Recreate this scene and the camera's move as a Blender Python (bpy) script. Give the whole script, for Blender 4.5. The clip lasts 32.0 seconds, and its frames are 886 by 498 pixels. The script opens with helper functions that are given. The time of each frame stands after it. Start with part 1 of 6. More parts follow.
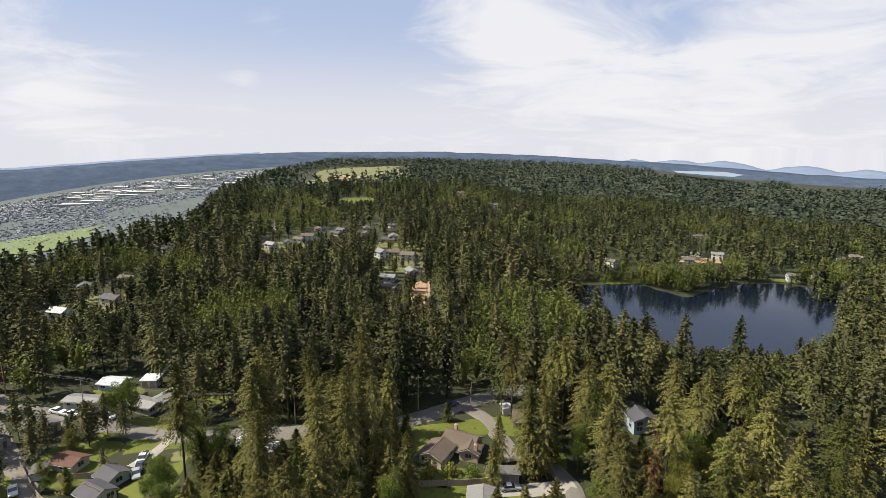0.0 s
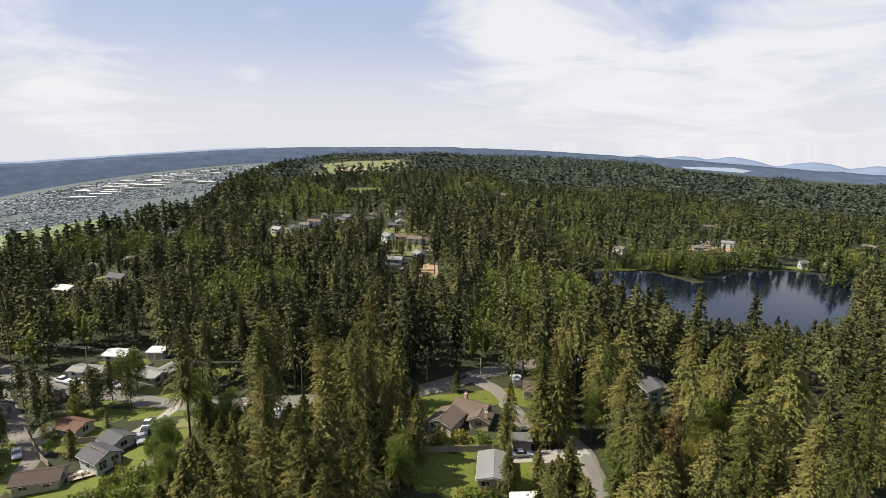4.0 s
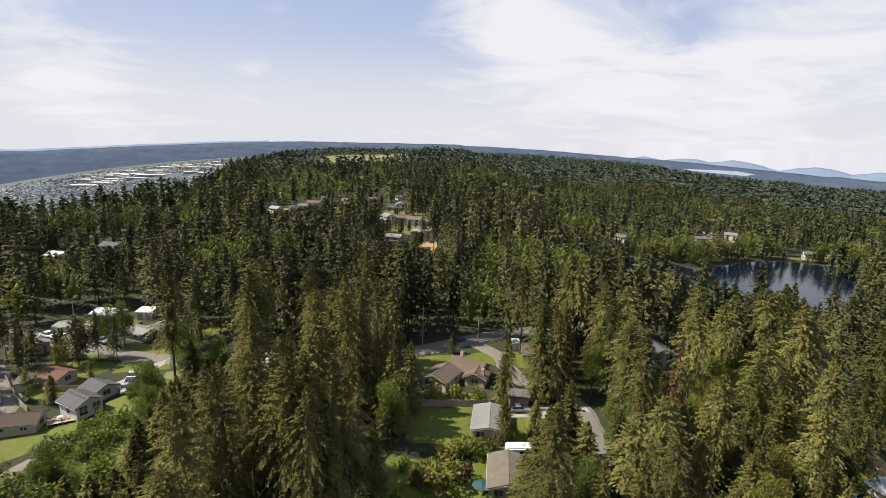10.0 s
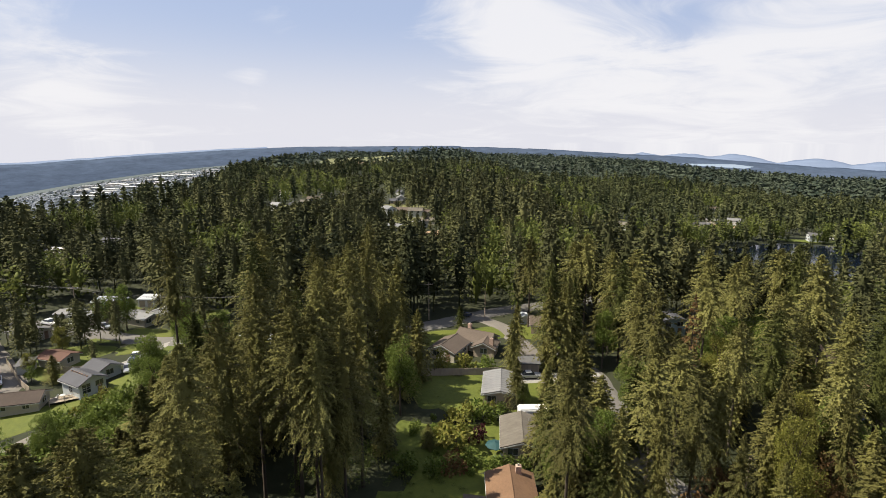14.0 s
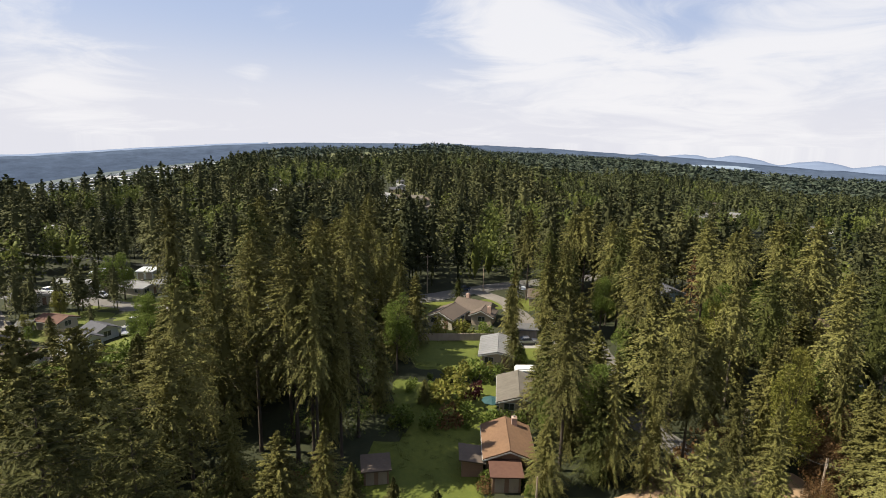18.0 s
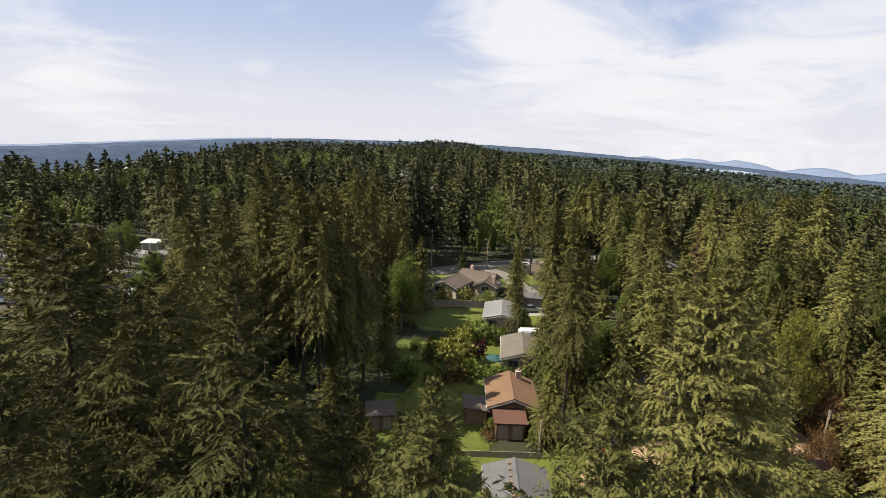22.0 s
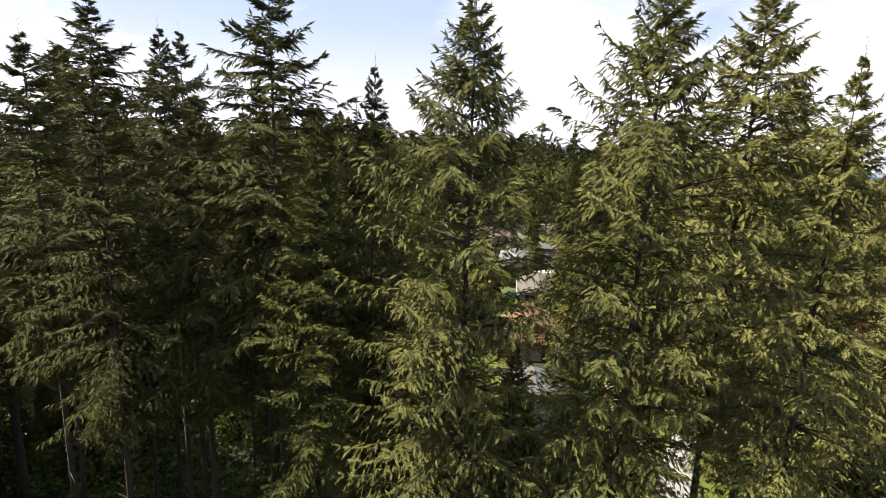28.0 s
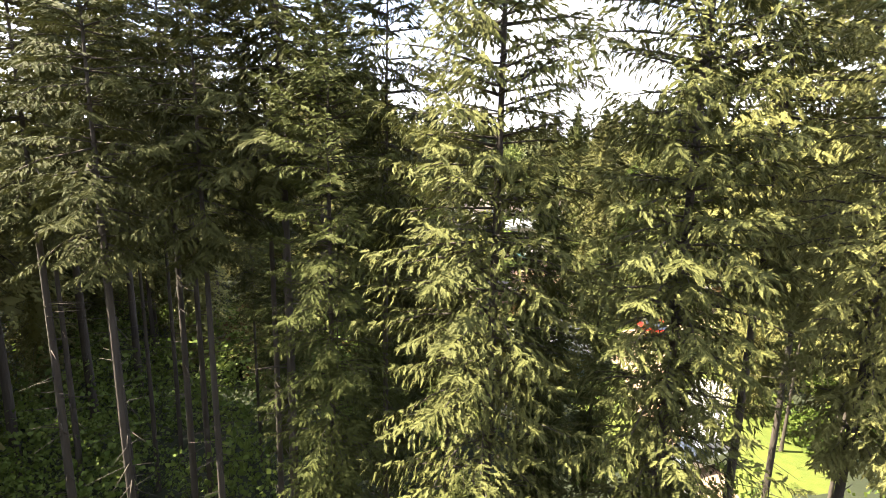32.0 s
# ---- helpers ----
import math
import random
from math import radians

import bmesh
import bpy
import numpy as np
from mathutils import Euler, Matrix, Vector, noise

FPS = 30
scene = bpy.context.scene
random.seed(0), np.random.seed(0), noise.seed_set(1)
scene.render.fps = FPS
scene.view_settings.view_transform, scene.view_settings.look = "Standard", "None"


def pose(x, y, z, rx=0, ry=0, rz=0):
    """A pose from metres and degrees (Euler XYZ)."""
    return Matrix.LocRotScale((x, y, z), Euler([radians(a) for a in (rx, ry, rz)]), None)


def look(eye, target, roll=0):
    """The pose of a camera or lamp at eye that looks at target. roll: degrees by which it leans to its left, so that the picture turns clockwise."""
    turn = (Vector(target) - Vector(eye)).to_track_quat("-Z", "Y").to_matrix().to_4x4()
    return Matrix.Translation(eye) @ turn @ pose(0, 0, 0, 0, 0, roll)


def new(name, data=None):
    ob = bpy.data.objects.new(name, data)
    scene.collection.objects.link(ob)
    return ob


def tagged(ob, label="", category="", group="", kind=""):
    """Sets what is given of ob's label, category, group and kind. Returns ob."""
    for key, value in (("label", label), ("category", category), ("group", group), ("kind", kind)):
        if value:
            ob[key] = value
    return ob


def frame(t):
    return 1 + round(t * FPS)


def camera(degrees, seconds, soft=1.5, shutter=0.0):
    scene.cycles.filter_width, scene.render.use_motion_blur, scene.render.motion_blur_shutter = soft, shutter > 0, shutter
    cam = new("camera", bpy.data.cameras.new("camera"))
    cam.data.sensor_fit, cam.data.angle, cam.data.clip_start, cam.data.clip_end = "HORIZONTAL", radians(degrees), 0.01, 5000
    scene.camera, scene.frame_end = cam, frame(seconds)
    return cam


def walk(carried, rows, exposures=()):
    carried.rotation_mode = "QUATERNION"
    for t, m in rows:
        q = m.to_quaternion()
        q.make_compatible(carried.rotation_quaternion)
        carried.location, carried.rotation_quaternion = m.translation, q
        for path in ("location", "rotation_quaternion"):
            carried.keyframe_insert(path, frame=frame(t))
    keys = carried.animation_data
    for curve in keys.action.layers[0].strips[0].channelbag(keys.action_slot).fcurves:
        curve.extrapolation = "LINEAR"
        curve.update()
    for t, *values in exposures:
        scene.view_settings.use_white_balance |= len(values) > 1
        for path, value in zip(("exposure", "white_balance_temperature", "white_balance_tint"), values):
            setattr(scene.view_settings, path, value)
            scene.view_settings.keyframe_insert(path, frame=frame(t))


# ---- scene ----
cam = camera(80.0, 32.0, soft=0.65)
PATH = [
    (0, (1.564, 0.134, 77.952), (1.595, 2.096, 77.569), 0.4),
    (0.5, (0.299, -0.311, 77.627), (0.347, 1.65, 77.238), 1.2),
    (1, (-0.467, -0.613, 76.949), (-0.414, 1.347, 76.558), 1.1),
    (1.5, (-0.774, -0.595, 75.956), (-0.723, 1.366, 75.565), 0.8),
    (2, (-0.713, -0.138, 74.773), (-0.663, 1.823, 74.38), 1.2),
    (2.5, (-0.314, 0.548, 73.423), (-0.283, 2.508, 73.028), 0.8),
    (3, (0.048, 1.081, 72.1), (0.061, 3.042, 71.705), 0.1),
    (3.5, (0.277, 1.358, 71.006), (0.289, 3.318, 70.609), 0.4),
    (5.5, (1.03, 2.107, 65.912), (1.036, 4.068, 65.516), 0.8),
    (6, (1.153, 2.277, 65.132), (1.163, 4.236, 64.733), 2.2),
    (6.5, (1.008, 2.438, 64.254), (1.013, 4.397, 63.853), 1.5),
    (7, (0.978, 2.658, 63.365), (0.979, 4.618, 62.964), 1.2),
    (7.5, (1.098, 2.8, 62.537), (1.101, 4.76, 62.137), 1.7),
    (8, (1.142, 3.038, 61.676), (1.146, 4.998, 61.276), 1.8),
    (8.5, (1.254, 3.289, 60.789), (1.256, 5.249, 60.387), 1.2),
    (9, (1.269, 3.445, 59.9), (1.273, 5.404, 59.498), 1.6),
    (9.5, (1.145, 3.55, 59.045), (1.153, 5.509, 58.643), 1.9),
    (10, (1.209, 3.638, 58.203), (1.217, 5.598, 57.801), 1.8),
    (10.5, (1.209, 3.79, 57.316), (1.219, 5.749, 56.915), 2.0),
    (11, (1.109, 3.867, 56.393), (1.121, 5.827, 55.994), 1.2),
    (11.5, (1.009, 3.917, 55.43), (1.022, 5.877, 55.031), 1.2),
    (12, (0.935, 3.936, 54.442), (0.951, 5.896, 54.045), 1.7),
    (12.5, (0.854, 3.993, 53.387), (0.867, 5.953, 52.991), 1.2),
    (13, (0.699, 4.16, 52.316), (0.702, 6.12, 51.921), -0.2),
    (13.5, (0.48, 4.245, 51.344), (0.471, 6.206, 50.949), -2.5),
    (14, (0.462, 4.048, 50.502), (0.466, 6.009, 50.109), 0.2),
    (14.5, (0.541, 3.896, 49.735), (0.545, 5.857, 49.34), 0.4),
    (16.5, (0.717, 3.202, 46.164), (0.723, 5.163, 45.77), 0.7),
    (17, (0.709, 2.951, 45.438), (0.716, 4.911, 45.042), 0.6),
    (17.5, (0.721, 2.839, 44.653), (0.727, 4.799, 44.256), 0.7),
    (18, (0.702, 2.724, 43.763), (0.707, 4.684, 43.365), 1.0),
    (18.5, (0.571, 2.548, 42.856), (0.575, 4.508, 42.459), 1.0),
    (19, (0.583, 2.344, 41.932), (0.586, 4.304, 41.535), 1.1),
    (19.5, (0.61, 2.064, 41.248), (0.615, 4.024, 40.849), 1.2),
    (20, (0.552, 1.459, 40.664), (0.559, 3.419, 40.264), 1.9),
    (20.5, (-0.036, 0.6, 39.953), (-0.028, 2.56, 39.553), 3.3),
    (21, (0.053, 0.621, 39.099), (0.058, 2.581, 38.7), 3.0),
    (21.5, (0.039, 0.772, 38.233), (0.041, 2.732, 37.832), 2.8),
    (22, (-0.059, 0.991, 37.272), (-0.058, 2.95, 36.872), 2.2),
    (22.5, (-0.126, 1.171, 36.439), (-0.135, 3.131, 36.041), 1.5),
    (23, (-0.211, 1.206, 35.644), (-0.216, 3.166, 35.246), 2.3),
    (23.5, (-0.267, 1.182, 34.899), (-0.275, 3.142, 34.501), 2.1),
    (24, (-0.357, 1.222, 34.18), (-0.363, 3.181, 33.78), 2.2),
    (24.5, (-0.329, 0.972, 33.466), (-0.347, 2.932, 33.07), 2.3),
    (26.5, (-0.555, -0.32, 29.71), (-0.598, 1.638, 29.307), 1.3),
    (27, (-0.562, -0.548, 28.788), (-0.605, 1.41, 28.385), 1.2),
    (27.5, (-0.526, -0.589, 28.056), (-0.571, 1.369, 27.653), 1.0),
    (28, (-0.44, -0.593, 27.325), (-0.482, 1.365, 26.919), 2.2),
    (28.5, (-0.388, -0.617, 26.545), (-0.429, 1.341, 26.14), 1.8),
    (29, (-0.393, -0.428, 25.721), (-0.435, 1.53, 25.32), 1.5),
    (29.5, (-0.35, -0.233, 24.874), (-0.394, 1.726, 24.474), 1.5),
    (30, (-0.268, -0.042, 24.0), (-0.314, 1.919, 23.609), 0.3),
    (30.5, (-0.144, 0.176, 23.218), (-0.187, 2.135, 22.818), 1.6),
    (31, (-0.281, 0.408, 22.332), (-0.324, 2.367, 21.931), 1.5),
    (31.5, (-0.45, 0.638, 21.556), (-0.492, 2.597, 21.153), 1.5),
    (32, (-1.103, 0.504, 21.175), (-1.146, 2.462, 20.771), 1.4),
]
walk(cam, [(t, look(eye, target, roll)) for t, eye, target, roll in PATH], [(0, 0.95), (24.5, 1.02), (26.5, 1.3), (28, 1.48), (30, 2.2), (32, 3.05)])

# ---- light ----
SUN_EL, SUN_AZ = radians(50), radians(-89)   # azimuth from +y, clockwise
world = bpy.data.worlds.new("sky")
scene.world = world
world.use_nodes = True


def nn(nt, kind, **kw):
    n = nt.nodes.new(kind)
    for k, v in kw.items():
        n.inputs[k].default_value = v
    return n


def math_node(nt, op, a, b=None, c=None, clamp=False):
    n = nt.nodes.new("ShaderNodeMath")
    n.operation, n.use_clamp = op, clamp
    for i, v in enumerate((a, b, c)):
        if v is None:
            continue
        if isinstance(v, (int, float)):
            n.inputs[i].default_value = v
        else:
            nt.links.new(v, n.inputs[i])
    return n.outputs[0]


def build_sky():
    nt = world.node_tree
    nt.nodes.clear()
    out = nt.nodes.new("ShaderNodeOutputWorld")
    bg = nt.nodes.new("ShaderNodeBackground")
    bg.inputs["Strength"].default_value = 0.052
    sky = nt.nodes.new("ShaderNodeTexSky")
    sky.sky_type, sky.sun_disc = "NISHITA", False
    sky.sun_elevation, sky.sun_rotation = SUN_EL, SUN_AZ
    sky.altitude, sky.air_density, sky.dust_density, sky.ozone_density = 150, 1.0, 1.6, 1.0
    tc = nt.nodes.new("ShaderNodeTexCoord")
    sep = nt.nodes.new("ShaderNodeSeparateXYZ")
    nt.links.new(tc.outputs["Generated"], sep.inputs[0])
    # a high thin cloud layer, seen in perspective
    den = math_node(nt, "ADD", math_node(nt, "MAXIMUM", sep.outputs[2], 0.0), 0.16)
    px = math_node(nt, "DIVIDE", sep.outputs[0], den)
    py = math_node(nt, "DIVIDE", sep.outputs[1], den)
    comb = nt.nodes.new("ShaderNodeCombineXYZ")
    nt.links.new(px, comb.inputs[0])
    nt.links.new(py, comb.inputs[1])
    mp = nt.nodes.new("ShaderNodeMapping")
    mp.inputs["Rotation"].default_value = (0, 0, radians(28))
    mp.inputs["Scale"].default_value = (0.7, 0.85, 1.0)
    mp.inputs["Location"].default_value = (3.1, 0.7, 0)
    nt.links.new(comb.outputs[0], mp.inputs[0])
    big = nn(nt, "ShaderNodeTexNoise", Scale=0.55, Detail=3.0, Roughness=0.5, Distortion=0.5)
    fine = nn(nt, "ShaderNodeTexNoise", Scale=1.7, Detail=9.0, Roughness=0.62, Distortion=1.1)
    nt.links.new(mp.outputs[0], big.inputs[0])
    nt.links.new(mp.outputs[0], fine.inputs[0])
    cover = math_node(nt, "ADD", math_node(nt, "MULTIPLY_ADD", big.outputs[0], 0.4, 0.03), math_node(nt, "MULTIPLY", fine.outputs[0], 0.66))
    # thicker banks of the layer: direction, half-width, weight
    for d, width, weight in (((0.172, 0.97, 0.173), 0.14, 0.24), ((0.084, 0.972, 0.22), 0.12, 0.2), ((0.347, 0.929, 0.13), 0.17, 0.17), ((0.498, 0.861, 0.104), 0.17, 0.15), ((0.58, 0.8, 0.151), 0.12, 0.1),
                             ((0.392, 0.897, 0.194), 0.06, -0.15), ((0.582, 0.811, 0.066), 0.06, -0.12), ((-0.229, 0.963, 0.135), 0.22, -0.16), ((-0.269, 0.944, 0.2), 0.09, 0.2), ((-0.564, 0.825, 0.075), 0.1, 0.16), ((-0.325, 0.947, 0.095), 0.05, 0.14)):
        dist = nt.nodes.new("ShaderNodeVectorMath")
        dist.operation = "DISTANCE"
        dist.inputs[1].default_value = d
        nt.links.new(tc.outputs["Generated"], dist.inputs[0])
        far = math_node(nt, "DIVIDE", dist.outputs["Value"], width)
        fall = math_node(nt, "EXPONENT", math_node(nt, "MULTIPLY", math_node(nt, "MULTIPLY", far, far), -2.0))
        cover = math_node(nt, "ADD", cover, math_node(nt, "MULTIPLY", fall, weight))
    ramp = nt.nodes.new("ShaderNodeMapRange")
    ramp.interpolation_type = "SMOOTHSTEP"
    for i, v in ((1, 0.52), (2, 0.80), (3, 0.0), (4, 0.9)):
        ramp.inputs[i].default_value = v
    nt.links.new(cover, ramp.inputs[0])
    # bright haze that thickens towards the horizon
    haze = nt.nodes.new("ShaderNodeMapRange")
    haze.interpolation_type = "SMOOTHERSTEP"
    for i, v in ((1, 0.0), (2, 0.25), (3, 0.95), (4, 0.0)):
        haze.inputs[i].default_value = v
    nt.links.new(sep.outputs[2], haze.inputs[0])
    m1 = nt.nodes.new("ShaderNodeMix")
    m1.data_type = "RGBA"
    nt.links.new(haze.outputs[0], m1.inputs[0])
    m1.inputs[7].default_value = (7.8, 7.75, 8.3, 1)
    tint = nt.nodes.new("ShaderNodeMix")
    tint.data_type = "RGBA"
    tint.inputs[0].default_value = 0.72
    tint.inputs[7].default_value = (5.2, 6.1, 8.5, 1)
    nt.links.new(sky.outputs[0], tint.inputs[6])
    nt.links.new(tint.outputs[2], m1.inputs[6])
    m2 = nt.nodes.new("ShaderNodeMix")
    m2.data_type = "RGBA"
    nt.links.new(ramp.outputs[0], m2.inputs[0])
    nt.links.new(m1.outputs[2], m2.inputs[6])
    m2.inputs[7].default_value = (9.0, 8.9, 9.1, 1)
    nt.links.new(m2.outputs[2], bg.inputs[0])
    nt.links.new(bg.outputs[0], out.inputs[0])


build_sky()
sun_data = bpy.data.lights.new("sun", "SUN")
sun_data.energy, sun_data.angle, sun_data.color = 5.0, radians(0.5), (1.0, 0.92, 0.76)
sun = new("sun", sun_data)
sd = Vector((math.sin(SUN_AZ) * math.cos(SUN_EL), math.cos(SUN_AZ) * math.cos(SUN_EL), math.sin(SUN_EL)))
sun.matrix_world = look(sd * 100, (0, 0, 0))

# ---- materials ----
MATS = {}


def mat(name, a, b=None, rough=0.8, scale=1.0, metal=0.0, bump=0.0, bump_scale=None, rand=0.0, spread=0.5, big=None, spec=0.35, stretch=(1, 1, 1), island=False, translucent=0.0, cell=0.0, cell_amount=0.5):
    """A principled material: colour between a and b by noise at two scales, with an optional per-piece shift and bump."""
    if name in MATS:
        return MATS[name]
    m = bpy.data.materials.new(name)
    m.use_nodes = True
    nt = m.node_tree
    p = nt.nodes["Principled BSDF"]
    p.inputs["Roughness"].default_value, p.inputs["Metallic"].default_value = rough, metal
    p.inputs["Specular IOR Level"].default_value = spec
    b = b or tuple(c * 0.75 for c in a)
    tc = nt.nodes.new("ShaderNodeTexCoord")
    mp = nt.nodes.new("ShaderNodeMapping")
    mp.inputs["Scale"].default_value = stretch
    geo = nt.nodes.new("ShaderNodeNewGeometry")
    nt.links.new(geo.outputs["Position"], mp.inputs[0])
    n1 = nn(nt, "ShaderNodeTexNoise", Scale=scale, Detail=6.0, Roughness=0.65)
    n2 = nn(nt, "ShaderNodeTexNoise", Scale=big or scale * 0.13, Detail=3.0, Roughness=0.55)
    nt.links.new(mp.outputs[0], n1.inputs[0])
    nt.links.new(geo.outputs["Position"], n2.inputs[0])
    f = math_node(nt, "ADD", math_node(nt, "MULTIPLY", n1.outputs[0], 0.5), math_node(nt, "MULTIPLY", n2.outputs[0], 0.5))
    if rand:
        r = geo.outputs["Random Per Island"] if island else nt.nodes.new("ShaderNodeObjectInfo").outputs["Random"]
        f = math_node(nt, "ADD", f, math_node(nt, "MULTIPLY", math_node(nt, "SUBTRACT", r, 0.5), rand))
    if cell:
        flat = nt.nodes.new("ShaderNodeMapping")
        flat.inputs["Scale"].default_value = (1, 1, 0)
        nt.links.new(geo.outputs["Position"], flat.inputs[0])
        vo = nn(nt, "ShaderNodeTexVoronoi", Scale=cell)
        nt.links.new(flat.outputs[0], vo.inputs[0])
        sp = nt.nodes.new("ShaderNodeSeparateColor")
        nt.links.new(vo.outputs["Color"], sp.inputs[0])
        f = math_node(nt, "ADD", f, math_node(nt, "MULTIPLY", math_node(nt, "SUBTRACT", sp.outputs[0], 0.5), cell_amount))
    mr = nt.nodes.new("ShaderNodeMapRange")
    mr.inputs[1].default_value, mr.inputs[2].default_value = 0.5 - spread * 0.5, 0.5 + spread * 0.5
    nt.links.new(f, mr.inputs[0])
    mix = nt.nodes.new("ShaderNodeMix")
    mix.data_type = "RGBA"
    mix.inputs[6].default_value, mix.inputs[7].default_value = (*a, 1), (*b, 1)
    nt.links.new(mr.outputs[0], mix.inputs[0])
    nt.links.new(mix.outputs[2], p.inputs["Base Color"])
    if bump:
        bn = nt.nodes.new("ShaderNodeBump")
        bn.inputs["Strength"].default_value, bn.inputs["Distance"].default_value = bump, 0.1
        n3 = nn(nt, "ShaderNodeTexNoise", Scale=bump_scale or scale * 3, Detail=4.0)
        nt.links.new(mp.outputs[0], n3.inputs[0])
        nt.links.new(n3.outputs[0], bn.inputs["Height"])
        nt.links.new(bn.outputs[0], p.inputs["Normal"])
    if translucent:
        tr = nt.nodes.new("ShaderNodeBsdfTranslucent")
        nt.links.new(mix.outputs[2], tr.inputs[0])
        ms = nt.nodes.new("ShaderNodeMixShader")
        ms.inputs[0].default_value = translucent
        nt.links.new(p.outputs[0], ms.inputs[1])
        nt.links.new(tr.outputs[0], ms.inputs[2])
        nt.links.new(ms.outputs[0], nt.nodes["Material Output"].inputs[0])
    MATS[name] = m
    return m


NEEDLE = mat("fir needles", (0.032, 0.033, 0.013), (0.168, 0.155, 0.047), rough=0.6, spec=0.06, scale=0.9, big=0.13, rand=0.22, spread=0.9, island=True, translucent=0.12, cell=0.15, cell_amount=0.45)
NEEDLE_PALE = mat("pale spruce needles", (0.034, 0.038, 0.013), (0.158, 0.154, 0.046), rough=0.6, spec=0.08, scale=0.9, big=0.13, rand=0.36, spread=0.9, island=True, translucent=0.12)
# Sunlight is put into this colour: brighter olive needles, mostly for right-hand firs.
NEEDLE_LIT = mat("fir needles toned as lit", (0.046, 0.047, 0.017), (0.24, 0.224, 0.07), rough=0.6, spec=0.06, scale=0.9, big=0.13, rand=0.26, spread=0.9, island=True, translucent=0.12)
# Shade is put into this colour: darker needles for the left-hand firs.
NEEDLE_SHADED = mat("fir needles toned as shaded", (0.024, 0.028, 0.01), (0.098, 0.094, 0.028), rough=0.6, spec=0.06, scale=0.9, big=0.13, rand=0.32, spread=1.0, island=True, translucent=0.12)
NEEDLE_BLUE = mat("spruce needles", (0.028, 0.035, 0.011), (0.1, 0.104, 0.029), rough=0.6, spec=0.06, scale=0.9, big=0.13, rand=0.28, spread=0.9, island=True, translucent=0.12, cell=0.15, cell_amount=0.4)
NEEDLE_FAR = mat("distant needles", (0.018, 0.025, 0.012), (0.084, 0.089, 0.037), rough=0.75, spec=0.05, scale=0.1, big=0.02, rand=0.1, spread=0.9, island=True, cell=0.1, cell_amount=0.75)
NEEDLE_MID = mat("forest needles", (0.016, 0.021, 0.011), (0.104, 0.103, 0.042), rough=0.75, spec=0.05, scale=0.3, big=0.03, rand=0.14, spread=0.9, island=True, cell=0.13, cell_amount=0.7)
# Haze is put into the colour: blue-grey crowns for the farthest trees.
WOODS_HAZE = mat("haze-tinted woods", (0.022, 0.032, 0.024), (0.066, 0.078, 0.052), rough=0.85, spec=0.05, scale=0.05, big=0.004, rand=0.2, spread=0.7, island=True, cell=0.03, cell_amount=0.7)
LEAF = mat("fresh leaves", (0.055, 0.084, 0.014), (0.165, 0.2, 0.045), rough=0.55, spec=0.12, scale=0.8, big=0.1, rand=0.6, spread=0.8, island=True, translucent=0.35)
LEAF_WOOD = mat("woodland leaves", (0.044, 0.06, 0.015), (0.142, 0.156, 0.04), rough=0.6, spec=0.08, scale=0.4, big=0.05, rand=0.4, spread=0.8, island=True, translucent=0.25, cell=0.1, cell_amount=0.5)
LEAF_YELLOW = mat("yellow green leaves", (0.1, 0.11, 0.018), (0.22, 0.2, 0.05), rough=0.55, spec=0.12, scale=0.8, big=0.1, rand=0.6, spread=0.8, island=True, translucent=0.3)
LEAF_RED = mat("dark red leaves", (0.028, 0.010, 0.012), (0.075, 0.02, 0.022), rough=0.5, spec=0.12, scale=1.2, rand=0.6, spread=0.8, island=True, translucent=0.25)
LEAF_RUST = mat("rust brown leaves", (0.08, 0.046, 0.02), (0.18, 0.108, 0.05), rough=0.6, spec=0.06, scale=1.0, rand=0.6, spread=0.8, island=True, translucent=0.25)
BARK = mat("bark", (0.035, 0.027, 0.02), (0.08, 0.063, 0.048), rough=0.95, scale=3, bump=0.6, stretch=(1, 1, 0.25))
FLOOR = mat("forest floor", (0.012, 0.017, 0.006), (0.034, 0.036, 0.014), rough=0.95, scale=0.6, big=0.05, bump=0.5, bump_scale=2.0)
GRASS = mat("lawn grass", (0.036, 0.056, 0.005), (0.115, 0.124, 0.016), rough=0.85, scale=1.3, big=0.09, bump=0.4, bump_scale=9)
GRASS_DRY = mat("dry meadow", (0.07, 0.085, 0.026), (0.15, 0.14, 0.055), rough=0.9, scale=0.2, big=0.012)
ASPHALT = mat("asphalt", (0.095, 0.088, 0.08), (0.155, 0.145, 0.13), rough=0.85, scale=1.5, big=0.12)
GRAVEL = mat("gravel", (0.105, 0.094, 0.082), (0.17, 0.153, 0.134), rough=0.95, scale=3, big=0.3, bump=0.4)
DIRT = mat("bare dirt", (0.2, 0.13, 0.08), (0.33, 0.23, 0.14), rough=0.95, scale=1.2, big=0.15, bump=0.3)
CONCRETE = mat("concrete", (0.192, 0.181, 0.163), (0.274, 0.259, 0.237), rough=0.9, scale=1.2)
ROOF_GREY = mat("grey shingles", (0.066, 0.066, 0.0693), (0.119, 0.115, 0.112), rough=0.85, scale=2.5, big=0.3, bump=0.4, bump_scale=6, stretch=(1, 1, 2))
ROOF_SLATE = mat("dark slate shingles", (0.0396, 0.0396, 0.0462), (0.0693, 0.0693, 0.0792), rough=0.8, scale=2.5, big=0.3, bump=0.3, bump_scale=6)
ROOF_BROWN = mat("brown shingles", (0.066, 0.0495, 0.0383), (0.112, 0.0858, 0.066), rough=0.85, scale=2.2, big=0.3, bump=0.4, bump_scale=6)
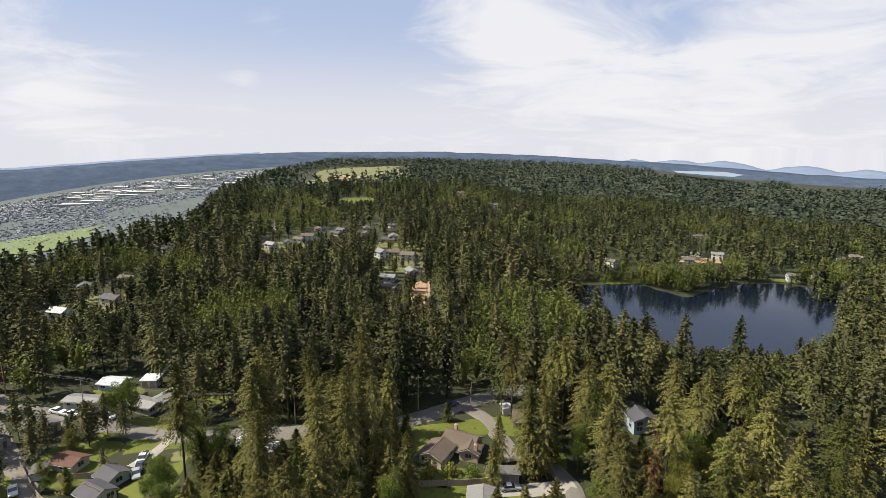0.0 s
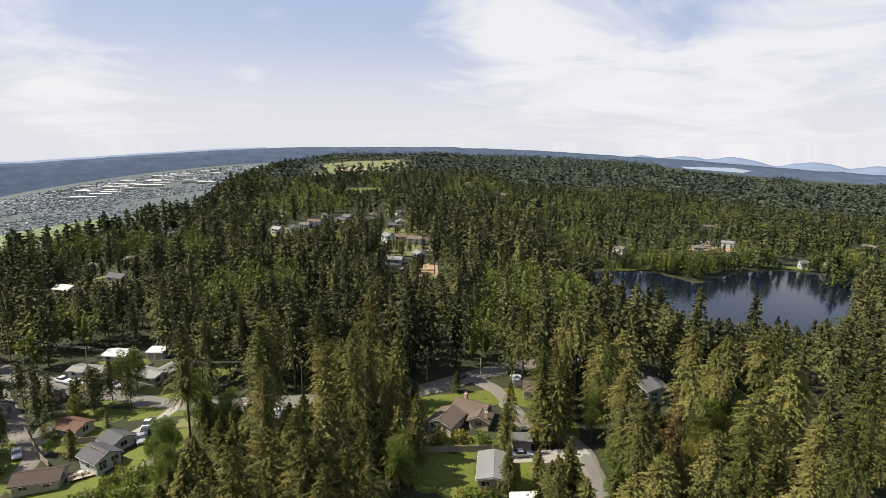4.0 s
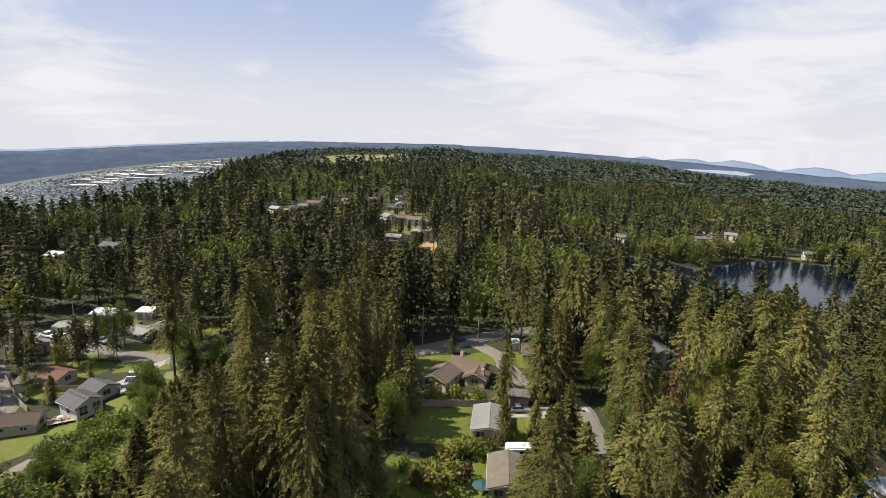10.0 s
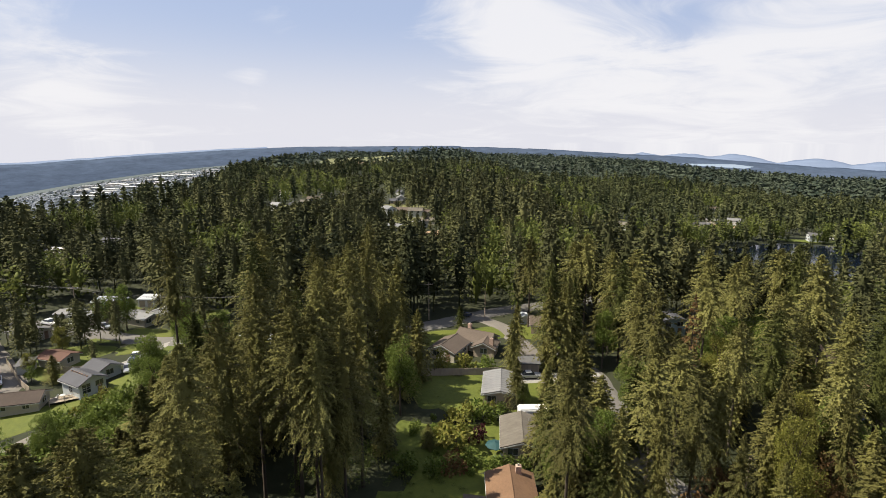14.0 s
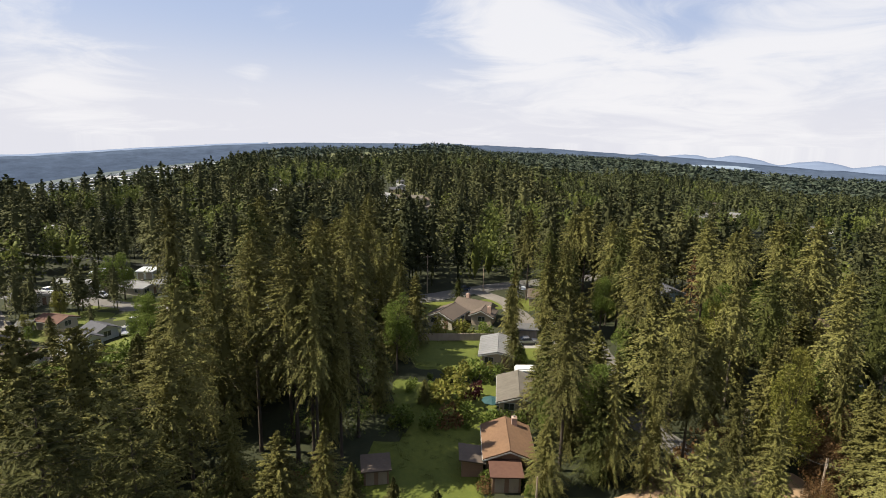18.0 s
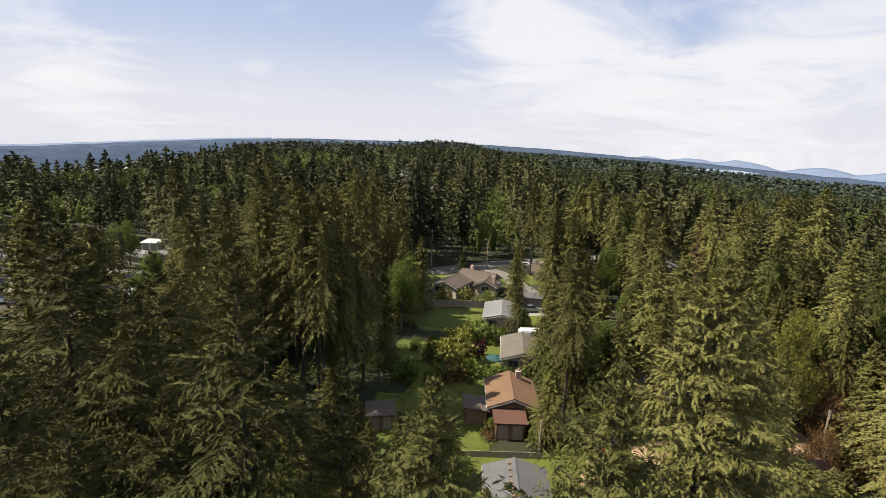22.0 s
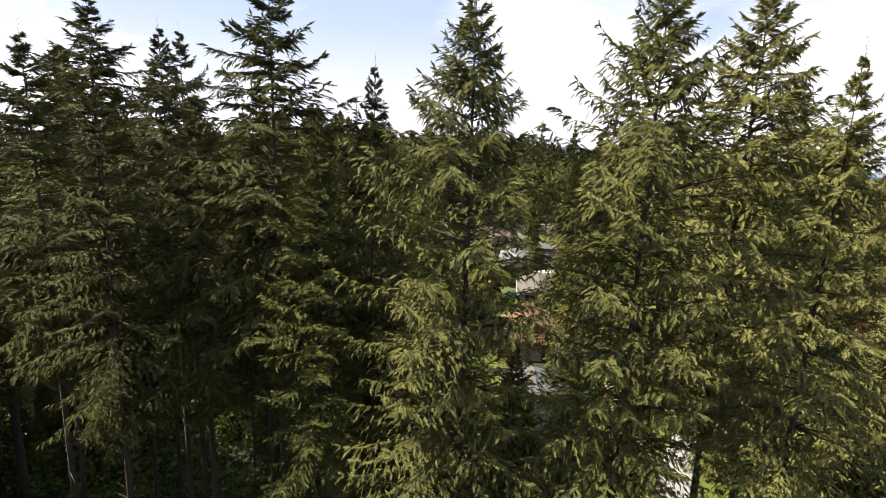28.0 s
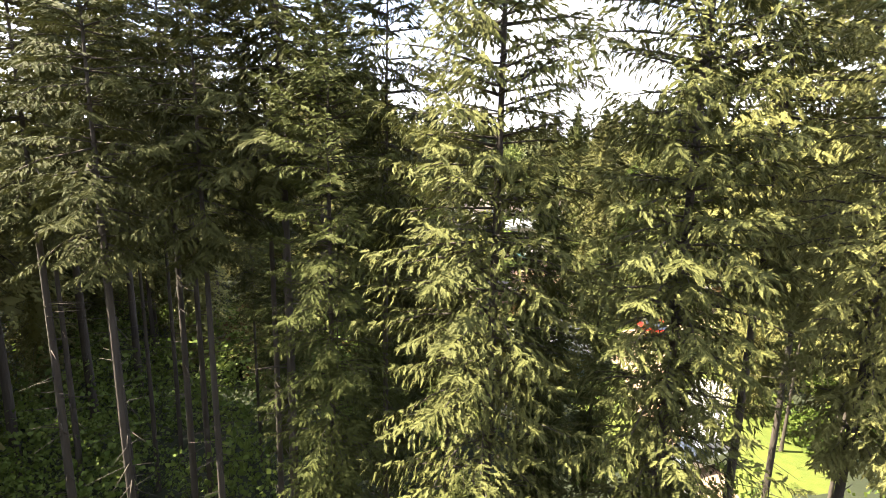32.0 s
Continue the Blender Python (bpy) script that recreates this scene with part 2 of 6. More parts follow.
ROOF_UMBER = mat("dark brown shingles", (0.034, 0.023, 0.017), (0.062, 0.043, 0.033), rough=0.85, scale=2.2, big=0.3, bump=0.4, bump_scale=6)
ROOF_RUST = mat("rust shingles", (0.066, 0.0297, 0.0211), (0.112, 0.0561, 0.0363), rough=0.85, scale=2, big=0.25, bump=0.3, bump_scale=6)
ROOF_ORANGE = mat("cedar shingles", (0.099, 0.0561, 0.0317), (0.178, 0.102, 0.0561), rough=0.85, scale=2, big=0.35, bump=0.4, bump_scale=6, stretch=(1, 1, 3))
ROOF_METAL = mat("weathered metal roofing", (0.145, 0.145, 0.145), (0.238, 0.231, 0.221), rough=0.45, metal=0.25, scale=1.1, big=0.25, stretch=(0.3, 3, 1))
ROOF_STREAK = mat("mossy streaked shingles", (0.062, 0.053, 0.042), (0.15, 0.132, 0.108), rough=0.9, scale=1.5, big=0.5, stretch=(0.25, 2.2, 1), bump=0.3)
ROOF_WHITE = mat("white roof coating", (0.311, 0.333, 0.37), (0.444, 0.459, 0.474), rough=0.6, scale=0.8)
WALL_CREAM = mat("cream siding", (0.333, 0.303, 0.244), (0.407, 0.37, 0.303), rough=0.8, scale=1, stretch=(1, 1, 6))
WALL_WHITE = mat("white siding", (0.407, 0.407, 0.392), (0.488, 0.488, 0.474), rough=0.75, scale=1, stretch=(1, 1, 6))
WALL_TEAL = mat("pale blue green siding", (0.36, 0.385, 0.4), (0.43, 0.455, 0.465), rough=0.75, scale=1, stretch=(1, 1, 6))
WALL_BLUE = mat("grey blue siding", (0.2, 0.27, 0.33), (0.28, 0.36, 0.42), rough=0.75, scale=1, stretch=(1, 1, 6))
WALL_BROWN = mat("brown siding", (0.14, 0.085, 0.055), (0.22, 0.14, 0.095), rough=0.85, scale=1, stretch=(1, 1, 6))
WALL_TAN = mat("tan siding", (0.296, 0.237, 0.17), (0.37, 0.303, 0.229), rough=0.8, scale=1, stretch=(1, 1, 6))
TRIM = mat("white trim", (0.3, 0.3, 0.285), (0.42, 0.42, 0.4), rough=0.6)
PANE = mat("window glass", (0.02, 0.025, 0.03), (0.035, 0.04, 0.05), rough=0.08, spec=0.8)
BRICK = mat("chimney brick", (0.3, 0.2, 0.16), (0.42, 0.3, 0.24), rough=0.9, scale=5)
WOOD_OLD = mat("weathered boards", (0.2, 0.16, 0.12), (0.33, 0.28, 0.22), rough=0.9, scale=2, stretch=(1, 1, 0.3))
POLE_WOOD = mat("pole timber", (0.2, 0.15, 0.11), (0.3, 0.24, 0.19), rough=0.9, scale=2, stretch=(1, 1, 0.2))
STEEL = mat("galvanised steel", (0.45, 0.46, 0.47), (0.58, 0.58, 0.58), rough=0.4, metal=0.8)
WIRE = mat("black cable", (0.02, 0.02, 0.02), (0.03, 0.03, 0.03), rough=0.6)
RUBBER = mat("tyre rubber", (0.02, 0.02, 0.02), (0.035, 0.035, 0.035), rough=0.9)
RED_PAINT = mat("red car paint", (0.5, 0.015, 0.015), (0.6, 0.03, 0.025), rough=0.25, spec=0.6)
SILVER_PAINT = mat("silver car paint", (0.37, 0.37, 0.385), (0.429, 0.429, 0.444), rough=0.28, metal=0.5)
WHITE_PAINT = mat("white vehicle paint", (0.548, 0.548, 0.548), (0.607, 0.607, 0.607), rough=0.3)
DARK_PAINT = mat("dark blue car paint", (0.03, 0.04, 0.07), (0.05, 0.06, 0.1), rough=0.25)
BLUE_TARP = mat("blue tarpaulin", (0.06, 0.22, 0.5), (0.1, 0.32, 0.62), rough=0.5)
TEAL_CLOTH = mat("teal canvas", (0.01, 0.04, 0.04), (0.018, 0.06, 0.062), rough=0.7)
# The valley's haze is put into its land colour as a blue-grey tint.
VALLEY_MAT = mat("haze-tinted valley floor", (0.038, 0.053, 0.055), (0.08, 0.094, 0.096), rough=0.95, scale=0.02, big=0.0025)
FIELD = mat("green field", (0.075, 0.105, 0.035), (0.105, 0.135, 0.05), rough=0.9, scale=0.02)
# Roof colours carry the same painted haze.
CITY_ROOF = mat("haze-tinted roofs", (0.07, 0.085, 0.105), (0.26, 0.275, 0.3), rough=0.8, scale=0.02, big=0.002, rand=1.1, spread=0.9, island=True)
SHED_WHITE = mat("warehouse roofing", (0.459, 0.444, 0.422), (0.592, 0.577, 0.548), rough=0.7, scale=0.02)


def water_mat(name="lake water", colour=(0.004, 0.007, 0.014, 1), rough=0.1):
    m = bpy.data.materials.new(name)
    m.use_nodes = True
    nt = m.node_tree
    p = nt.nodes["Principled BSDF"]
    p.inputs["Base Color"].default_value = colour
    p.inputs["Roughness"].default_value, p.inputs["IOR"].default_value = rough, 1.33
    geo = nt.nodes.new("ShaderNodeNewGeometry")
    n = nn(nt, "ShaderNodeTexNoise", Scale=0.35, Detail=5.0, Roughness=0.6)
    nt.links.new(geo.outputs["Position"], n.inputs[0])
    b = nt.nodes.new("ShaderNodeBump")
    b.inputs["Strength"].default_value, b.inputs["Distance"].default_value = 0.1, 0.2
    nt.links.new(n.outputs[0], b.inputs["Height"])
    nt.links.new(b.outputs[0], p.inputs["Normal"])
    return m


WATER = water_mat()
# Pale base colour stands in for the sky mirrored in the far lake.
WATER_FAR = water_mat("lake water in painted sky tone", (0.18, 0.225, 0.28, 1), 0.5)


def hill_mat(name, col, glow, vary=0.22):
    """Distant hills as a plain backdrop: the air's blue veil is put into colour and glow."""
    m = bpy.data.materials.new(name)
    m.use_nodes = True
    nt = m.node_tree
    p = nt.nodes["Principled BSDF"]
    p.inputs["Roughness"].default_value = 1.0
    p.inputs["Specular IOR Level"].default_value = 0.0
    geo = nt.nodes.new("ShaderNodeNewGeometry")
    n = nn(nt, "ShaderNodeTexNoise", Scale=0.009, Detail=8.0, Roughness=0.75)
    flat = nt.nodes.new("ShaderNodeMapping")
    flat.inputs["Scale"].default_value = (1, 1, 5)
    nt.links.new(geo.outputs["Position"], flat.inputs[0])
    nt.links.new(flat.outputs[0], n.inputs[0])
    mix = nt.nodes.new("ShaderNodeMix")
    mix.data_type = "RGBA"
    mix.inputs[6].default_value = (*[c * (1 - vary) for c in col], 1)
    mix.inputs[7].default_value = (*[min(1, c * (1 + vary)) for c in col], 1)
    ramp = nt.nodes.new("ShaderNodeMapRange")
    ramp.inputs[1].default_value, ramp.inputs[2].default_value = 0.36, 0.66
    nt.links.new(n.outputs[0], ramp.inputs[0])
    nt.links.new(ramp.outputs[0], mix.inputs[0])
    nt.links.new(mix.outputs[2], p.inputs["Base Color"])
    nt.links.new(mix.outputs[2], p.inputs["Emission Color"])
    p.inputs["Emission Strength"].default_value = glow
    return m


HILL_LOW = hill_mat("haze-tinted glowing ridge", (0.033, 0.043, 0.062), 1.0)
HILL_HIGH = hill_mat("haze-tinted glowing mountains", (0.085, 0.105, 0.145), 1.0, 0.05)

# ---- helpers for building ----


def mesh_of(name, verts, faces, material):
    me = bpy.data.meshes.new(name)
    me.from_pydata(verts.tolist() if isinstance(verts, np.ndarray) else verts, [], faces.tolist() if isinstance(faces, np.ndarray) else faces)
    me.materials.append(material)
    me.update()
    return me


def fast_mesh(name, verts, faces, material):
    """Mesh from arrays; faces all of one size."""
    me = bpy.data.meshes.new(name)
    n, k = faces.shape
    me.vertices.add(len(verts))
    me.vertices.foreach_set("co", np.ascontiguousarray(verts, dtype=np.float32).ravel())
    me.loops.add(n * k)
    me.loops.foreach_set("vertex_index", np.ascontiguousarray(faces, dtype=np.int32).ravel())
    me.polygons.add(n)
    me.polygons.foreach_set("loop_start", np.arange(0, n * k, k, dtype=np.int32))
    me.polygons.foreach_set("loop_total", np.full(n, k, dtype=np.int32))
    me.materials.append(material)
    me.update(calc_edges=True)
    return me


def part(name, data, material, parent, label=""):
    """Links a bmesh or a mesh as one mesh object under a thing or a part."""
    if isinstance(data, bmesh.types.BMesh):
        me = bpy.data.meshes.new(name)
        data.to_mesh(me)
        data.free()
        me.materials.append(material)
    else:
        me = data
    ob = new(name, me)
    ob.parent = parent
    if label:
        tagged(ob, label)
    return ob


def thing(name, label, category, m, group="", kind=""):
    ob = new(name)
    ob.matrix_basis = m
    return tagged(ob, label, category, group, kind)


def box(bm, x0, x1, y0, y1, z0, z1, bevel=0.0):
    vs = [bm.verts.new((x, y, z)) for z in (z0, z1) for x, y in ((x0, y0), (x1, y0), (x1, y1), (x0, y1))]
    for f in ((3, 2, 1, 0), (4, 5, 6, 7), (0, 1, 5, 4), (1, 2, 6, 5), (2, 3, 7, 6), (3, 0, 4, 7)):
        bm.faces.new([vs[i] for i in f])
    if bevel:
        es = [e for e in bm.edges if e.verts[0] in vs]
        bmesh.ops.bevel(bm, geom=es, offset=bevel, segments=2, affect="EDGES")
    return bm


def box_bm(*a, **k):
    return box(bmesh.new(), *a, **k)


def tube(bm, p, q, r0, r1=None, n=8):
    """A closed tapered tube from p to q."""
    p, q = Vector(p), Vector(q)
    r1 = r0 if r1 is None else r1
    d = (q - p).normalized()
    a = d.cross(Vector((0, 0, 1)) if abs(d.z) < 0.9 else Vector((1, 0, 0))).normalized()
    b = d.cross(a)
    rings = []
    for c, r in ((p, r0), (q, r1)):
        rings.append([bm.verts.new(c + (a * math.cos(t) + b * math.sin(t)) * r) for t in [2 * math.pi * i / n for i in range(n)]])
    for i in range(n):
        bm.faces.new((rings[0][i], rings[0][(i + 1) % n], rings[1][(i + 1) % n], rings[1][i]))
    bm.faces.new(rings[0][::-1])
    bm.faces.new(rings[1])
    return bm


def tube_bm(*a, **k):
    return tube(bmesh.new(), *a, **k)


# ---- the land ----
LAKE = [(92, 353), (143, 353), (155, 336), (163, 323), (180, 335), (205, 350), (235, 359), (263, 346), (268, 330), (238, 292), (205, 254), (165, 228), (125, 205), (98, 208), (84, 252), (85, 312)]
LAKE_Z = -16.0
RING = 4850.0


def sstep(a, b, x):
    t = np.clip((x - a) / (b - a), 0, 1)
    return t * t * (3 - 2 * t)


def inside(poly, x, y):
    """Signed-ish test: 1 inside the polygon, 0 outside (arrays)."""
    r = np.zeros(np.shape(x), bool)
    for (x0, y0), (x1, y1) in zip(poly, poly[1:] + poly[:1]):
        c = ((y0 > y) != (y1 > y)) & (x < (x1 - x0) * (y - y0) / ((y1 - y0) or 1e-9) + x0)
        r ^= c
    return r


def poly_dist(poly, x, y):
    d = np.full(np.shape(x), 1e9)
    for (x0, y0), (x1, y1) in zip(poly, poly[1:] + poly[:1]):
        dx, dy = x1 - x0, y1 - y0
        t = np.clip(((x - x0) * dx + (y - y0) * dy) / (dx * dx + dy * dy), 0, 1)
        d = np.minimum(d, np.hypot(x - x0 - t * dx, y - y0 - t * dy))
    return d


def skyline(az):
    """Height of the far ridge tops by azimuth in degrees."""
    return np.interp(az, (-90, -60, -38, -30, -22, -15, 0, 10, 18, 24, 27, 31, 35, 42, 60, 90), (-140, -140, -106, -56, -12, 16, 27, 6, -28, -50, -66, -88, -110, -132, -140, -140))


def treeline(az):
    """Height of the plateau's farthest tree tops by azimuth."""
    return np.interp(az, (-90, -20, -10, 0, 10, 18, 27, 35, 42, 60, 90), (-90, -40, -22, -22, -32, -56, -112, -138, -150, -150, -150))


def edge_x(y):
    """The plateau's western brink."""
    return np.interp(y, (-3000, 0, 180, 275, 367, 470, 600, 755, 1150, 1700, 2600, 5000), (-330, -300, -250, -232, -230, -205, -220, -288, -355, -445, -580, -950))


def ground(x, y):
    x, y = np.asarray(x, float), np.asarray(y, float)
    D, az = np.hypot(x, y), np.degrees(np.arctan2(x, y))
    z = 3.9 * sstep(54, 104, y) * (1 - 0.85 * sstep(40, 75, -x))
    z = z - 1.6 * sstep(60, 85, -x) * sstep(120, 85, y)
    z = z + 1.5 * sstep(30, 60, x) * sstep(90, 120, y) - 3.0 * sstep(60, 100, x)
    z = z - 17 * sstep(60, 150, x) * sstep(110, 215, y)
    z = z + 3 * sstep(300, 420, y) * sstep(120, 0, x) - 5 * sstep(140, 220, -x)
    far = treeline(az) - 20
    k = sstep(700, RING, D)
    z = z * (1 - k) + far * k
    z = z + 15 * np.exp(-(((x + 90) / 330) ** 2 + ((y - 1700) / 420) ** 2))
    z = z - 20 * sstep(20, 36, az) * sstep(400, 850, D)
    # lake bed
    near = (D < 500) & (x > 40)
    if np.any(near):
        d = poly_dist(LAKE, x, y)
        ins = inside(LAKE, x, y)
        bank = np.where(ins, LAKE_Z - np.minimum(d * 0.25, 3), LAKE_Z + 0.3 + np.minimum(d * 0.06, 1e9))
        w = np.where(ins, 1.0, 1 - sstep(0, 60, d))
        z = np.where(near, z * (1 - w) + bank * w, z)
    # valley
    bend = 0.047 * np.clip((-az - 8) / 30, 0, 1.3) ** 2
    floor = -85 - bend * np.minimum(D, 4100)
    v = sstep(0, 130, edge_x(y) - x)
    return z * (1 - v) + floor * v


def gz(x, y):
    return float(ground(np.array([x]), np.array([y]))[0])


def build_ground():
    radii = np.concatenate([np.linspace(0, 180, 61), np.geomspace(184, 4990, 90)])
    angles = np.radians(np.linspace(-180, 180, 361)[:-1])
    R, A = np.meshgrid(radii[1:], angles, indexing="ij")
    X, Y = R * np.sin(A), 40 * np.exp(-R / 400) + R * np.cos(A)
    Z = ground(X, Y)
    Z = Z + 0.05 * np.sin(X * 0.7) * np.cos(Y * 0.6)
    verts = np.concatenate([[[0, 40, gz(0, 40)]], np.stack([X, Y, Z], -1).reshape(-1, 3)])
    n = len(angles)
    i, j = np.meshgrid(np.arange(len(radii) - 2), np.arange(n), indexing="ij")
    a = 1 + i * n + j
    b = 1 + i * n + (j + 1) % n
    quads = np.stack([a, b, b + n, a + n], -1).reshape(-1, 4)[:, ::-1]
    fan = [[0, 1 + k, 1 + (k + 1) % n] for k in range(n)]
    me = mesh_of("ground", verts, quads.tolist() + [f[::-1] for f in fan], FLOOR)
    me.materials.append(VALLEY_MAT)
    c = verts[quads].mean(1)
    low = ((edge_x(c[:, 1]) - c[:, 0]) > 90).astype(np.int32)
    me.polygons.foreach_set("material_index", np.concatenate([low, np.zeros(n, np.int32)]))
    me.polygons.foreach_set("use_smooth", np.ones(len(me.polygons), bool))
    tagged(new("ground", me), "dark forest floor and valley land reaching the horizon", "ground", kind="structure")


build_ground()


def patch(name, cx, cy, rx, ry, rot, material, label, seed, lift=0.10, wobble=0.25, category="lawn"):
    """A sheet of turf or bare earth with an uneven rim, laid on the land."""
    rnd = random.Random(seed)
    ph = [rnd.uniform(0, 6.28) for _ in range(4)]
    verts, faces, n, k = [(cx, cy, gz(cx, cy) + lift)], [], 40, 8
    for i in range(1, k + 1):
        for j in range(n):
            t = 2 * math.pi * j / n
            w = 1 + wobble * (0.5 * math.sin(2 * t + ph[0]) + 0.35 * math.sin(3 * t + ph[1]) + 0.25 * math.sin(7 * t + ph[2]) + 0.2 * math.sin(11 * t + ph[3]))
            # a rounded square rather than an ellipse
            q = 1 / max(abs(math.cos(t)), abs(math.sin(t))) * 0.5 + 0.5
            u, v = rx * w * q * math.cos(t) * i / k, ry * w * q * math.sin(t) * i / k
            x, y = cx + u * math.cos(rot) - v * math.sin(rot), cy + u * math.sin(rot) + v * math.cos(rot)
            verts.append((x, y, gz(x, y) + lift - (0.12 if i == k else 0)))
    for j in range(n):
        faces.append((0, 1 + j, 1 + (j + 1) % n))
        for i in range(k - 1):
            a, b = 1 + i * n + j, 1 + i * n + (j + 1) % n
            faces.append((a, a + n, b + n, b))
    me = mesh_of(name, verts, faces, material)
    ob = new(name, me)
    return tagged(ob, label, category, kind="structure")


def smooth_line(pts, step=3.0):
    """Points along a Catmull-Rom line through pts."""
    out, P = [], [Vector((*p, 0)) for p in pts]
    P = [P[0] * 2 - P[1]] + P + [P[-1] * 2 - P[-2]]
    for i in range(1, len(P) - 2):
        m = max(2, int((P[i + 1] - P[i]).length / step))
        for k in range(m):
            t = k / m
            out.append(0.5 * ((2 * P[i]) + (P[i + 1] - P[i - 1]) * t + (2 * P[i - 1] - 5 * P[i] + 4 * P[i + 1] - P[i + 2]) * t * t + (3 * P[i] - P[i - 1] - 3 * P[i + 1] + P[i + 2]) * t ** 3))
    out.append(P[-2])
    return out


def ribbon(name, pts, width, material, label, lift=0.16, category="road"):
    line = smooth_line(pts)
    verts, faces, m = [], [], 5
    for i, p in enumerate(line):
        d = (line[min(i + 1, len(line) - 1)] - line[max(i - 1, 0)]).normalized()
        s = Vector((d.y, -d.x, 0))
        jit = 0.12 * math.sin(i * 1.7) + 0.1 * math.sin(i * 0.6)
        for k in range(m):
            q = p + s * ((k / (m - 1) - 0.5) * (width + jit))
            crown = 0.06 * (1 - (2 * k / (m - 1) - 1) ** 2)
            verts.append((q.x, q.y, gz(q.x, q.y) + lift + crown - (0.2 if k in (0, m - 1) else 0)))
    for i in range(len(line) - 1):
        for k in range(m - 1):
            a = i * m + k
            faces.append((a, a + m, a + m + 1, a + 1))
    return tagged(new(name, mesh_of(name, verts, faces, material)), label, category, kind="structure")


def water_sheet(name, poly, z, label, material=None):
    bm = bmesh.new()
    f = bm.faces.new([bm.verts.new((x, y, z)) for x, y in poly])
    if f.normal.z < 0:
        f.normal_flip()
    bmesh.ops.triangulate(bm, faces=bm.faces[:])
    me = bpy.data.meshes.new(name)
    bm.to_mesh(me)
    bm.free()
    me.materials.append(material or WATER)
    return tagged(new(name, me), label, "lake", kind="structure")


water_sheet("lake", [(p.x, p.y) for p in smooth_line(LAKE + LAKE[:1], 6)[:-1]], LAKE_Z, "dark blue forest lake with still reflecting water")

# roads and drives
ROADS = {
    "main": ([(-170, 172), (-128, 149), (-112, 143.5), (-95.6, 138), (-77, 133), (-62, 129), (-45, 127), (-30, 128), (-14, 130), (0.9, 137), (10.5, 143.5), (22.6, 149.8), (39, 155), (60, 158)], 7.2, ASPHALT, "grey asphalt neighbourhood road running between the trees"),
    "street": ([(27.5, 117), (30, 111), (31.6, 106), (32.2, 101), (32, 92), (30, 84), (32.5, 76), (36, 70.5), (40, 62), (50, 46)], 4.7, ASPHALT, "grey asphalt side street shaded by firs"),
    "driveway": ([(33, 105), (24, 103.6), (16, 103)], 5.0, CONCRETE, "pale concrete driveway beside a shed"),
    "ranch_drive": ([(11.4, 140), (16, 134), (18.4, 126), (20, 120), (21, 114)], 5.0, GRAVEL, "pale gravel driveway past the ranch house"),
    "lane": ([(-123, 138), (-104, 121), (-96, 113.5), (-90, 108), (-88, 100)], 5.0, GRAVEL, "pale gravel lane between fences"),
    "path": ([(-58, 108), (-62.5, 102.5), (-67.5, 94), (-70.5, 88), (-76, 78), (-90, 60)], 3.6, GRAVEL, "narrow gravel track through brush"),
    "truck_drive": ([(33, 66), (27, 60), (20, 57), (17, 46), (15, 32), (13, 20)], 6.0, DIRT, "bare earth driveway with a parked pickup"),
    "pickup_drive": ([(23, 46), (18.5, 38.5), (15.5, 33), (13.2, 28)], 4.2, CONCRETE, "sunlit pale concrete driveway with a parked pickup"),
    "east_track": ([(95, 128), (88, 112), (86, 100), (84, 84), (90, 60)], 3.4, DIRT, "sandy track through an opening in the woods"),
    "drive_left": ([(-68, 131), (-70, 122), (-72, 117)], 4.0, CONCRETE, "short pale driveway"),
}
for _k, (_pts, _w, _m, _l) in ROADS.items():
    ribbon("road" if "road" in _l or "street" in _l else "driveway", _pts, _w, _m, _l)

# lawns and bare places: centre, half sizes, turn, material, label
LAWNS = [
    (-1, 64, 9.5, 11, 0.05, GRASS, "partly sunlit mown lawn behind the houses"), (14, 56, 12, 5, 0.1, GRASS, "sunny strip of mown lawn"),
    (18, 40, 9, 11, 0.0, GRASS, "bright lawn seen between trunks"), (-6, 46, 8, 9, 0, GRASS, "lawn under tall firs"),
    (2, 82, 9, 7, 0, GRASS, "garden lawn with shrubs"), (2, 98, 8, 7, 0, GRASS, "shaded back lawn"), (16, 97, 5, 6, 0, GRASS, "small side lawn"),
    (4, 127, 12, 6, 0.3, GRASS, "front lawn beside a road"), (22, 131, 4, 6, 0, GRASS, "strip of lawn by a drive"), (29, 118, 4, 7, 0, GRASS, "lawn beside a street"),
    (8, 107, 8, 4, 0, GRASS, "back lawn of a ranch house"),
]
LAWNS += [
    (-72, 127, 7, 4, 0.2, GRASS, "verge lawn by the road"), (-85, 133, 5, 3, 0.2, GRASS, "small verge lawn"), (-77, 138, 7, 3.5, -0.2, GRASS, "front lawn of a white house"),
    (-63, 110, 6, 7, 0.3, GRASS, "side lawn of a white house"), (-79, 93, 10, 5, 0.4, GRASS, "grassy slope below a brown roof"), (-92, 104, 4, 12, 0.6, GRASS, "grass verge along a fence"),
    (-98, 157, 8, 4, 0, GRASS, "back lawn"), (-70, 152, 8, 5, 0, GRASS, "back lawn"), (-88, 120, 10, 9, 0, GRASS, "garden lawn"), (-56, 122, 8, 4, 0, GRASS_DRY, "dry verge"),
    (84, 106, 6, 8, 0, GRASS_DRY, "dry grass beside a track"), (76, 82, 9, 8, 0, GRASS, "bright lawn by a shed"), (42, 62, 7, 5, 0, DIRT, "bare earth under poles"),
]
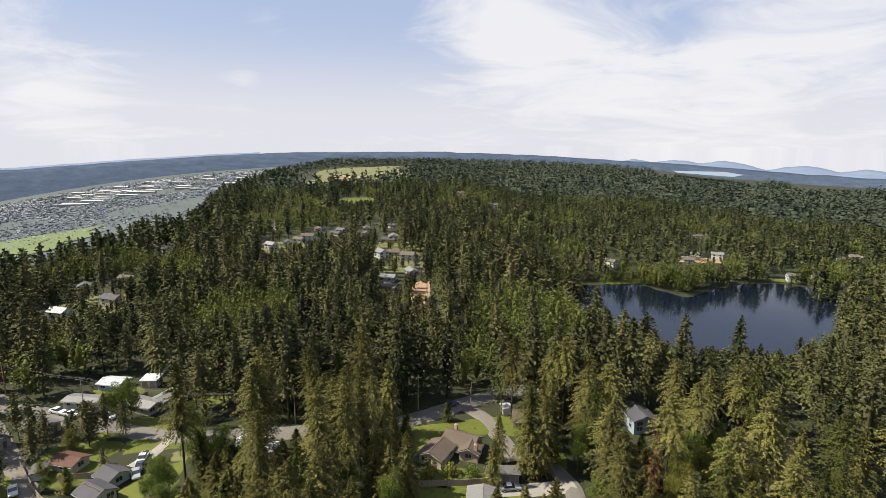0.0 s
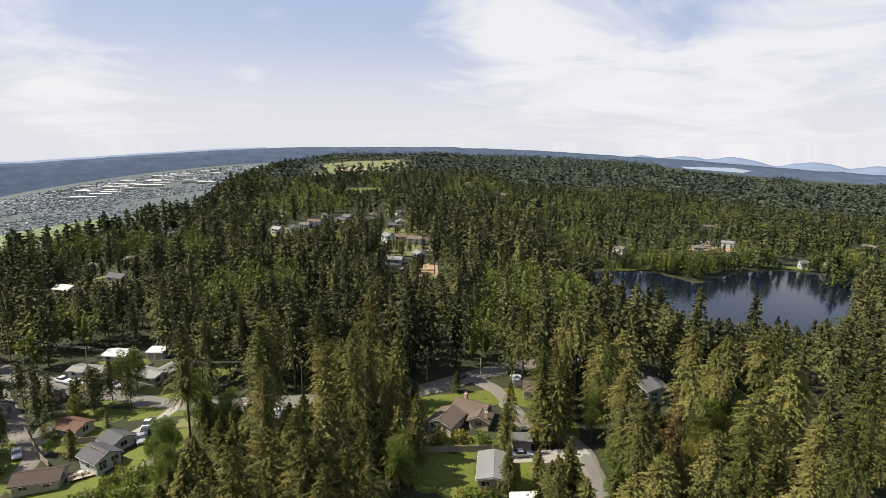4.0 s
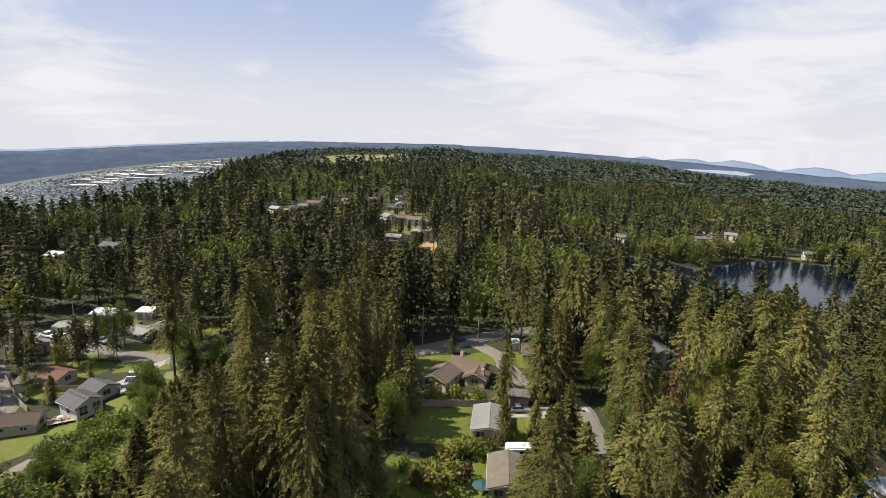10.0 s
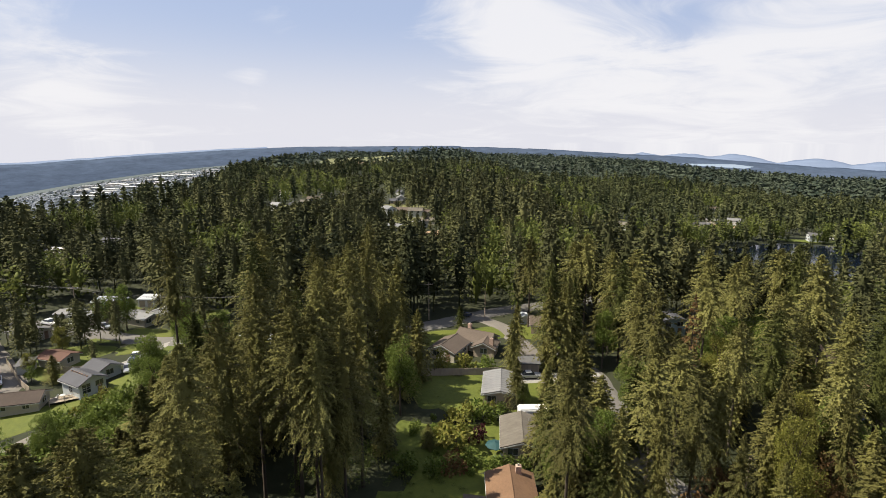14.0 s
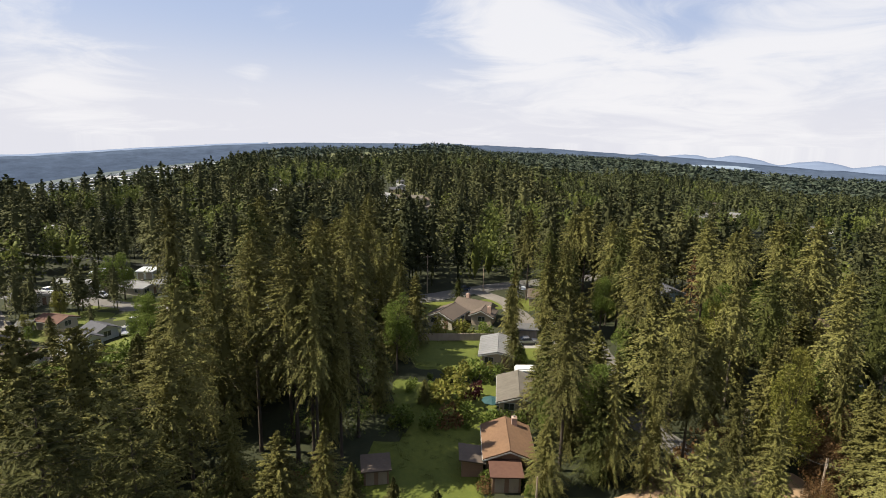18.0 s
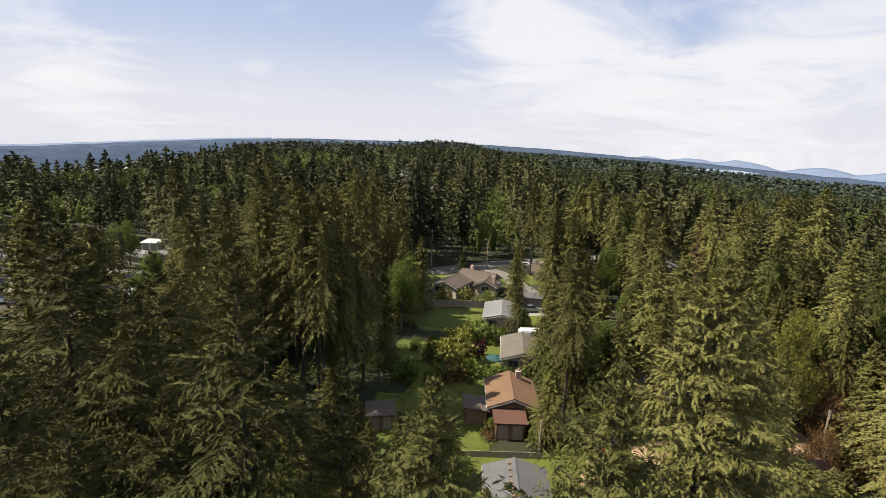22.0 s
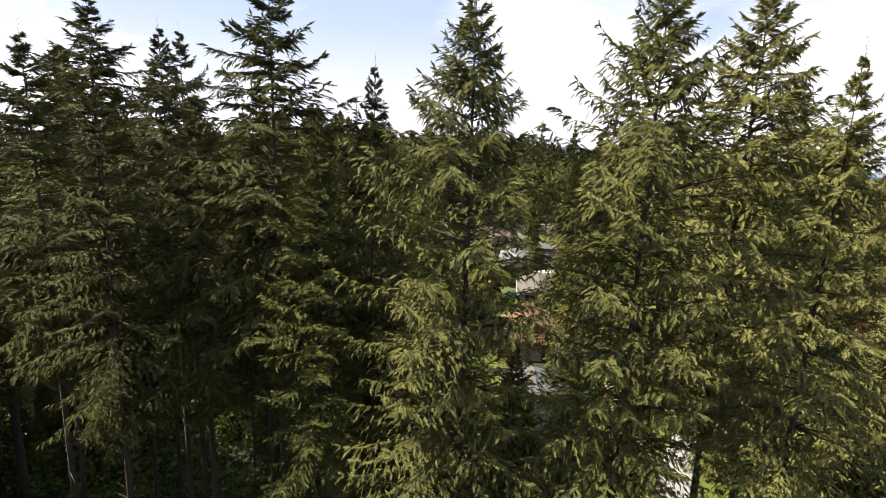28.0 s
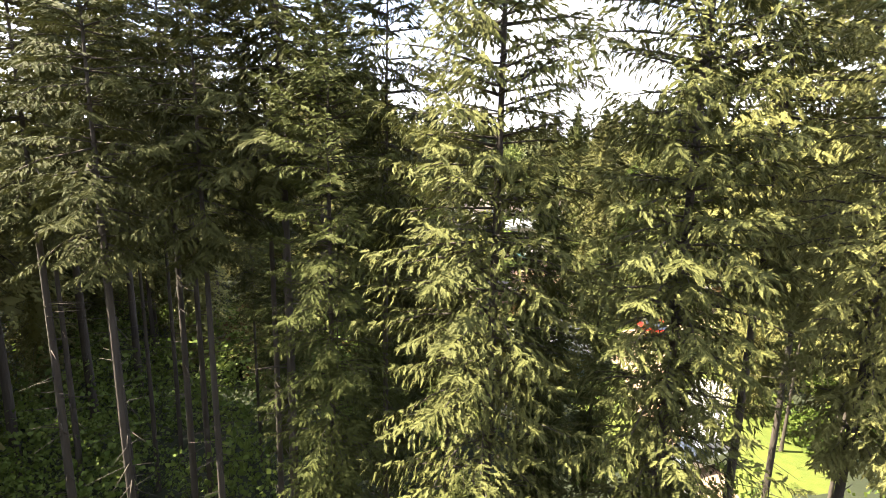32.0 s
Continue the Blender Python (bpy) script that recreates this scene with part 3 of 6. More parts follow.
LAWNS += [
    (-58, 94, 12, 12, 0, GRASS, "rough grass and brush"),
    (255, 362, 22, 5, -0.3, GRASS, "lake shore lawn"), (130, 362, 20, 7, 0, GRASS, "reedy lake shore"),
    (-30, 350, 26, 40, 0, GRASS_DRY, "clearing among houses"), (-112, 392, 16, 22, 0.4, GRASS_DRY, "clearing among houses"), (-170, 250, 22, 26, 0, GRASS_DRY, "clearing among houses"),
    (225, 435, 22, 14, 0, DIRT, "bare lot"), (-6, 262, 5, 26, 0, DIRT, "earth bank"), (-104, 715, 26, 50, 0, GRASS, "small green meadow"),
    (-195, 1480, 125, 480, 0.06, GRASS_DRY, "bare grassy hillside"), (-205, 1240, 34, 70, 0.4, DIRT, "bare earth terrace on a grassy hillside"),
]
for _i, (_x, _y, _a, _b, _r, _m, _l) in enumerate(LAWNS):
    patch("lawn" if _m is GRASS else "clearing", _x, _y, _a, _b, _r, _m, _l, _i, lift=0.1 if _y < 500 else 4.0 if _y == 1240 else 2.0, wobble=0.25 if _y < 900 else 0.4)

# ---- trees ----


def kites(P, U, V, L, W, fold=0.15):
    """Small folded four-cornered sprays: start P, unit way U, unit side V, length L, half width W."""
    N = np.cross(U, V)
    L, W = L[:, None], W[:, None]
    a = P
    b = P + U * L * 0.45 + V * W - N * W * fold
    c = P + U * L
    d = P + U * L * 0.45 - V * W - N * W * fold
    v = np.stack([a, b, c, d], 1).reshape(-1, 3)
    i = np.arange(len(P))[:, None] * 4
    f = np.concatenate([i + [[0, 1, 2]], i + [[0, 2, 3]]], 0)
    return v, f


def fronds(P, U, V, L, W, teeth=6):
    """Needle sprays: a narrow drooping blade from P with short pointed twigs along both edges, in the plane of U and V."""
    N = np.cross(U, V)
    L1, W1 = L[:, None], W[:, None]
    mid, tip = P + U * L1 * 0.5, P + U * L1 - N * L1 * 0.12
    vs = [P, mid + V * W1 * 0.55, tip, P, tip, mid - V * W1 * 0.55]
    for k in range(teeth):
        o = 0.06 + 0.8 * k / max(1, teeth - 1)
        g = 1 if k % 2 else -1
        q = P + U * L1 * o - N * L1 * 0.1 * o * o
        D = U * 0.75 + V * g * 0.66 - N * (0.22 if k % 3 else 0.05)
        reach = W1 * (1.5 - 0.95 * o)
        vs += [q - U * W1 * 0.22, q + U * W1 * 0.34, q + D * reach * 1.25]
    v = np.stack(vs, 1).reshape(-1, 3)
    return v, np.arange(len(v)).reshape(-1, 3)


def unit(a):
    return a / np.maximum(np.linalg.norm(a, axis=-1, keepdims=True), 1e-9)


def core(H, base, radius, n, rings, seed):
    """The dense dark inside of a crown: a lumpy cone of triangles. radius: of the distance below the tip."""
    rng = np.random.default_rng(seed + 900)
    v = [(0, 0, H * 0.985)]
    for k in range(1, rings + 1):
        z = H - (H - base) * (k / rings) ** 1.2
        for i in range(n):
            a = 2 * math.pi * (i + 0.5 * (k % 2)) / n
            r = radius(H - z) * rng.uniform(0.6, 1.25) * (0.3 if k == rings else 1.0)
            v.append((r * math.cos(a), r * math.sin(a), z + rng.uniform(-0.3, 0.3) * (H - base) / rings))
    f = [(0, 1 + i, 1 + (i + 1) % n) for i in range(n)]
    for k in range(rings - 1):
        for i in range(n):
            a, b = 1 + k * n + i, 1 + k * n + (i + 1) % n
            f += [(a, a + n, b + n), (a, b + n, b)]
    return np.array(v), np.array(f)


def plumes(seed, H, base, R, branches, per, size, power=0.8, ragged=0.3, tilt=0.35, inner=0.3, width=0.3):
    """A fir crown of flat boughs in uneven tiers: arrays of corners and triangles. R: the widest reach; per: sprays on a bough."""
    rng = np.random.default_rng(seed)
    u = ((np.arange(branches) + rng.uniform(-0.8, 0.8, branches)) / branches).clip(0, 1)
    # boughs gather in whorls
    whorls = max(6, branches // 9)
    u = 0.45 * u + 0.55 * (np.round(u * whorls) / whorls) + rng.normal(0, 0.006, branches)
    u = u.clip(0.003, 1) ** 1.12
    zb = H - (H - base) * u
    az = np.arange(branches) * 2.399 + rng.normal(0, 0.3, branches)
    lobe = 1 + 0.16 * np.sin(2 * az + rng.uniform(0, 6.3)) + 0.14 * np.sin(3 * az + 9 * u + rng.uniform(0, 6.3))
    L = R * np.minimum(1, 1.22 * u ** power + 0.02) * (1 - 0.5 * np.clip((u - 0.72) / 0.28, 0, 1)) * lobe * rng.uniform(1 - ragged, 1 + ragged * 0.55, branches)
    out = np.stack([np.cos(az), np.sin(az), np.zeros(branches)], -1)[:, None, :]
    side = np.stack([-np.sin(az), np.cos(az), np.zeros(branches)], -1)[:, None, :]
    up = np.array([0, 0, 1.0])
    rise = (0.75 - 0.95 * u + rng.normal(0, 0.09, branches))[:, None]
    sag = (0.25 + 0.4 * u + rng.normal(0, 0.06, branches))[:, None]
    s = rng.uniform(0.12, 1.0, (branches, per)) ** 0.75
    off = rng.normal(0, 0.45, (branches, per)).clip(-1, 1)
    Lb = L[:, None]
    lat = off * Lb * width * (1.12 - s)
    P = out * (Lb * s)[..., None] + side * lat[..., None] + up * (zb[:, None] + rise * Lb * s - sag * Lb * s * s - 0.25 * np.abs(lat) + rng.normal(0, 0.22, s.shape) * size)[..., None]
    U = unit(out + side * (off * 1.1 + rng.normal(0, 0.35, s.shape))[..., None] + up * (rise * 0.8 - sag * 1.4 * s + rng.normal(0, 0.22, s.shape))[..., None])
    N = unit(up * 0.62 + out * 0.95 + rng.normal(0, tilt, U.shape))
    V = unit(np.cross(N, U))
    ln = size * rng.uniform(0.7, 1.35, s.shape) * (0.55 + 0.45 * np.minimum(1, u * 4))[:, None]
    v, f = kites((P - U * ln[..., None] * 0.4).reshape(-1, 3), U.reshape(-1, 3), V.reshape(-1, 3), ln.reshape(-1), ln.reshape(-1) * rng.uniform(0.24, 0.4, ln.size), 0.3)
    k = np.arange(10 if per > 8 else 3)
    lead = np.stack([0 * k, 0 * k, H - k * size * 0.3], -1)
    Ul = unit(np.stack([np.cos(k * 2.4) * 0.3, np.sin(k * 2.4) * 0.3, np.ones(len(k))], -1))
    lv, lf = kites(lead, Ul, unit(np.cross(Ul, np.array([0.3, 0.8, 0.1]))), size * (0.8 + 0.05 * k), size * np.full(len(k), 0.16))
    v, f = np.concatenate([v, lv]), np.concatenate([f, lf + len(v)])
    if inner:
        cv, cf = core(H, base, lambda d: R * min(1.0, 1.22 * (d / (H - base)) ** power) * inner, 7, 7 if per > 8 else 4, seed)
        v, f = np.concatenate([v, cv]), np.concatenate([f, cf + len(v)])
    return v, f, (zb, az, L, rise[:, 0], sag[:, 0])


def bough_crown(seed, H, base, slope, rmax, gap, pairs, lush, material, hang=0.6, bare=0.25, teeth=6):
    """Crown and woody frame of a tall fir of height H: whorls of single boughs with hanging side branches. base: height of the lowest live bough;
    slope: reach gained for each metre below the tip; gap: between whorls; lush: length of a spray; bare: share of boughs that are missing."""
    rng = np.random.default_rng(seed)
    n = int((H - base) / gap) * 5
    zb = H - 0.3 - (H - base) * ((np.arange(n) // 5) * 5 / n) + rng.normal(0, gap * 0.22, n)
    keep = (rng.random(n) > bare * np.clip((H - zb) / 5, 0.2, 1)) & (zb < H - 0.15)
    zb = zb[keep]
    n = len(zb)
    az = np.arange(n) * 1.2566 + np.repeat(rng.uniform(0, 6.28, n // 5 + 1), 5)[:n] + rng.normal(0, 0.28, n)
    d = H - zb
    u = d / (H - base)
    taper = np.clip((zb - base) / (0.2 * (H - base)) + 0.4, 0.4, 1)
    L = np.minimum(slope * d * d / (d + 0.9) + 0.07, rmax) * taper * rng.uniform(0.62, 1.18, n)
    out = np.stack([np.cos(az), np.sin(az), np.zeros(n)], -1)[:, None, :]
    side = np.stack([-np.sin(az), np.cos(az), np.zeros(n)], -1)[:, None, :]
    up = np.array([0, 0, 1.0])
    rise = 0.9 - 1.0 * np.sqrt(u) + rng.normal(0, 0.12, n)
    sag = 0.14 + 0.34 * u + rng.normal(0, 0.07, n)
    s = np.linspace(0.16, 1.0, pairs)[None, :] + rng.uniform(-0.4, 0.4, (n, pairs)) / pairs
    r = L[:, None] * s
    P = out * r[..., None] + up * (zb[:, None] + rise[:, None] * r - sag[:, None] * r * s + 0.16 * r * s ** 4)[..., None]
    way = unit(out + up * (rise[:, None] - 2 * sag[:, None] * s + 0.6 * s ** 3)[..., None])
    Ps, Us, Ls = [], [], []
    droop = hang * rng.uniform(0.35, 1.1, n)[:, None]
    for sg in (-1, 1):
        bl = (L[:, None] * 0.42 * (1.15 - s) + lush * 0.5) * rng.uniform(0.7, 1.25, s.shape)
        a = rng.uniform(0.55, 1.1, s.shape)
        U = unit(way * np.cos(a)[..., None] + side * (sg * np.sin(a))[..., None] - up * (droop * rng.uniform(0.3, 0.9, s.shape))[..., None])
        for k in range(3):
            ok = bl > lush * (0.15, 1.0, 1.75)[k]
            q = P + U * (bl * (0.02, 0.42, 0.75)[k])[..., None]
            W = unit(U - up * (droop * 0.35 * k)[..., None] + rng.normal(0, 0.2, U.shape))
            Ps.append(q[ok]), Us.append(W[ok]), Ls.append((lush * rng.uniform(0.75, 1.3, s.shape))[ok])
    # along the top of the bough, and at its end
    Ps.append(P.reshape(-1, 3)), Us.append(unit(way + rng.normal(0, 0.2, way.shape)).reshape(-1, 3)), Ls.append((lush * rng.uniform(0.7, 1.2, s.shape)).reshape(-1))
    # leader
    k = np.arange(14)
    Ps.append(np.stack([0 * k, 0 * k, H + 0.35 - k * 0.1], -1))
    Us.append(unit(np.stack([np.cos(k * 2.4) * 0.45, np.sin(k * 2.4) * 0.45, np.ones(14)], -1)))
    Ls.append(0.16 + 0.014 * k)
    P, U, ln = np.concatenate(Ps), np.concatenate(Us), np.concatenate(Ls)
    ln = ln * (0.5 + 0.5 * np.clip((H - P[:, 2]) / 3, 0, 1))
    o = P * np.array([1, 1, 0])
    V = unit(np.cross(unit(0.75 * up + 0.9 * unit(o) + rng.normal(0, 0.42, P.shape)), U))
    v, f = fronds(P, U, V, ln, ln * rng.uniform(0.2, 0.3, len(ln)), teeth)
    return fast_mesh("crown", v, f, material), (zb, az, L, rise, sag)


def trunk_mesh(H, r, frame_data=None, every=3, lean=0.0, material=None, bare=0):
    """A tapered trunk with limbs where frame_data gives branches, and dead stubs below."""
    bm = bmesh.new()
    n, rings = 9, []
    hs = [0, 0.015, 0.05, 0.2, 0.4, 0.6, 0.8, 0.93, 1.0]
    rr = [1.45, 1.15, 1.0, 0.88, 0.72, 0.54, 0.3, 0.11, 0.02]
    for h, k in zip(hs, rr):
        off = lean * h * (1 - h) * 2
        rings.append([bm.verts.new((off + r * k * math.cos(t) * (1 + 0.06 * math.sin(3 * t + h * 9)), r * k * math.sin(t), h * H - 0.4 * (h == 0))) for t in [2 * math.pi * i / n for i in range(n)]])
    for a, b in zip(rings, rings[1:]):
        for i in range(n):
            bm.faces.new((a[i], a[(i + 1) % n], b[(i + 1) % n], b[i]))
    bm.faces.new(rings[-1])
    if frame_data:
        for zb, az, L, rise, sag in list(zip(*frame_data))[::every]:
            o = Vector((math.cos(az), math.sin(az), 0))
            p0 = Vector((0, 0, zb))
            p1 = o * L * 0.5 + Vector((0, 0, zb + rise * L * 0.5 - sag * L * 0.25))
            p2 = o * L * 0.75 + Vector((0, 0, zb + rise * L * 0.75 - sag * L * 0.56))
            q = 0.007 + 0.005 * L
            tube(bm, p0, p1, q * 1.5, q, 4)
            tube(bm, p1, p2, q, q * 0.35, 4)
    rnd = random.Random(int(H * 100))
    for _ in range(bare):
        z, a, l = rnd.uniform(0.12, 0.5) * H, rnd.uniform(0, 6.28), rnd.uniform(0.5, 1.6)
        o = Vector((math.cos(a), math.sin(a), -0.15))
        tube(bm, (0, 0, z), Vector((0, 0, z)) + o * l, 0.022, 0.006, 4)
    me = bpy.data.meshes.new("trunk")
    bm.to_mesh(me)
    bm.free()
    me.materials.append(material or BARK)
    for p in me.polygons:
        p.use_smooth = True
    return me


def broadleaf_mesh(seed, H, R, leaves, size, material, base=0.3, lobes=9):
    """Crown of a broad-leaved tree: leafy clumps round the ends of limbs, with gaps."""
    rng = np.random.default_rng(seed)
    cs, rs = [], []
    for k in range(lobes):
        a, h = k * 2.399 + rng.normal(0, 0.3), rng.uniform(0.0, 1.0)
        rad = R * rng.uniform(0.35, 0.72) * (1 - 0.6 * h ** 2)
        cs.append((rad * math.cos(a), rad * math.sin(a), H * (base + (0.93 - base) * h)))
        rs.append(R * rng.uniform(0.3, 0.5) * (1 - 0.35 * h))
    cs, rs = np.array(cs), np.array(rs)
    w = rng.choice(lobes, leaves, p=rs ** 2 / (rs ** 2).sum())
    d = unit(rng.normal(0, 1, (leaves, 3)))
    P = cs[w] + d * (rs[w] * rng.uniform(0.55, 1.05, leaves))[:, None] * np.array([1, 1, 1.15])
    U = unit(d + rng.normal(0, 0.7, (leaves, 3)))
    V = unit(np.cross(U, rng.normal(0, 1, (leaves, 3))))
    ln = size * rng.uniform(0.6, 1.4, leaves)
    v, f = kites(P, U, V, ln, ln * 0.42, 0.3)
    bm = bmesh.new()
    tube(bm, (0, 0, -0.3), (0.05, 0, H * base * 1.2), 0.022 * H, 0.015 * H, 8)
    tube(bm, (0.05, 0, H * base * 1.2), (0, 0.05, H * 0.8), 0.015 * H, 0.004 * H, 6)
    for c in cs:
        z0 = min(c[2] * 0.75, H * 0.6)
        tube(bm, (0.03, 0, z0), tuple(c), 0.008 * H, 0.0025 * H, 5)
    me = bpy.data.meshes.new("trunk")
    bm.to_mesh(me)
    bm.free()
    me.materials.append(BARK)
    return fast_mesh("crown", v, f, material), me


def tree_thing(name, label, category, crown, trunk, x, y, rot, sc, group, wide=1.0):
    m = Matrix.Translation((x, y, gz(x, y))) @ Matrix.Rotation(rot, 4, "Z") @ Matrix.Diagonal((sc * wide, sc * wide, sc, 1))
    ob = thing(name, label, category, m, group)
    part("trunk", trunk, None, ob)
    part("crown", crown, None, ob)
    return ob


# templates of near trees
HERO, REAR = [], []
# needle tones carry light and shade: template 1 brighter, template 2 darker
for _s, (_b, _sl, _rm, _gap, _hang, _bare, _m) in enumerate(((5.0, 0.54, 3.0, 0.33, 1.0, 0.1, NEEDLE_PALE), (15.0, 0.55, 3.1, 0.35, 0.85, 0.14, NEEDLE_LIT), (19.0, 0.56, 2.9, 0.42, 0.6, 0.24, NEEDLE_SHADED), (6.0, 0.48, 2.9, 0.33, 0.45, 0.1, NEEDLE_BLUE))):
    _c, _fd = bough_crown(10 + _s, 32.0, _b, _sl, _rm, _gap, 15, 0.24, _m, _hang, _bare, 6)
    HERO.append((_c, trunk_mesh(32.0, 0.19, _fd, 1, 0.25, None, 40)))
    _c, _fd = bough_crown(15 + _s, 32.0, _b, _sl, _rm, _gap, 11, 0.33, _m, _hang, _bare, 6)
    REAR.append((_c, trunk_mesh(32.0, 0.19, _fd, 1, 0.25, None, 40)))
# forest firs: ten shapes, each as a close one and a plainer one for further off; the last three are clothed to the ground
MID, MID_AWAY = [], []
for _s in range(11):
    _b, _R = (10, 12, 14, 9, 13, 15, 14, 16, 1.5, 2.0, 1.2)[_s], (6.6, 5.7, 5.9, 7.0, 5.4, 6.4, 5.5, 5.9, 7.4, 6.6, 7.0)[_s]
    _m = (NEEDLE, NEEDLE, NEEDLE, NEEDLE_BLUE, NEEDLE, NEEDLE, NEEDLE_LIT, NEEDLE_LIT, NEEDLE, NEEDLE_LIT, NEEDLE_BLUE)[_s]
    _p = (0.8, 0.72, 0.85, 0.78, 0.9, 0.75, 0.8, 0.75, 0.95, 0.9, 1.0)[_s]
    _v, _f, _fd = plumes(30 + _s, 30.0, _b, _R, 280 if _s < 8 else 360, 64, 0.25 if _s < 8 else 0.32, _p)
    _t = trunk_mesh(30.0, 0.3, tuple(q[::2] for q in _fd), 4, 0.2, None, 10 if _s < 8 else 0)
    MID.append((fast_mesh("crown", _v, _f, _m), _t))
    _v, _f, _fd = plumes(30 + _s, 30.0, _b, _R, 220 if _s < 8 else 280, 34, 0.4 if _s < 8 else 0.55, _p)
    MID_AWAY.append((fast_mesh("crown", _v, _f, _m), _t))
BROAD = []
for _s in range(3):
    BROAD.append(broadleaf_mesh(50 + _s, 12.0, 4.2, 8000, 0.23, LEAF, lobes=18))
RUSTY = broadleaf_mesh(66, 8.0, 3.2, 5200, 0.17, LEAF_RUST, base=0.06, lobes=26)
BROAD_Y = [broadleaf_mesh(60 + _s, 12.0, 4.0, 12000, 0.17, LEAF_YELLOW, lobes=22) for _s in range(2)]

# the firs round the place where the flight ends: foot, tip height, template, turn, spread
NEAR = [
    (-0.15, 13.8, 31.9, 0, 0.4, 1.0), (4.5, 13.3, 32.7, 0, 1.1, 0.95), (10.6, 20.2, 34.1, 1, 2.0, 1.0), (8.9, 12.6, 30.1, 1, 3.0, 0.85),
    (-7.0, 18.2, 33.6, 2, 0.9, 1.05), (-4.8, 15.9, 28.2, 3, 2.2, 0.8), (-17.6, 24.7, 33.7, 2, 4.0, 1.3), (-13.6, 25.0, 32.3, 2, 5.0, 0.9),
    (-12.7, 21.6, 31.8, 2, 0.2, 0.9), (-16.0, 18.6, 31.0, 2, 1.6, 1.0), (-3.4, 18.3, 30.2, 2, 2.7, 0.75), (13.6, 22.5, 31.0, 1, 3.6, 0.9),
    (7.6, 20.5, 26.5, 3, 5.2, 0.8), (-8.5, 21.0, 30.0, 2, 0.7, 0.9), (-9.6, 18.0, 29.0, 2, 2.4, 0.9), (-11.8, 16.2, 29.5, 2, 3.3, 0.95), (-0.8, 9.5, 15.3, 3, 1.0, 1.0), (2.0, 17.5, 20.5, 3, 4.0, 0.8), (3.3, 24.0, 16.0, 3, 0.3, 0.8),
]
for _x, _y, _tip, _k, _r, _w in NEAR:
    _sc = (_tip - gz(_x, _y)) / 32.5
    tree_thing("fir_tree", ("tall Douglas fir with drooping olive-green sprays", "tall slender fir with bare lower trunk", "tall fir toned dark for shade among close neighbours", "younger bluish-green spruce with dense crown")[_k], "tree", *(HERO if _y < 17 else REAR)[_k], _x, _y, _r, _sc, "tall firs at the landing place", _w)

_v, _f, _fd = plumes(47, 30.0, 8.0, 3.6, 120, 14, 0.5, ragged=0.5, inner=0)
tree_thing("fir_tree", "dying fir with rust-brown needles", "tree", fast_mesh("crown", _v, _f, LEAF_RUST), MID[0][1], 44.5, 92, 0.4, 0.72, "forest firs", 0.9)
# open places where no fir stands: centre and radius
OPEN = [(23, 59, 6), (22.9, 34.6, 2.5), (-20, 58, 8), (-14, 55, 4), (-8, 84, 5), (-17, 60, 7.5), (-8, 66, 7), (8.5, 49, 6.5), (45, 53, 5), (21.5, 57, 6), (-2, 62, 14), (12, 57, 10), (17, 42, 9), (15, 32, 5), (2, 82, 9), (11, 82, 7), (9, 70, 8), (3, 98, 8), (12, 97, 7), (6, 108, 6), (5, 117, 11),
        (17, 104, 5), (21, 58, 4), (27, 130, 5), (54, 124, 6), (85, 108, 3), (77, 83, 5), (30.5, 86, 4), (31.5, 92, 4), (32, 100, 4.5), (30, 108, 4), (24, 103.6, 4.5), (29, 118, 4.5), (34.3, 106, 4), (54, 121, 5), (58, 103, 6), (66, 106, 5), (-70, 86, 8), (-60, 84, 8), (-78, 88, 6), (-7, 88, 4)]
OPEN += [(-72, 105, 9), (-80, 99, 9), (-87, 117, 9), (-106, 138, 9), (-104, 152, 9), (-82, 146, 10), (-98, 160, 9), (-62, 114, 7), (-72, 126, 8), (-62, 97, 10), (-50, 124, 6), (-35, 127, 6), (-62, 126, 5), (0, 134, 5), (14, 144, 5)]
FAR_OPEN = [(-12, 300, 11), (-15, 337, 10), (-21, 268, 9), (-24, 287, 9), (-30, 345, 12), (-33, 392, 10), (-117, 380, 13), (-108, 402, 12), (-80, 455, 10), (-58, 455, 10),
            (118, 222, 16), (150, 245, 22), (185, 262, 22), (215, 290, 20), (170, 300, 40), (220, 330, 25),
            (-169, 232, 11), (-157, 250, 11), (-198, 293, 12), (-180, 305, 10), (-200, 392, 10), (212, 424, 11), (290, 565, 11), (245, 443, 11), (255, 366, 14), (389, 471, 14), (-4, 255, 8), (-104, 715, 34), (73, 634, 10), (40, 780, 10)] + [(-81, 439, 8), (-56, 430, 8), (-35, 461, 8), (-99, 415, 8), (-116, 380, 8), (78, 662, 8), (107, 693, 8), (-100, 461, 8), (-30, 396, 8), (-12, 342, 8), (140, 404, 8)]
LINES = [[p for p in v[0]] for v in ROADS.values()]


SUNNY = [(4, 56, 5), (-5, 45, 4), (-9, 36, 3), (5, 117, 10), (12, 97, 7), (-72, 105, 9), (-81, 99, 9), (-87, 117, 8), (12, 58, 8), (21, 58, 6), (10, 70, 4), (25, 104, 7), (31, 95, 6), (29, 118, 6), (-74, 136, 9), (-100, 141, 9), (-84, 147, 9), (44, 55, 9), (14, 132, 8), (-63, 112, 7), (15, 36, 8), (3, 82, 7), (54, 124, 7), (35, 108, 5), (78, 84, 7), (85, 104, 6), (-62, 88, 10), (-56, 100, 8), (-7, 89, 5), (-10, 79, 4), (-70, 88, 8)]
SUN_H = (math.sin(SUN_AZ), math.cos(SUN_AZ))


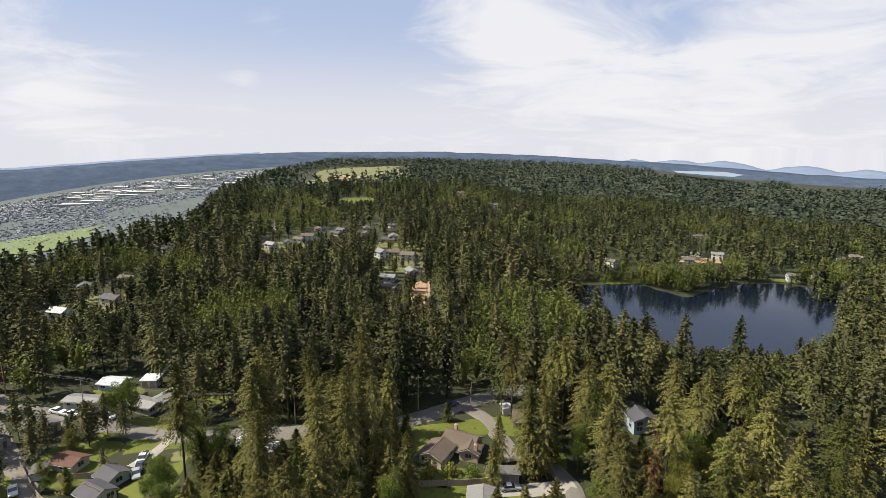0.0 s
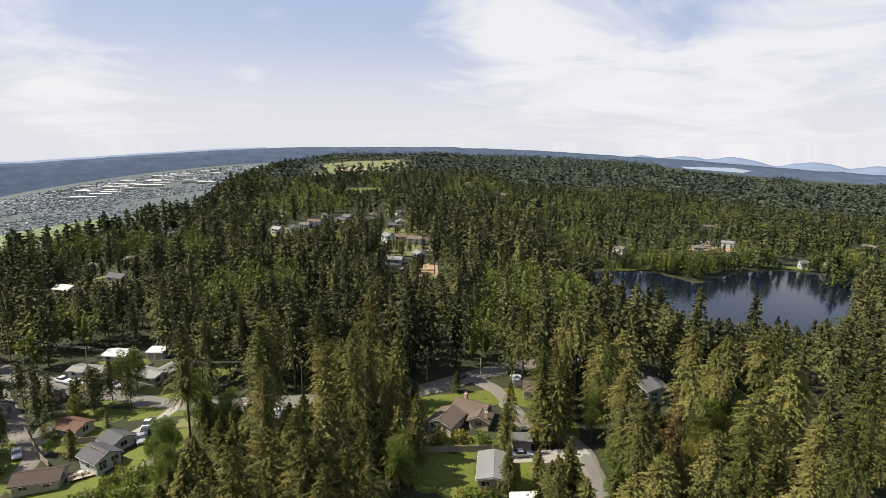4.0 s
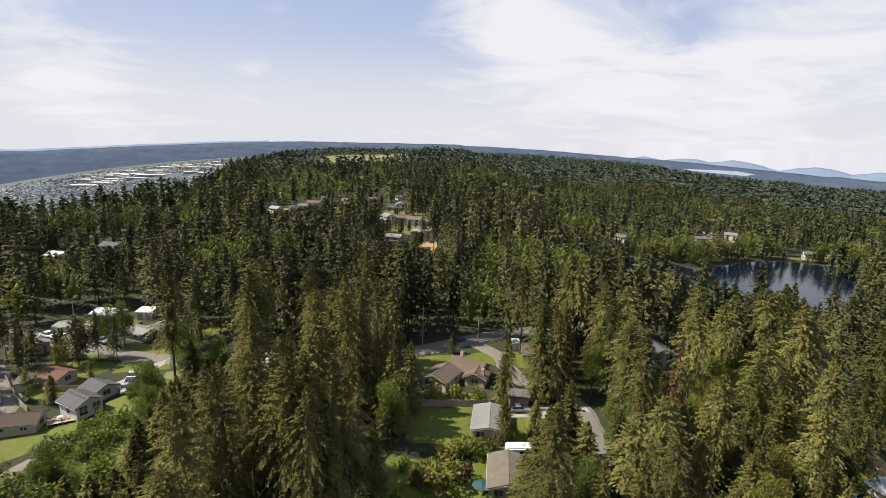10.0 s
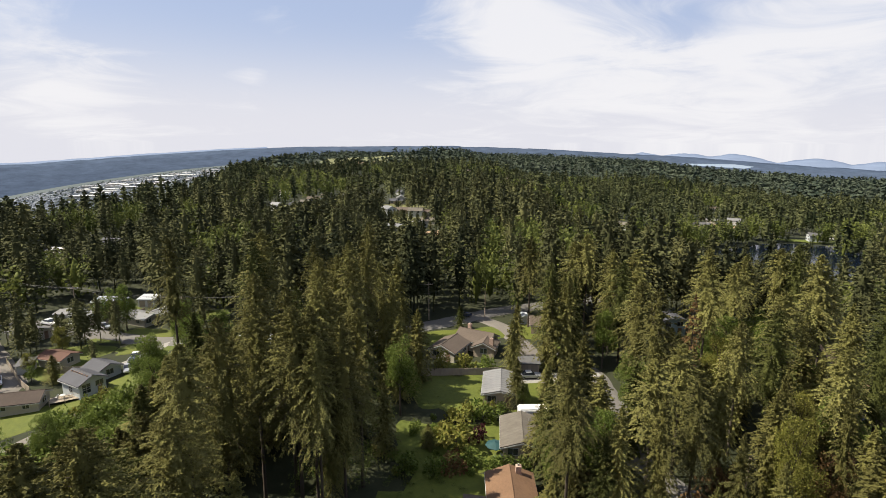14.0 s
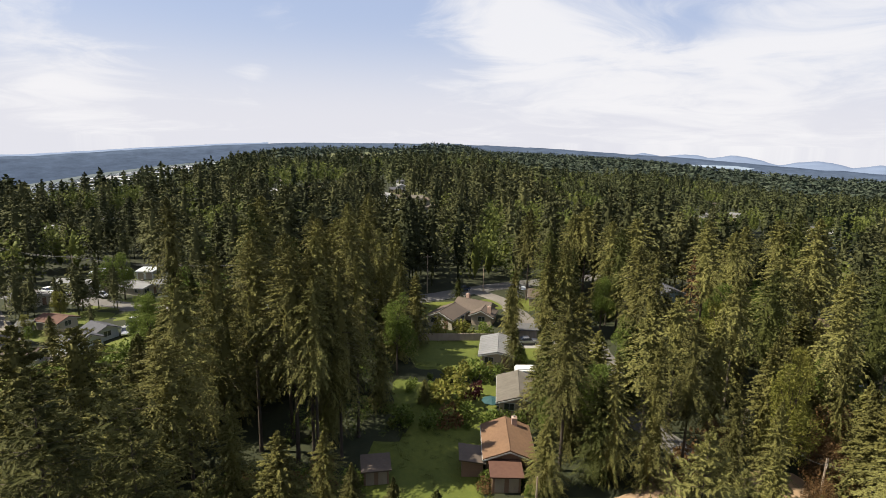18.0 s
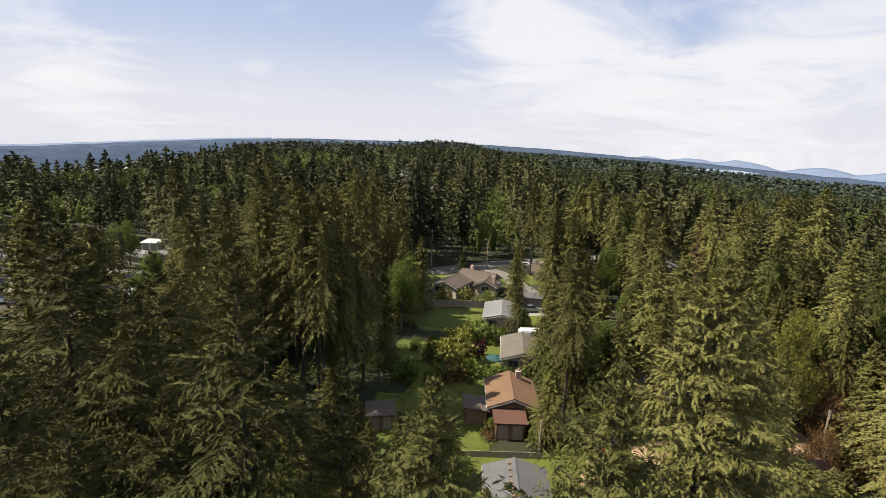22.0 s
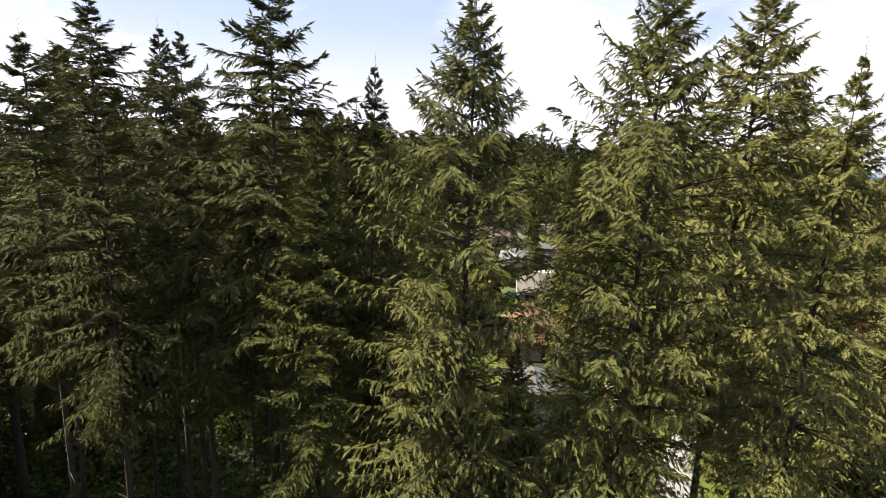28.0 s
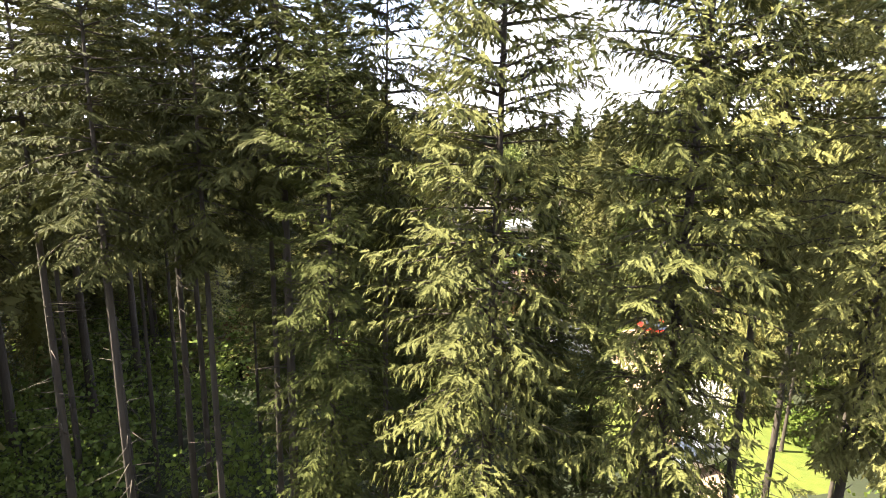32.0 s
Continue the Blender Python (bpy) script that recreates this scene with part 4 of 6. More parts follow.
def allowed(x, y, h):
    """Height that a wild tree may have here; 0 where none stands. Trees before clearings are capped to the camera's
    sight lines.
    """
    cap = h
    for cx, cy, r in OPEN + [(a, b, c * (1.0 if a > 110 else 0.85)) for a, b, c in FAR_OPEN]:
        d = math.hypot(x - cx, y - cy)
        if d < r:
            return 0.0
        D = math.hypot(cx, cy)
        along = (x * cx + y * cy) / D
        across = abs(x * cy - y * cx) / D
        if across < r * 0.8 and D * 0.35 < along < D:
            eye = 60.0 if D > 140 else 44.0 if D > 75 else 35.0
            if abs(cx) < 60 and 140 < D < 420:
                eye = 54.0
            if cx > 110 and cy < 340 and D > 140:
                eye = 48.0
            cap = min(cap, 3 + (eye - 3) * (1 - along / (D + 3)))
    # the sun reaches the open yards
    for cx, cy, r in SUNNY:
        along = (x - cx) * SUN_H[0] + (y - cy) * SUN_H[1]
        across = abs((x - cx) * SUN_H[1] - (y - cy) * SUN_H[0])
        if across < r * 0.85 and 0 < along < 30:
            cap = min(cap, 1.5 + max(0, along - r * 0.5) * 0.95)
    for line in LINES:
        for (x0, y0), (x1, y1) in zip(line, line[1:]):
            dx, dy = x1 - x0, y1 - y0
            t = min(1, max(0, ((x - x0) * dx + (y - y0) * dy) / (dx * dx + dy * dy)))
            if math.hypot(x - x0 - t * dx, y - y0 - t * dy) < 3.9:
                return 0.0
    return cap


# firs with a place of their own: x, y, height, template, spread
SPECIAL = [(-11, 73, 27, 4, 0.85), (-12.5, 68, 28, 0, 0.8), (-16.5, 69, 29, 2, 0.8), (-15, 65, 27, 6, 0.8), (-16.5, 77.8, 28, 2, 0.85), (-1.6, 81.5, 4.2, 3, 1.7), (-17, 74.5, 29, 6, 0.85), (-20.5, 72.5, 30, 1, 0.85), (-24, 69.5, 29, 5, 0.9), (-8.5, 80, 12, 6, 1.0), (-27, 65.5, 29, 0, 0.9), (-29, 60, 28, 7, 0.9), (-21.5, 81, 27, 3, 0.85),
           (-13.5, 84, 17, 0, 0.9), (-16, 97, 26, 2, 0.9), (-10.5, 99, 19, 6, 0.9), (-9.5, 107, 20, 1, 0.9), (-15, 109, 24, 5, 0.9), (-8, 114, 14, 3, 0.9), (-13, 116, 21, 7, 0.9), (-32, 92.7, 25, 0, 0.95), (-18.5, 91.6, 22, 2, 0.9), (-31, 131, 22, 1, 1.0), (22.9, 108.8, 18, 0, 1.25), (14.7, 104.5, 12, 4, 0.9), (23.3, 83.7, 18, 3, 1.2), (14.0, 92.6, 9.5, 3, 1.2), (15.6, 77.6, 10, 3, 1.3), (17, 66.5, 24, 1, 1.0), (21.3, 64.7, 14, 2, 1.1), (14.2, 62.3, 10, 3, 1.5), (16.2, 74.5, 16, 5, 1.0), (30.7, 80.5, 15, 5, 1.1),
           (32.8, 65.4, 22, 1, 0.9), (36.2, 60.5, 17, 6, 0.95), (37.6, 55, 17, 7, 0.95), (22.5, 35, 19, 6, 0.75), (23, 40.5, 16.5, 6, 1.0), (25.3, 46.3, 15.5, 7, 1.0), (53.6, 67, 19, 3, 0.6), (23, 64.5, 18, 4, 1.0), (-8.3, 51.9, 11, 3, 1.1), (-25.9, 33.7, 32, 2, 0.95), (-25.9, 38.9, 30, 5, 0.95), (-27.6, 44.2, 21, 4, 1.0), (62, 139.6, 22, 2, 1.1), (82, 160.5, 25, 0, 1.05), (103.5, 166, 28, 3, 1.0), (79, 100.3, 18, 1, 1.1), (52, 160, 22, 5, 1.1), (-4.2, 102, 15, 3, 1.0),
           (30.5, 55, 14, 3, 1.0), (28.5, 50.5, 13, 6, 1.1), (32.5, 47, 17, 7, 0.95), (41.5, 75.5, 19, 7, 0.9), (46, 80, 22, 6, 0.95), (49, 73, 18, 0, 0.9), (54, 84, 22, 3, 1.1), (60, 92, 22, 7, 1.1), (66, 84, 22, 6, 1.1), (70, 96, 23, 7, 1.1), (58, 74, 21, 6, 1.1), (35, 75, 21, 7, 1.0),
           (-54.5, 108, 29, 4, 0.95), (31.3, 123, 18, 1, 1.0), (29.4, 113.5, 16, 2, 1.0), (30.3, 118.5, 17, 5, 1.0), (30, 127.5, 16, 4, 1.0), (16.8, 113, 13, 0, 0.9), (23.5, 111.5, 22, 3, 1.1), (26.5, 108.5, 20, 1, 1.0), (14.3, 95, 7, 0, 1.2), (20, 83, 14, 3, 1.2), (22, 87, 12, 1, 1.3),
           (-86, 131, 13, 0, 0.8), (-80, 129, 12, 3, 0.9), (-95.3, 117.5, 13, 1, 0.9), (-96.5, 123.4, 12, 4, 0.8), (-91.7, 124.6, 10, 0, 0.8), (-88.5, 127.3, 9, 2, 0.8), (-82.4, 131.5, 11, 5, 0.8), (-99.5, 112, 10, 4, 0.6), (-97.5, 108.5, 10, 4, 0.6), (-60, 131.5, 12, 1, 0.8), (-66.5, 136, 15, 2, 0.9), (-48, 133, 18, 0, 1.0), (-108, 129, 14, 1, 0.8), (-101, 125, 15, 0, 0.8), (-112, 127, 13, 5, 0.9), (19.5, 77, 17, 1, 1.1), (21, 81, 16, 0, 1.2), (18.5, 70.5, 15, 3, 1.0), (25, 79, 14, 4, 1.3), (28, 64, 20, 0, 1.0), (24, 84, 13, 2, 1.3), (36.5, 88, 24, 1, 1.0), (37, 97, 22, 0, 1.0), (-12.5, 57.8, 11, 0, 1.15), (-15.5, 51, 15, 6, 1.3), (-18, 66.5, 30, 2, 1.0), (-15, 72, 20, 7, 1.0), (-21, 53, 17, 4, 1.1), (-4, 52.5, 9, 3, 1.1)]
rng_f = random.Random(5)
near_spots, mid_spots, far_spots = [], [], []
taken = [(p[0], p[1]) for p in NEAR] + [(p[0], p[1]) for p in SPECIAL]
for _x, _y, _h, _k, _w in SPECIAL:
    near_spots.append((_x, _y, _h, _k, _w))


def scatter(r0, r1, spacing, a0, a1, seed):
    rnd = random.Random(seed)
    n = int(r1 / spacing) + 1
    for i in range(-n, n + 1):
        for j in range(-n, n + 1):
            x, y = (i + rnd.uniform(-0.42, 0.42)) * spacing, (j + rnd.uniform(-0.42, 0.42)) * spacing
            D = math.hypot(x, y)
            if r0 <= D < r1 and a0 <= math.degrees(math.atan2(x, y)) <= a1:
                yield x, y, D, rnd


for _x, _y, _D, _rnd in scatter(16, 150, 5.5, -47, 47, 11):
    if _x < -12 and _y < 14 or min(math.hypot(_x - a, _y - b) for a, b in taken) < 3.7:
        continue
    # low brush west of the track
    _h = _rnd.uniform(19, 28.5)
    if -82 < _x < -48 and 68 < _y < 106:
        continue
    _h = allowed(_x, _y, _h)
    if _h > 6:
        # to the right, shapes 6 and 7 with the lit needle tone prevail
        near_spots.append((_x, _y, _h, _rnd.choice((6, 7, 0, 6, 7, 3)) if _x > 24 else _rnd.randrange(8), _rnd.uniform(0.85, 1.15) * (30 / max(_h, 12)) ** 0.35))
taken += [(p[0], p[1]) for p in near_spots]
for _x, _y, _D, _rnd in scatter(16, 52, 5.2, -49, -8, 14):
    if _y < 15 or min(math.hypot(_x - a, _y - b) for a, b in taken) < 3.2:
        continue
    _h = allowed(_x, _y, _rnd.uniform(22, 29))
    if _h > 14:
        near_spots.append((_x, _y, _h, _rnd.randrange(8), _rnd.uniform(0.8, 1.0)))
for _x, _y, _D, _rnd in scatter(150, 390, 7.8, -46, 46, 12):
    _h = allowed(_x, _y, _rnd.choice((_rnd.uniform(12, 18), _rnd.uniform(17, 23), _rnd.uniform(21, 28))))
    if _h > 3 and not (60 < _x < 300 and 190 < _y < 370 and inside(LAKE, np.array(_x), np.array(_y))):
        mid_spots.append((_x, _y, _h, _rnd.uniform(0.9, 1.3) * (24 / max(_h, 9)) ** 0.4, _rnd.random()))
for _x, _y, _D, _rnd in scatter(390, 900, 12.0, -45, 45, 13):
    if _x < edge_x(_y) - 130 and _D > 500:
        continue
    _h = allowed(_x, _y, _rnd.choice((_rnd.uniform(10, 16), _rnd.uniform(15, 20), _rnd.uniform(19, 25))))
    if _h > 4:
        far_spots.append((_x, _y, _h, _rnd.uniform(0.9, 1.4) * (23 / max(_h, 9)) ** 0.4, _rnd.random()))

# short and open-grown firs keep their lower boughs
near_spots = [(x, y, h, 8 + k % 3 if h < 20.5 and y > 38 else k, w * (0.85 if h < 20.5 else 1)) for x, y, h, k, w in near_spots]
near_spots.sort(key=lambda s: math.hypot(s[0], s[1]))
for _x, _y, _h, _k, _w in near_spots[:290]:
    _lab = "dark green fir standing in close forest" if _h > 20 else "shorter fir beside a clearing"
    # close firs on the left only take the duller crowns, 2 and 3
    tree_thing("fir_tree", _lab, "tree", *(MID_AWAY[_k] if math.hypot(_x, _y) > 75 else MID[_k] if math.hypot(_x, _y) > 36 else REAR[(2, 3, 2)[_k % 3] if _x < 0 else 1 + _k % 3]), _x, _y, rng_f.uniform(0, 6.28), _h / (30.0 if math.hypot(_x, _y) > 36 else 32.5), "forest firs", _w * (1.25 if _h < 16 else 1))


def plain_fir(seed, boughs, per, R, power, size, tilt=0.3, inner=0.34):
    """A plain fir of unit height for the forest further off."""
    v, f, _ = plumes(seed, 1.0, 0.3, R, boughs, per, size, power, 0.3, tilt, inner, 0.42)
    t = np.array([(0.012, 0, 0), (-0.006, 0.01, 0), (-0.006, -0.01, 0), (0, 0, 0.95)])
    tf = np.array([(0, 1, 3), (1, 2, 3), (2, 0, 3)])
    return np.concatenate([v, t]), np.concatenate([f, tf + len(v)])


def wood(name, label, spots, templates, material):
    """Many trees joined into one sheet of forest."""
    rnd = random.Random(len(spots))
    V, F, base = [], [], 0
    zs = ground(np.array([s[0] for s in spots]), np.array([s[1] for s in spots]))
    for (x, y, h, w, q), z in zip(spots, zs):
        tv, tf = templates[int(q * len(templates)) % len(templates)]
        a = rnd.uniform(0, 6.28)
        c, s = math.cos(a) * h * w, math.sin(a) * h * w
        p = np.stack([tv[:, 0] * c - tv[:, 1] * s + x, tv[:, 0] * s + tv[:, 1] * c + y, tv[:, 2] * h + z - 0.2], -1)
        V.append(p), F.append(tf + base)
        base += len(p)
    return tagged(new(name, fast_mesh(name, np.concatenate(V), np.concatenate(F), material)), label, "forest", kind="stuff")


def leaf_blob(seed, n, R=0.34, size=0.08):
    """A cheap broad-leaved crown of unit height: uneven lobes of small leaves round a dark inside."""
    rng = np.random.default_rng(seed)
    cs = np.stack([rng.normal(0, R * 0.5, 8), rng.normal(0, R * 0.5, 8), np.linspace(0.3, 0.82, 8)], -1)
    rs = rng.uniform(0.13, 0.22, 8)
    w = rng.integers(0, 8, n)
    d = unit(rng.normal(0, 1, (n, 3)))
    P = cs[w] + d * (rs[w] * rng.uniform(0.75, 1.05, n))[:, None]
    U = unit(d + rng.normal(0, 0.8, (n, 3)))
    V = unit(np.cross(U, rng.normal(0, 1, (n, 3))))
    s = rng.uniform(0.6, 1.3, n) * size
    v, f = kites(P, U, V, s, s * 0.5, 0.3)
    cv, cf = core(0.86, 0.1, lambda q: R * 0.25 * math.sin(min(1.0, q / 0.76) * 2.4 + 0.3), 7, 5, seed)
    if R > 0.36:
        return v, f
    return np.concatenate([v, cv]), np.concatenate([f, cf + len(v)])


NEART = [plain_fir(170 + i, 115, 8, (0.22, 0.25, 0.2, 0.23, 0.26, 0.21)[i], (0.85, 0.75, 0.95, 0.8, 0.75, 0.9)[i], 0.035) for i in range(6)]
MIDT = [plain_fir(70 + i, 72, 4, (0.22, 0.25, 0.2, 0.23, 0.26, 0.21)[i], (0.85, 0.75, 0.95, 0.8, 0.75, 0.9)[i], 0.056) for i in range(6)]
FART = [plain_fir(80 + i, 34, 3, (0.24, 0.28, 0.22, 0.26, 0.3)[i], (0.85, 0.75, 0.95, 0.8, 0.7)[i], 0.1) for i in range(5)]
FARTHEST = [plain_fir(90 + i, 12, 1, (0.32, 0.38, 0.28, 0.35)[i], 0.7, 0.26, 0.3, 0.0) for i in range(4)]
LEAFT = [leaf_blob(95 + i, 300, 0.34, 0.055) for i in range(4)]
LEAFF = [leaf_blob(99 + i, 90, 0.34, 0.1) for i in range(4)]
LEAFN = [leaf_blob(105 + i, 260, 0.4, 0.05) for i in range(3)]


def grove(x, y, seed):
    """Where broad-leaved trees gather."""
    return noise.noise(Vector((x * 0.011, y * 0.011, seed))) > 0.12


mid_leaf = [s for s in mid_spots if grove(s[0], s[1], 3.0) and s[4] < 0.8 or (s[4] * 37) % 1 < 0.07]
far_leaf = [s for s in far_spots if grove(s[0], s[1], 3.0) and s[4] < 0.8 or (s[4] * 37) % 1 < 0.06]
_ml, _fl = set(mid_leaf), set(far_leaf)
shore = [s for s in mid_spots if 80 < s[0] < 300 and s[1] > 230 and float(poly_dist(LAKE, np.array(s[0]), np.array(s[1]))) < 22 and s[4] < 0.5]
_ml |= set(shore)
_rs = random.Random(44)
_bank = []
for (_x0, _y0), (_x1, _y1) in zip(LAKE[:9], LAKE[1:9]):
    for _k in range(7):
        _u = (_k + _rs.random()) / 7
        _bank.append((_x0 + (_x1 - _x0) * _u + _rs.uniform(-3, 6), _y0 + (_y1 - _y0) * _u + _rs.uniform(5, 16), _rs.uniform(8, 19), _rs.uniform(0.9, 1.2), _rs.random()))
wood("shore_trees", "leafy trees standing along the lake shore", [b for b in _bank if not inside(LAKE, np.array(b[0]), np.array(b[1])) and math.hypot(b[0] - 255, b[1] - 366) > 9], LEAFT, LEAF_WOOD)
_firs = [s for s in mid_spots if s not in _ml]
wood("forest", "dense dark green fir forest behind the houses", [s for s in _firs if math.hypot(s[0], s[1]) < 225] + [(x, y, h, 1.0, (k % 7) / 7.1) for x, y, h, k, w in near_spots[290:]], NEART, NEEDLE_MID)
wood("forest", "dense dark green fir forest on the plateau", [s for s in _firs if math.hypot(s[0], s[1]) >= 225], MIDT, NEEDLE_MID)
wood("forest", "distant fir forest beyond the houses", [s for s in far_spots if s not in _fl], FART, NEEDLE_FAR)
wood("broadleaf_wood", "light green broadleaf trees among the firs", [(x, y, min(h, 20) * 0.85, w * 0.8, q) for x, y, h, w, q in mid_spots if (x, y, h, w, q) in _ml], LEAFT, LEAF_WOOD)
wood("broadleaf_wood", "distant light green broadleaf trees", [(x, y, min(h, 20) * 0.85, w * 0.8, q) for x, y, h, w, q in far_leaf], LEAFF, LEAF_WOOD)
_spots = []
for _ring in range(70):
    _D = 900 * (4700 / 900) ** (_ring / 69)
    _rnd = random.Random(400 + _ring)
    _n = int(120 + 40 * _ring / 69)
    for _i in range(_n):
        _a = radians(-44 + 88 * (_i + _rnd.uniform(-0.5, 0.5)) / _n)
        _r = _D * (1 + _rnd.uniform(-0.014, 0.014))
        _x, _y = _r * math.sin(_a), _r * math.cos(_a)
        if _x < edge_x(_y) - 70 or ((_x + 195) / 140) ** 2 + ((_y - 1480) / 520) ** 2 < 1 and _rnd.random() < 0.93:
            continue
        if 1500 < _x < 2250 and 2200 < _y and (inside([(1690, 3770), (1990, 3640), (1900, 3250), (1700, 3000), (1598, 3480)], np.array(_x), np.array(_y)) or inside([(1995, 2833), (2029, 2543), (1792, 2257), (1767, 2486)], np.array(_x), np.array(_y))):
            continue
        _g = math.degrees(_a)
        _low = 22.5 < _g < 32 and _D > 2300 or 34 < _g < 39.5 and _D > 2100
        _spots.append((_x, _y, _rnd.uniform(3, 6) if _low else _rnd.uniform(11, 26), (1.0 + _r / 2400) * (2 if _low else 1), _rnd.random()))
wood("far_forest", "wooded plateau reaching the horizon", _spots, FARTHEST, WOODS_HAZE)
# mostly unseen firs added behind and beside the flight for shade, with a gap through which the sun reaches the centre
# tree
def sunlit_gap(x, y):
    return x < 3 and abs((x - 2) * math.cos(SUN_AZ) - (y - 12.2) * math.sin(SUN_AZ)) < 3.4


_spots = []
for _x, _y, _D, _rnd in scatter(13, 75, 4.6, -180, 180, 19):
    _az = math.degrees(math.atan2(_x, _y))
    if not sunlit_gap(_x, _y) and (_az < -49 and _D > 17 or _az > 54 and _D > 24 or abs(_az) > 105 and _D > 14) and _rnd.random() < (0.7 if -100 < _az < -49 else 0.45):
        _spots.append((_x, _y, _rnd.uniform(27, 34) if _az < 0 else _rnd.uniform(22, 28), _rnd.uniform(0.6, 0.85), _rnd.random()))
_fine = []
for _i in range(2):
    _v, _f, _fd = plumes(140 + _i, 1.0, 0.35, 0.14, 200, 20, 0.014, 0.8)
    _fine.append((_v, _f))
wood("surrounding_forest", "tall firs added beside the landing place for shade", [q for q in _spots if q[1] > 4 and math.hypot(q[0], q[1]) < 34], _fine, NEEDLE_SHADED)
wood("surrounding_forest", "tall firs added close round the landing place for shade", [q for q in _spots if not (q[1] > 4 and math.hypot(q[0], q[1]) < 34)], MIDT, NEEDLE)
# slope of the bluff
_spots = []
for _x, _y, _D, _rnd in scatter(300, 1500, 15, -44, -4, 17):
    if -20 < edge_x(_y) - _x < 100:
        _spots.append((_x, _y, _rnd.uniform(16, 28), _rnd.uniform(1, 1.4), _rnd.random()))
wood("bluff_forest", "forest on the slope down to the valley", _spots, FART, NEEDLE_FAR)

# ---- houses ----


def prism(bm, w, d, eave, ridge, z0=-0.6):
    """A gabled block, ridge along y."""
    a = w / 2
    pts = [(-a, z0), (a, z0), (a, eave), (0, ridge), (-a, eave)]
    f = [bm.verts.new((x, -d / 2, z)) for x, z in pts]
    b = [bm.verts.new((x, d / 2, z)) for x, z in pts]
    bm.faces.new(f)
    bm.faces.new(b[::-1])
    for i in range(5):
        bm.faces.new((f[i], b[i], b[(i + 1) % 5], f[(i + 1) % 5])[::-1])
    return bm


def slope_bm(side, w, d, eave, ridge, over, thick=0.16):
    """One slab of a gabled roof."""
    bm = bmesh.new()
    a = w / 2
    k = (ridge - eave) / a
    x1, z1 = a + over, eave - k * over
    y = d / 2 + over
    top = [(0, ridge + 0.08), (x1, z1 + 0.08)]
    vs = []
    for yy in (-y, y):
        for (xx, zz) in top:
            vs.append(bm.verts.new((side * xx, yy, zz + thick)))
        for (xx, zz) in top:
            vs.append(bm.verts.new((side * xx, yy, zz)))
    for q in ((0, 1, 5, 4), (2, 6, 7, 3), (1, 3, 7, 5), (0, 2, 3, 1), (4, 5, 7, 6), (0, 4, 6, 2)):
        bm.faces.new([vs[i] for i in q])
    bmesh.ops.recalc_face_normals(bm, faces=bm.faces[:])
    return bm


def window_part(parent, wall_x, y, z, w, h, axis, sign):
    """A window in a wall: a frame with a pane, set a little proud. axis 'x': the wall faces along x."""
    def at(u, v, t):
        return (wall_x + sign * t, y + u, z + v) if axis == "x" else (y + u, wall_x + sign * t, z + v)
    fb = bmesh.new()
    for u0, u1, v0, v1 in ((-w / 2 - .08, w / 2 + .08, -.09, 0), (-w / 2 - .08, w / 2 + .08, h, h + .09), (-w / 2 - .08, -w / 2, 0, h), (w / 2, w / 2 + .08, 0, h), (-.03, .03, 0, h)):
        p, q = at(u0, v0, -0.02), at(u1, v1, 0.07)
        box(fb, min(p[0], q[0]), max(p[0], q[0]), min(p[1], q[1]), max(p[1], q[1]), p[2], q[2])
    win = part("window", fb, TRIM, parent)
    p, q = at(-w / 2, 0, -0.02), at(w / 2, h, 0.02)
    part("pane", box_bm(min(p[0], q[0]), max(p[0], q[0]), min(p[1], q[1]), max(p[1], q[1]), p[2], q[2]), PANE, win)


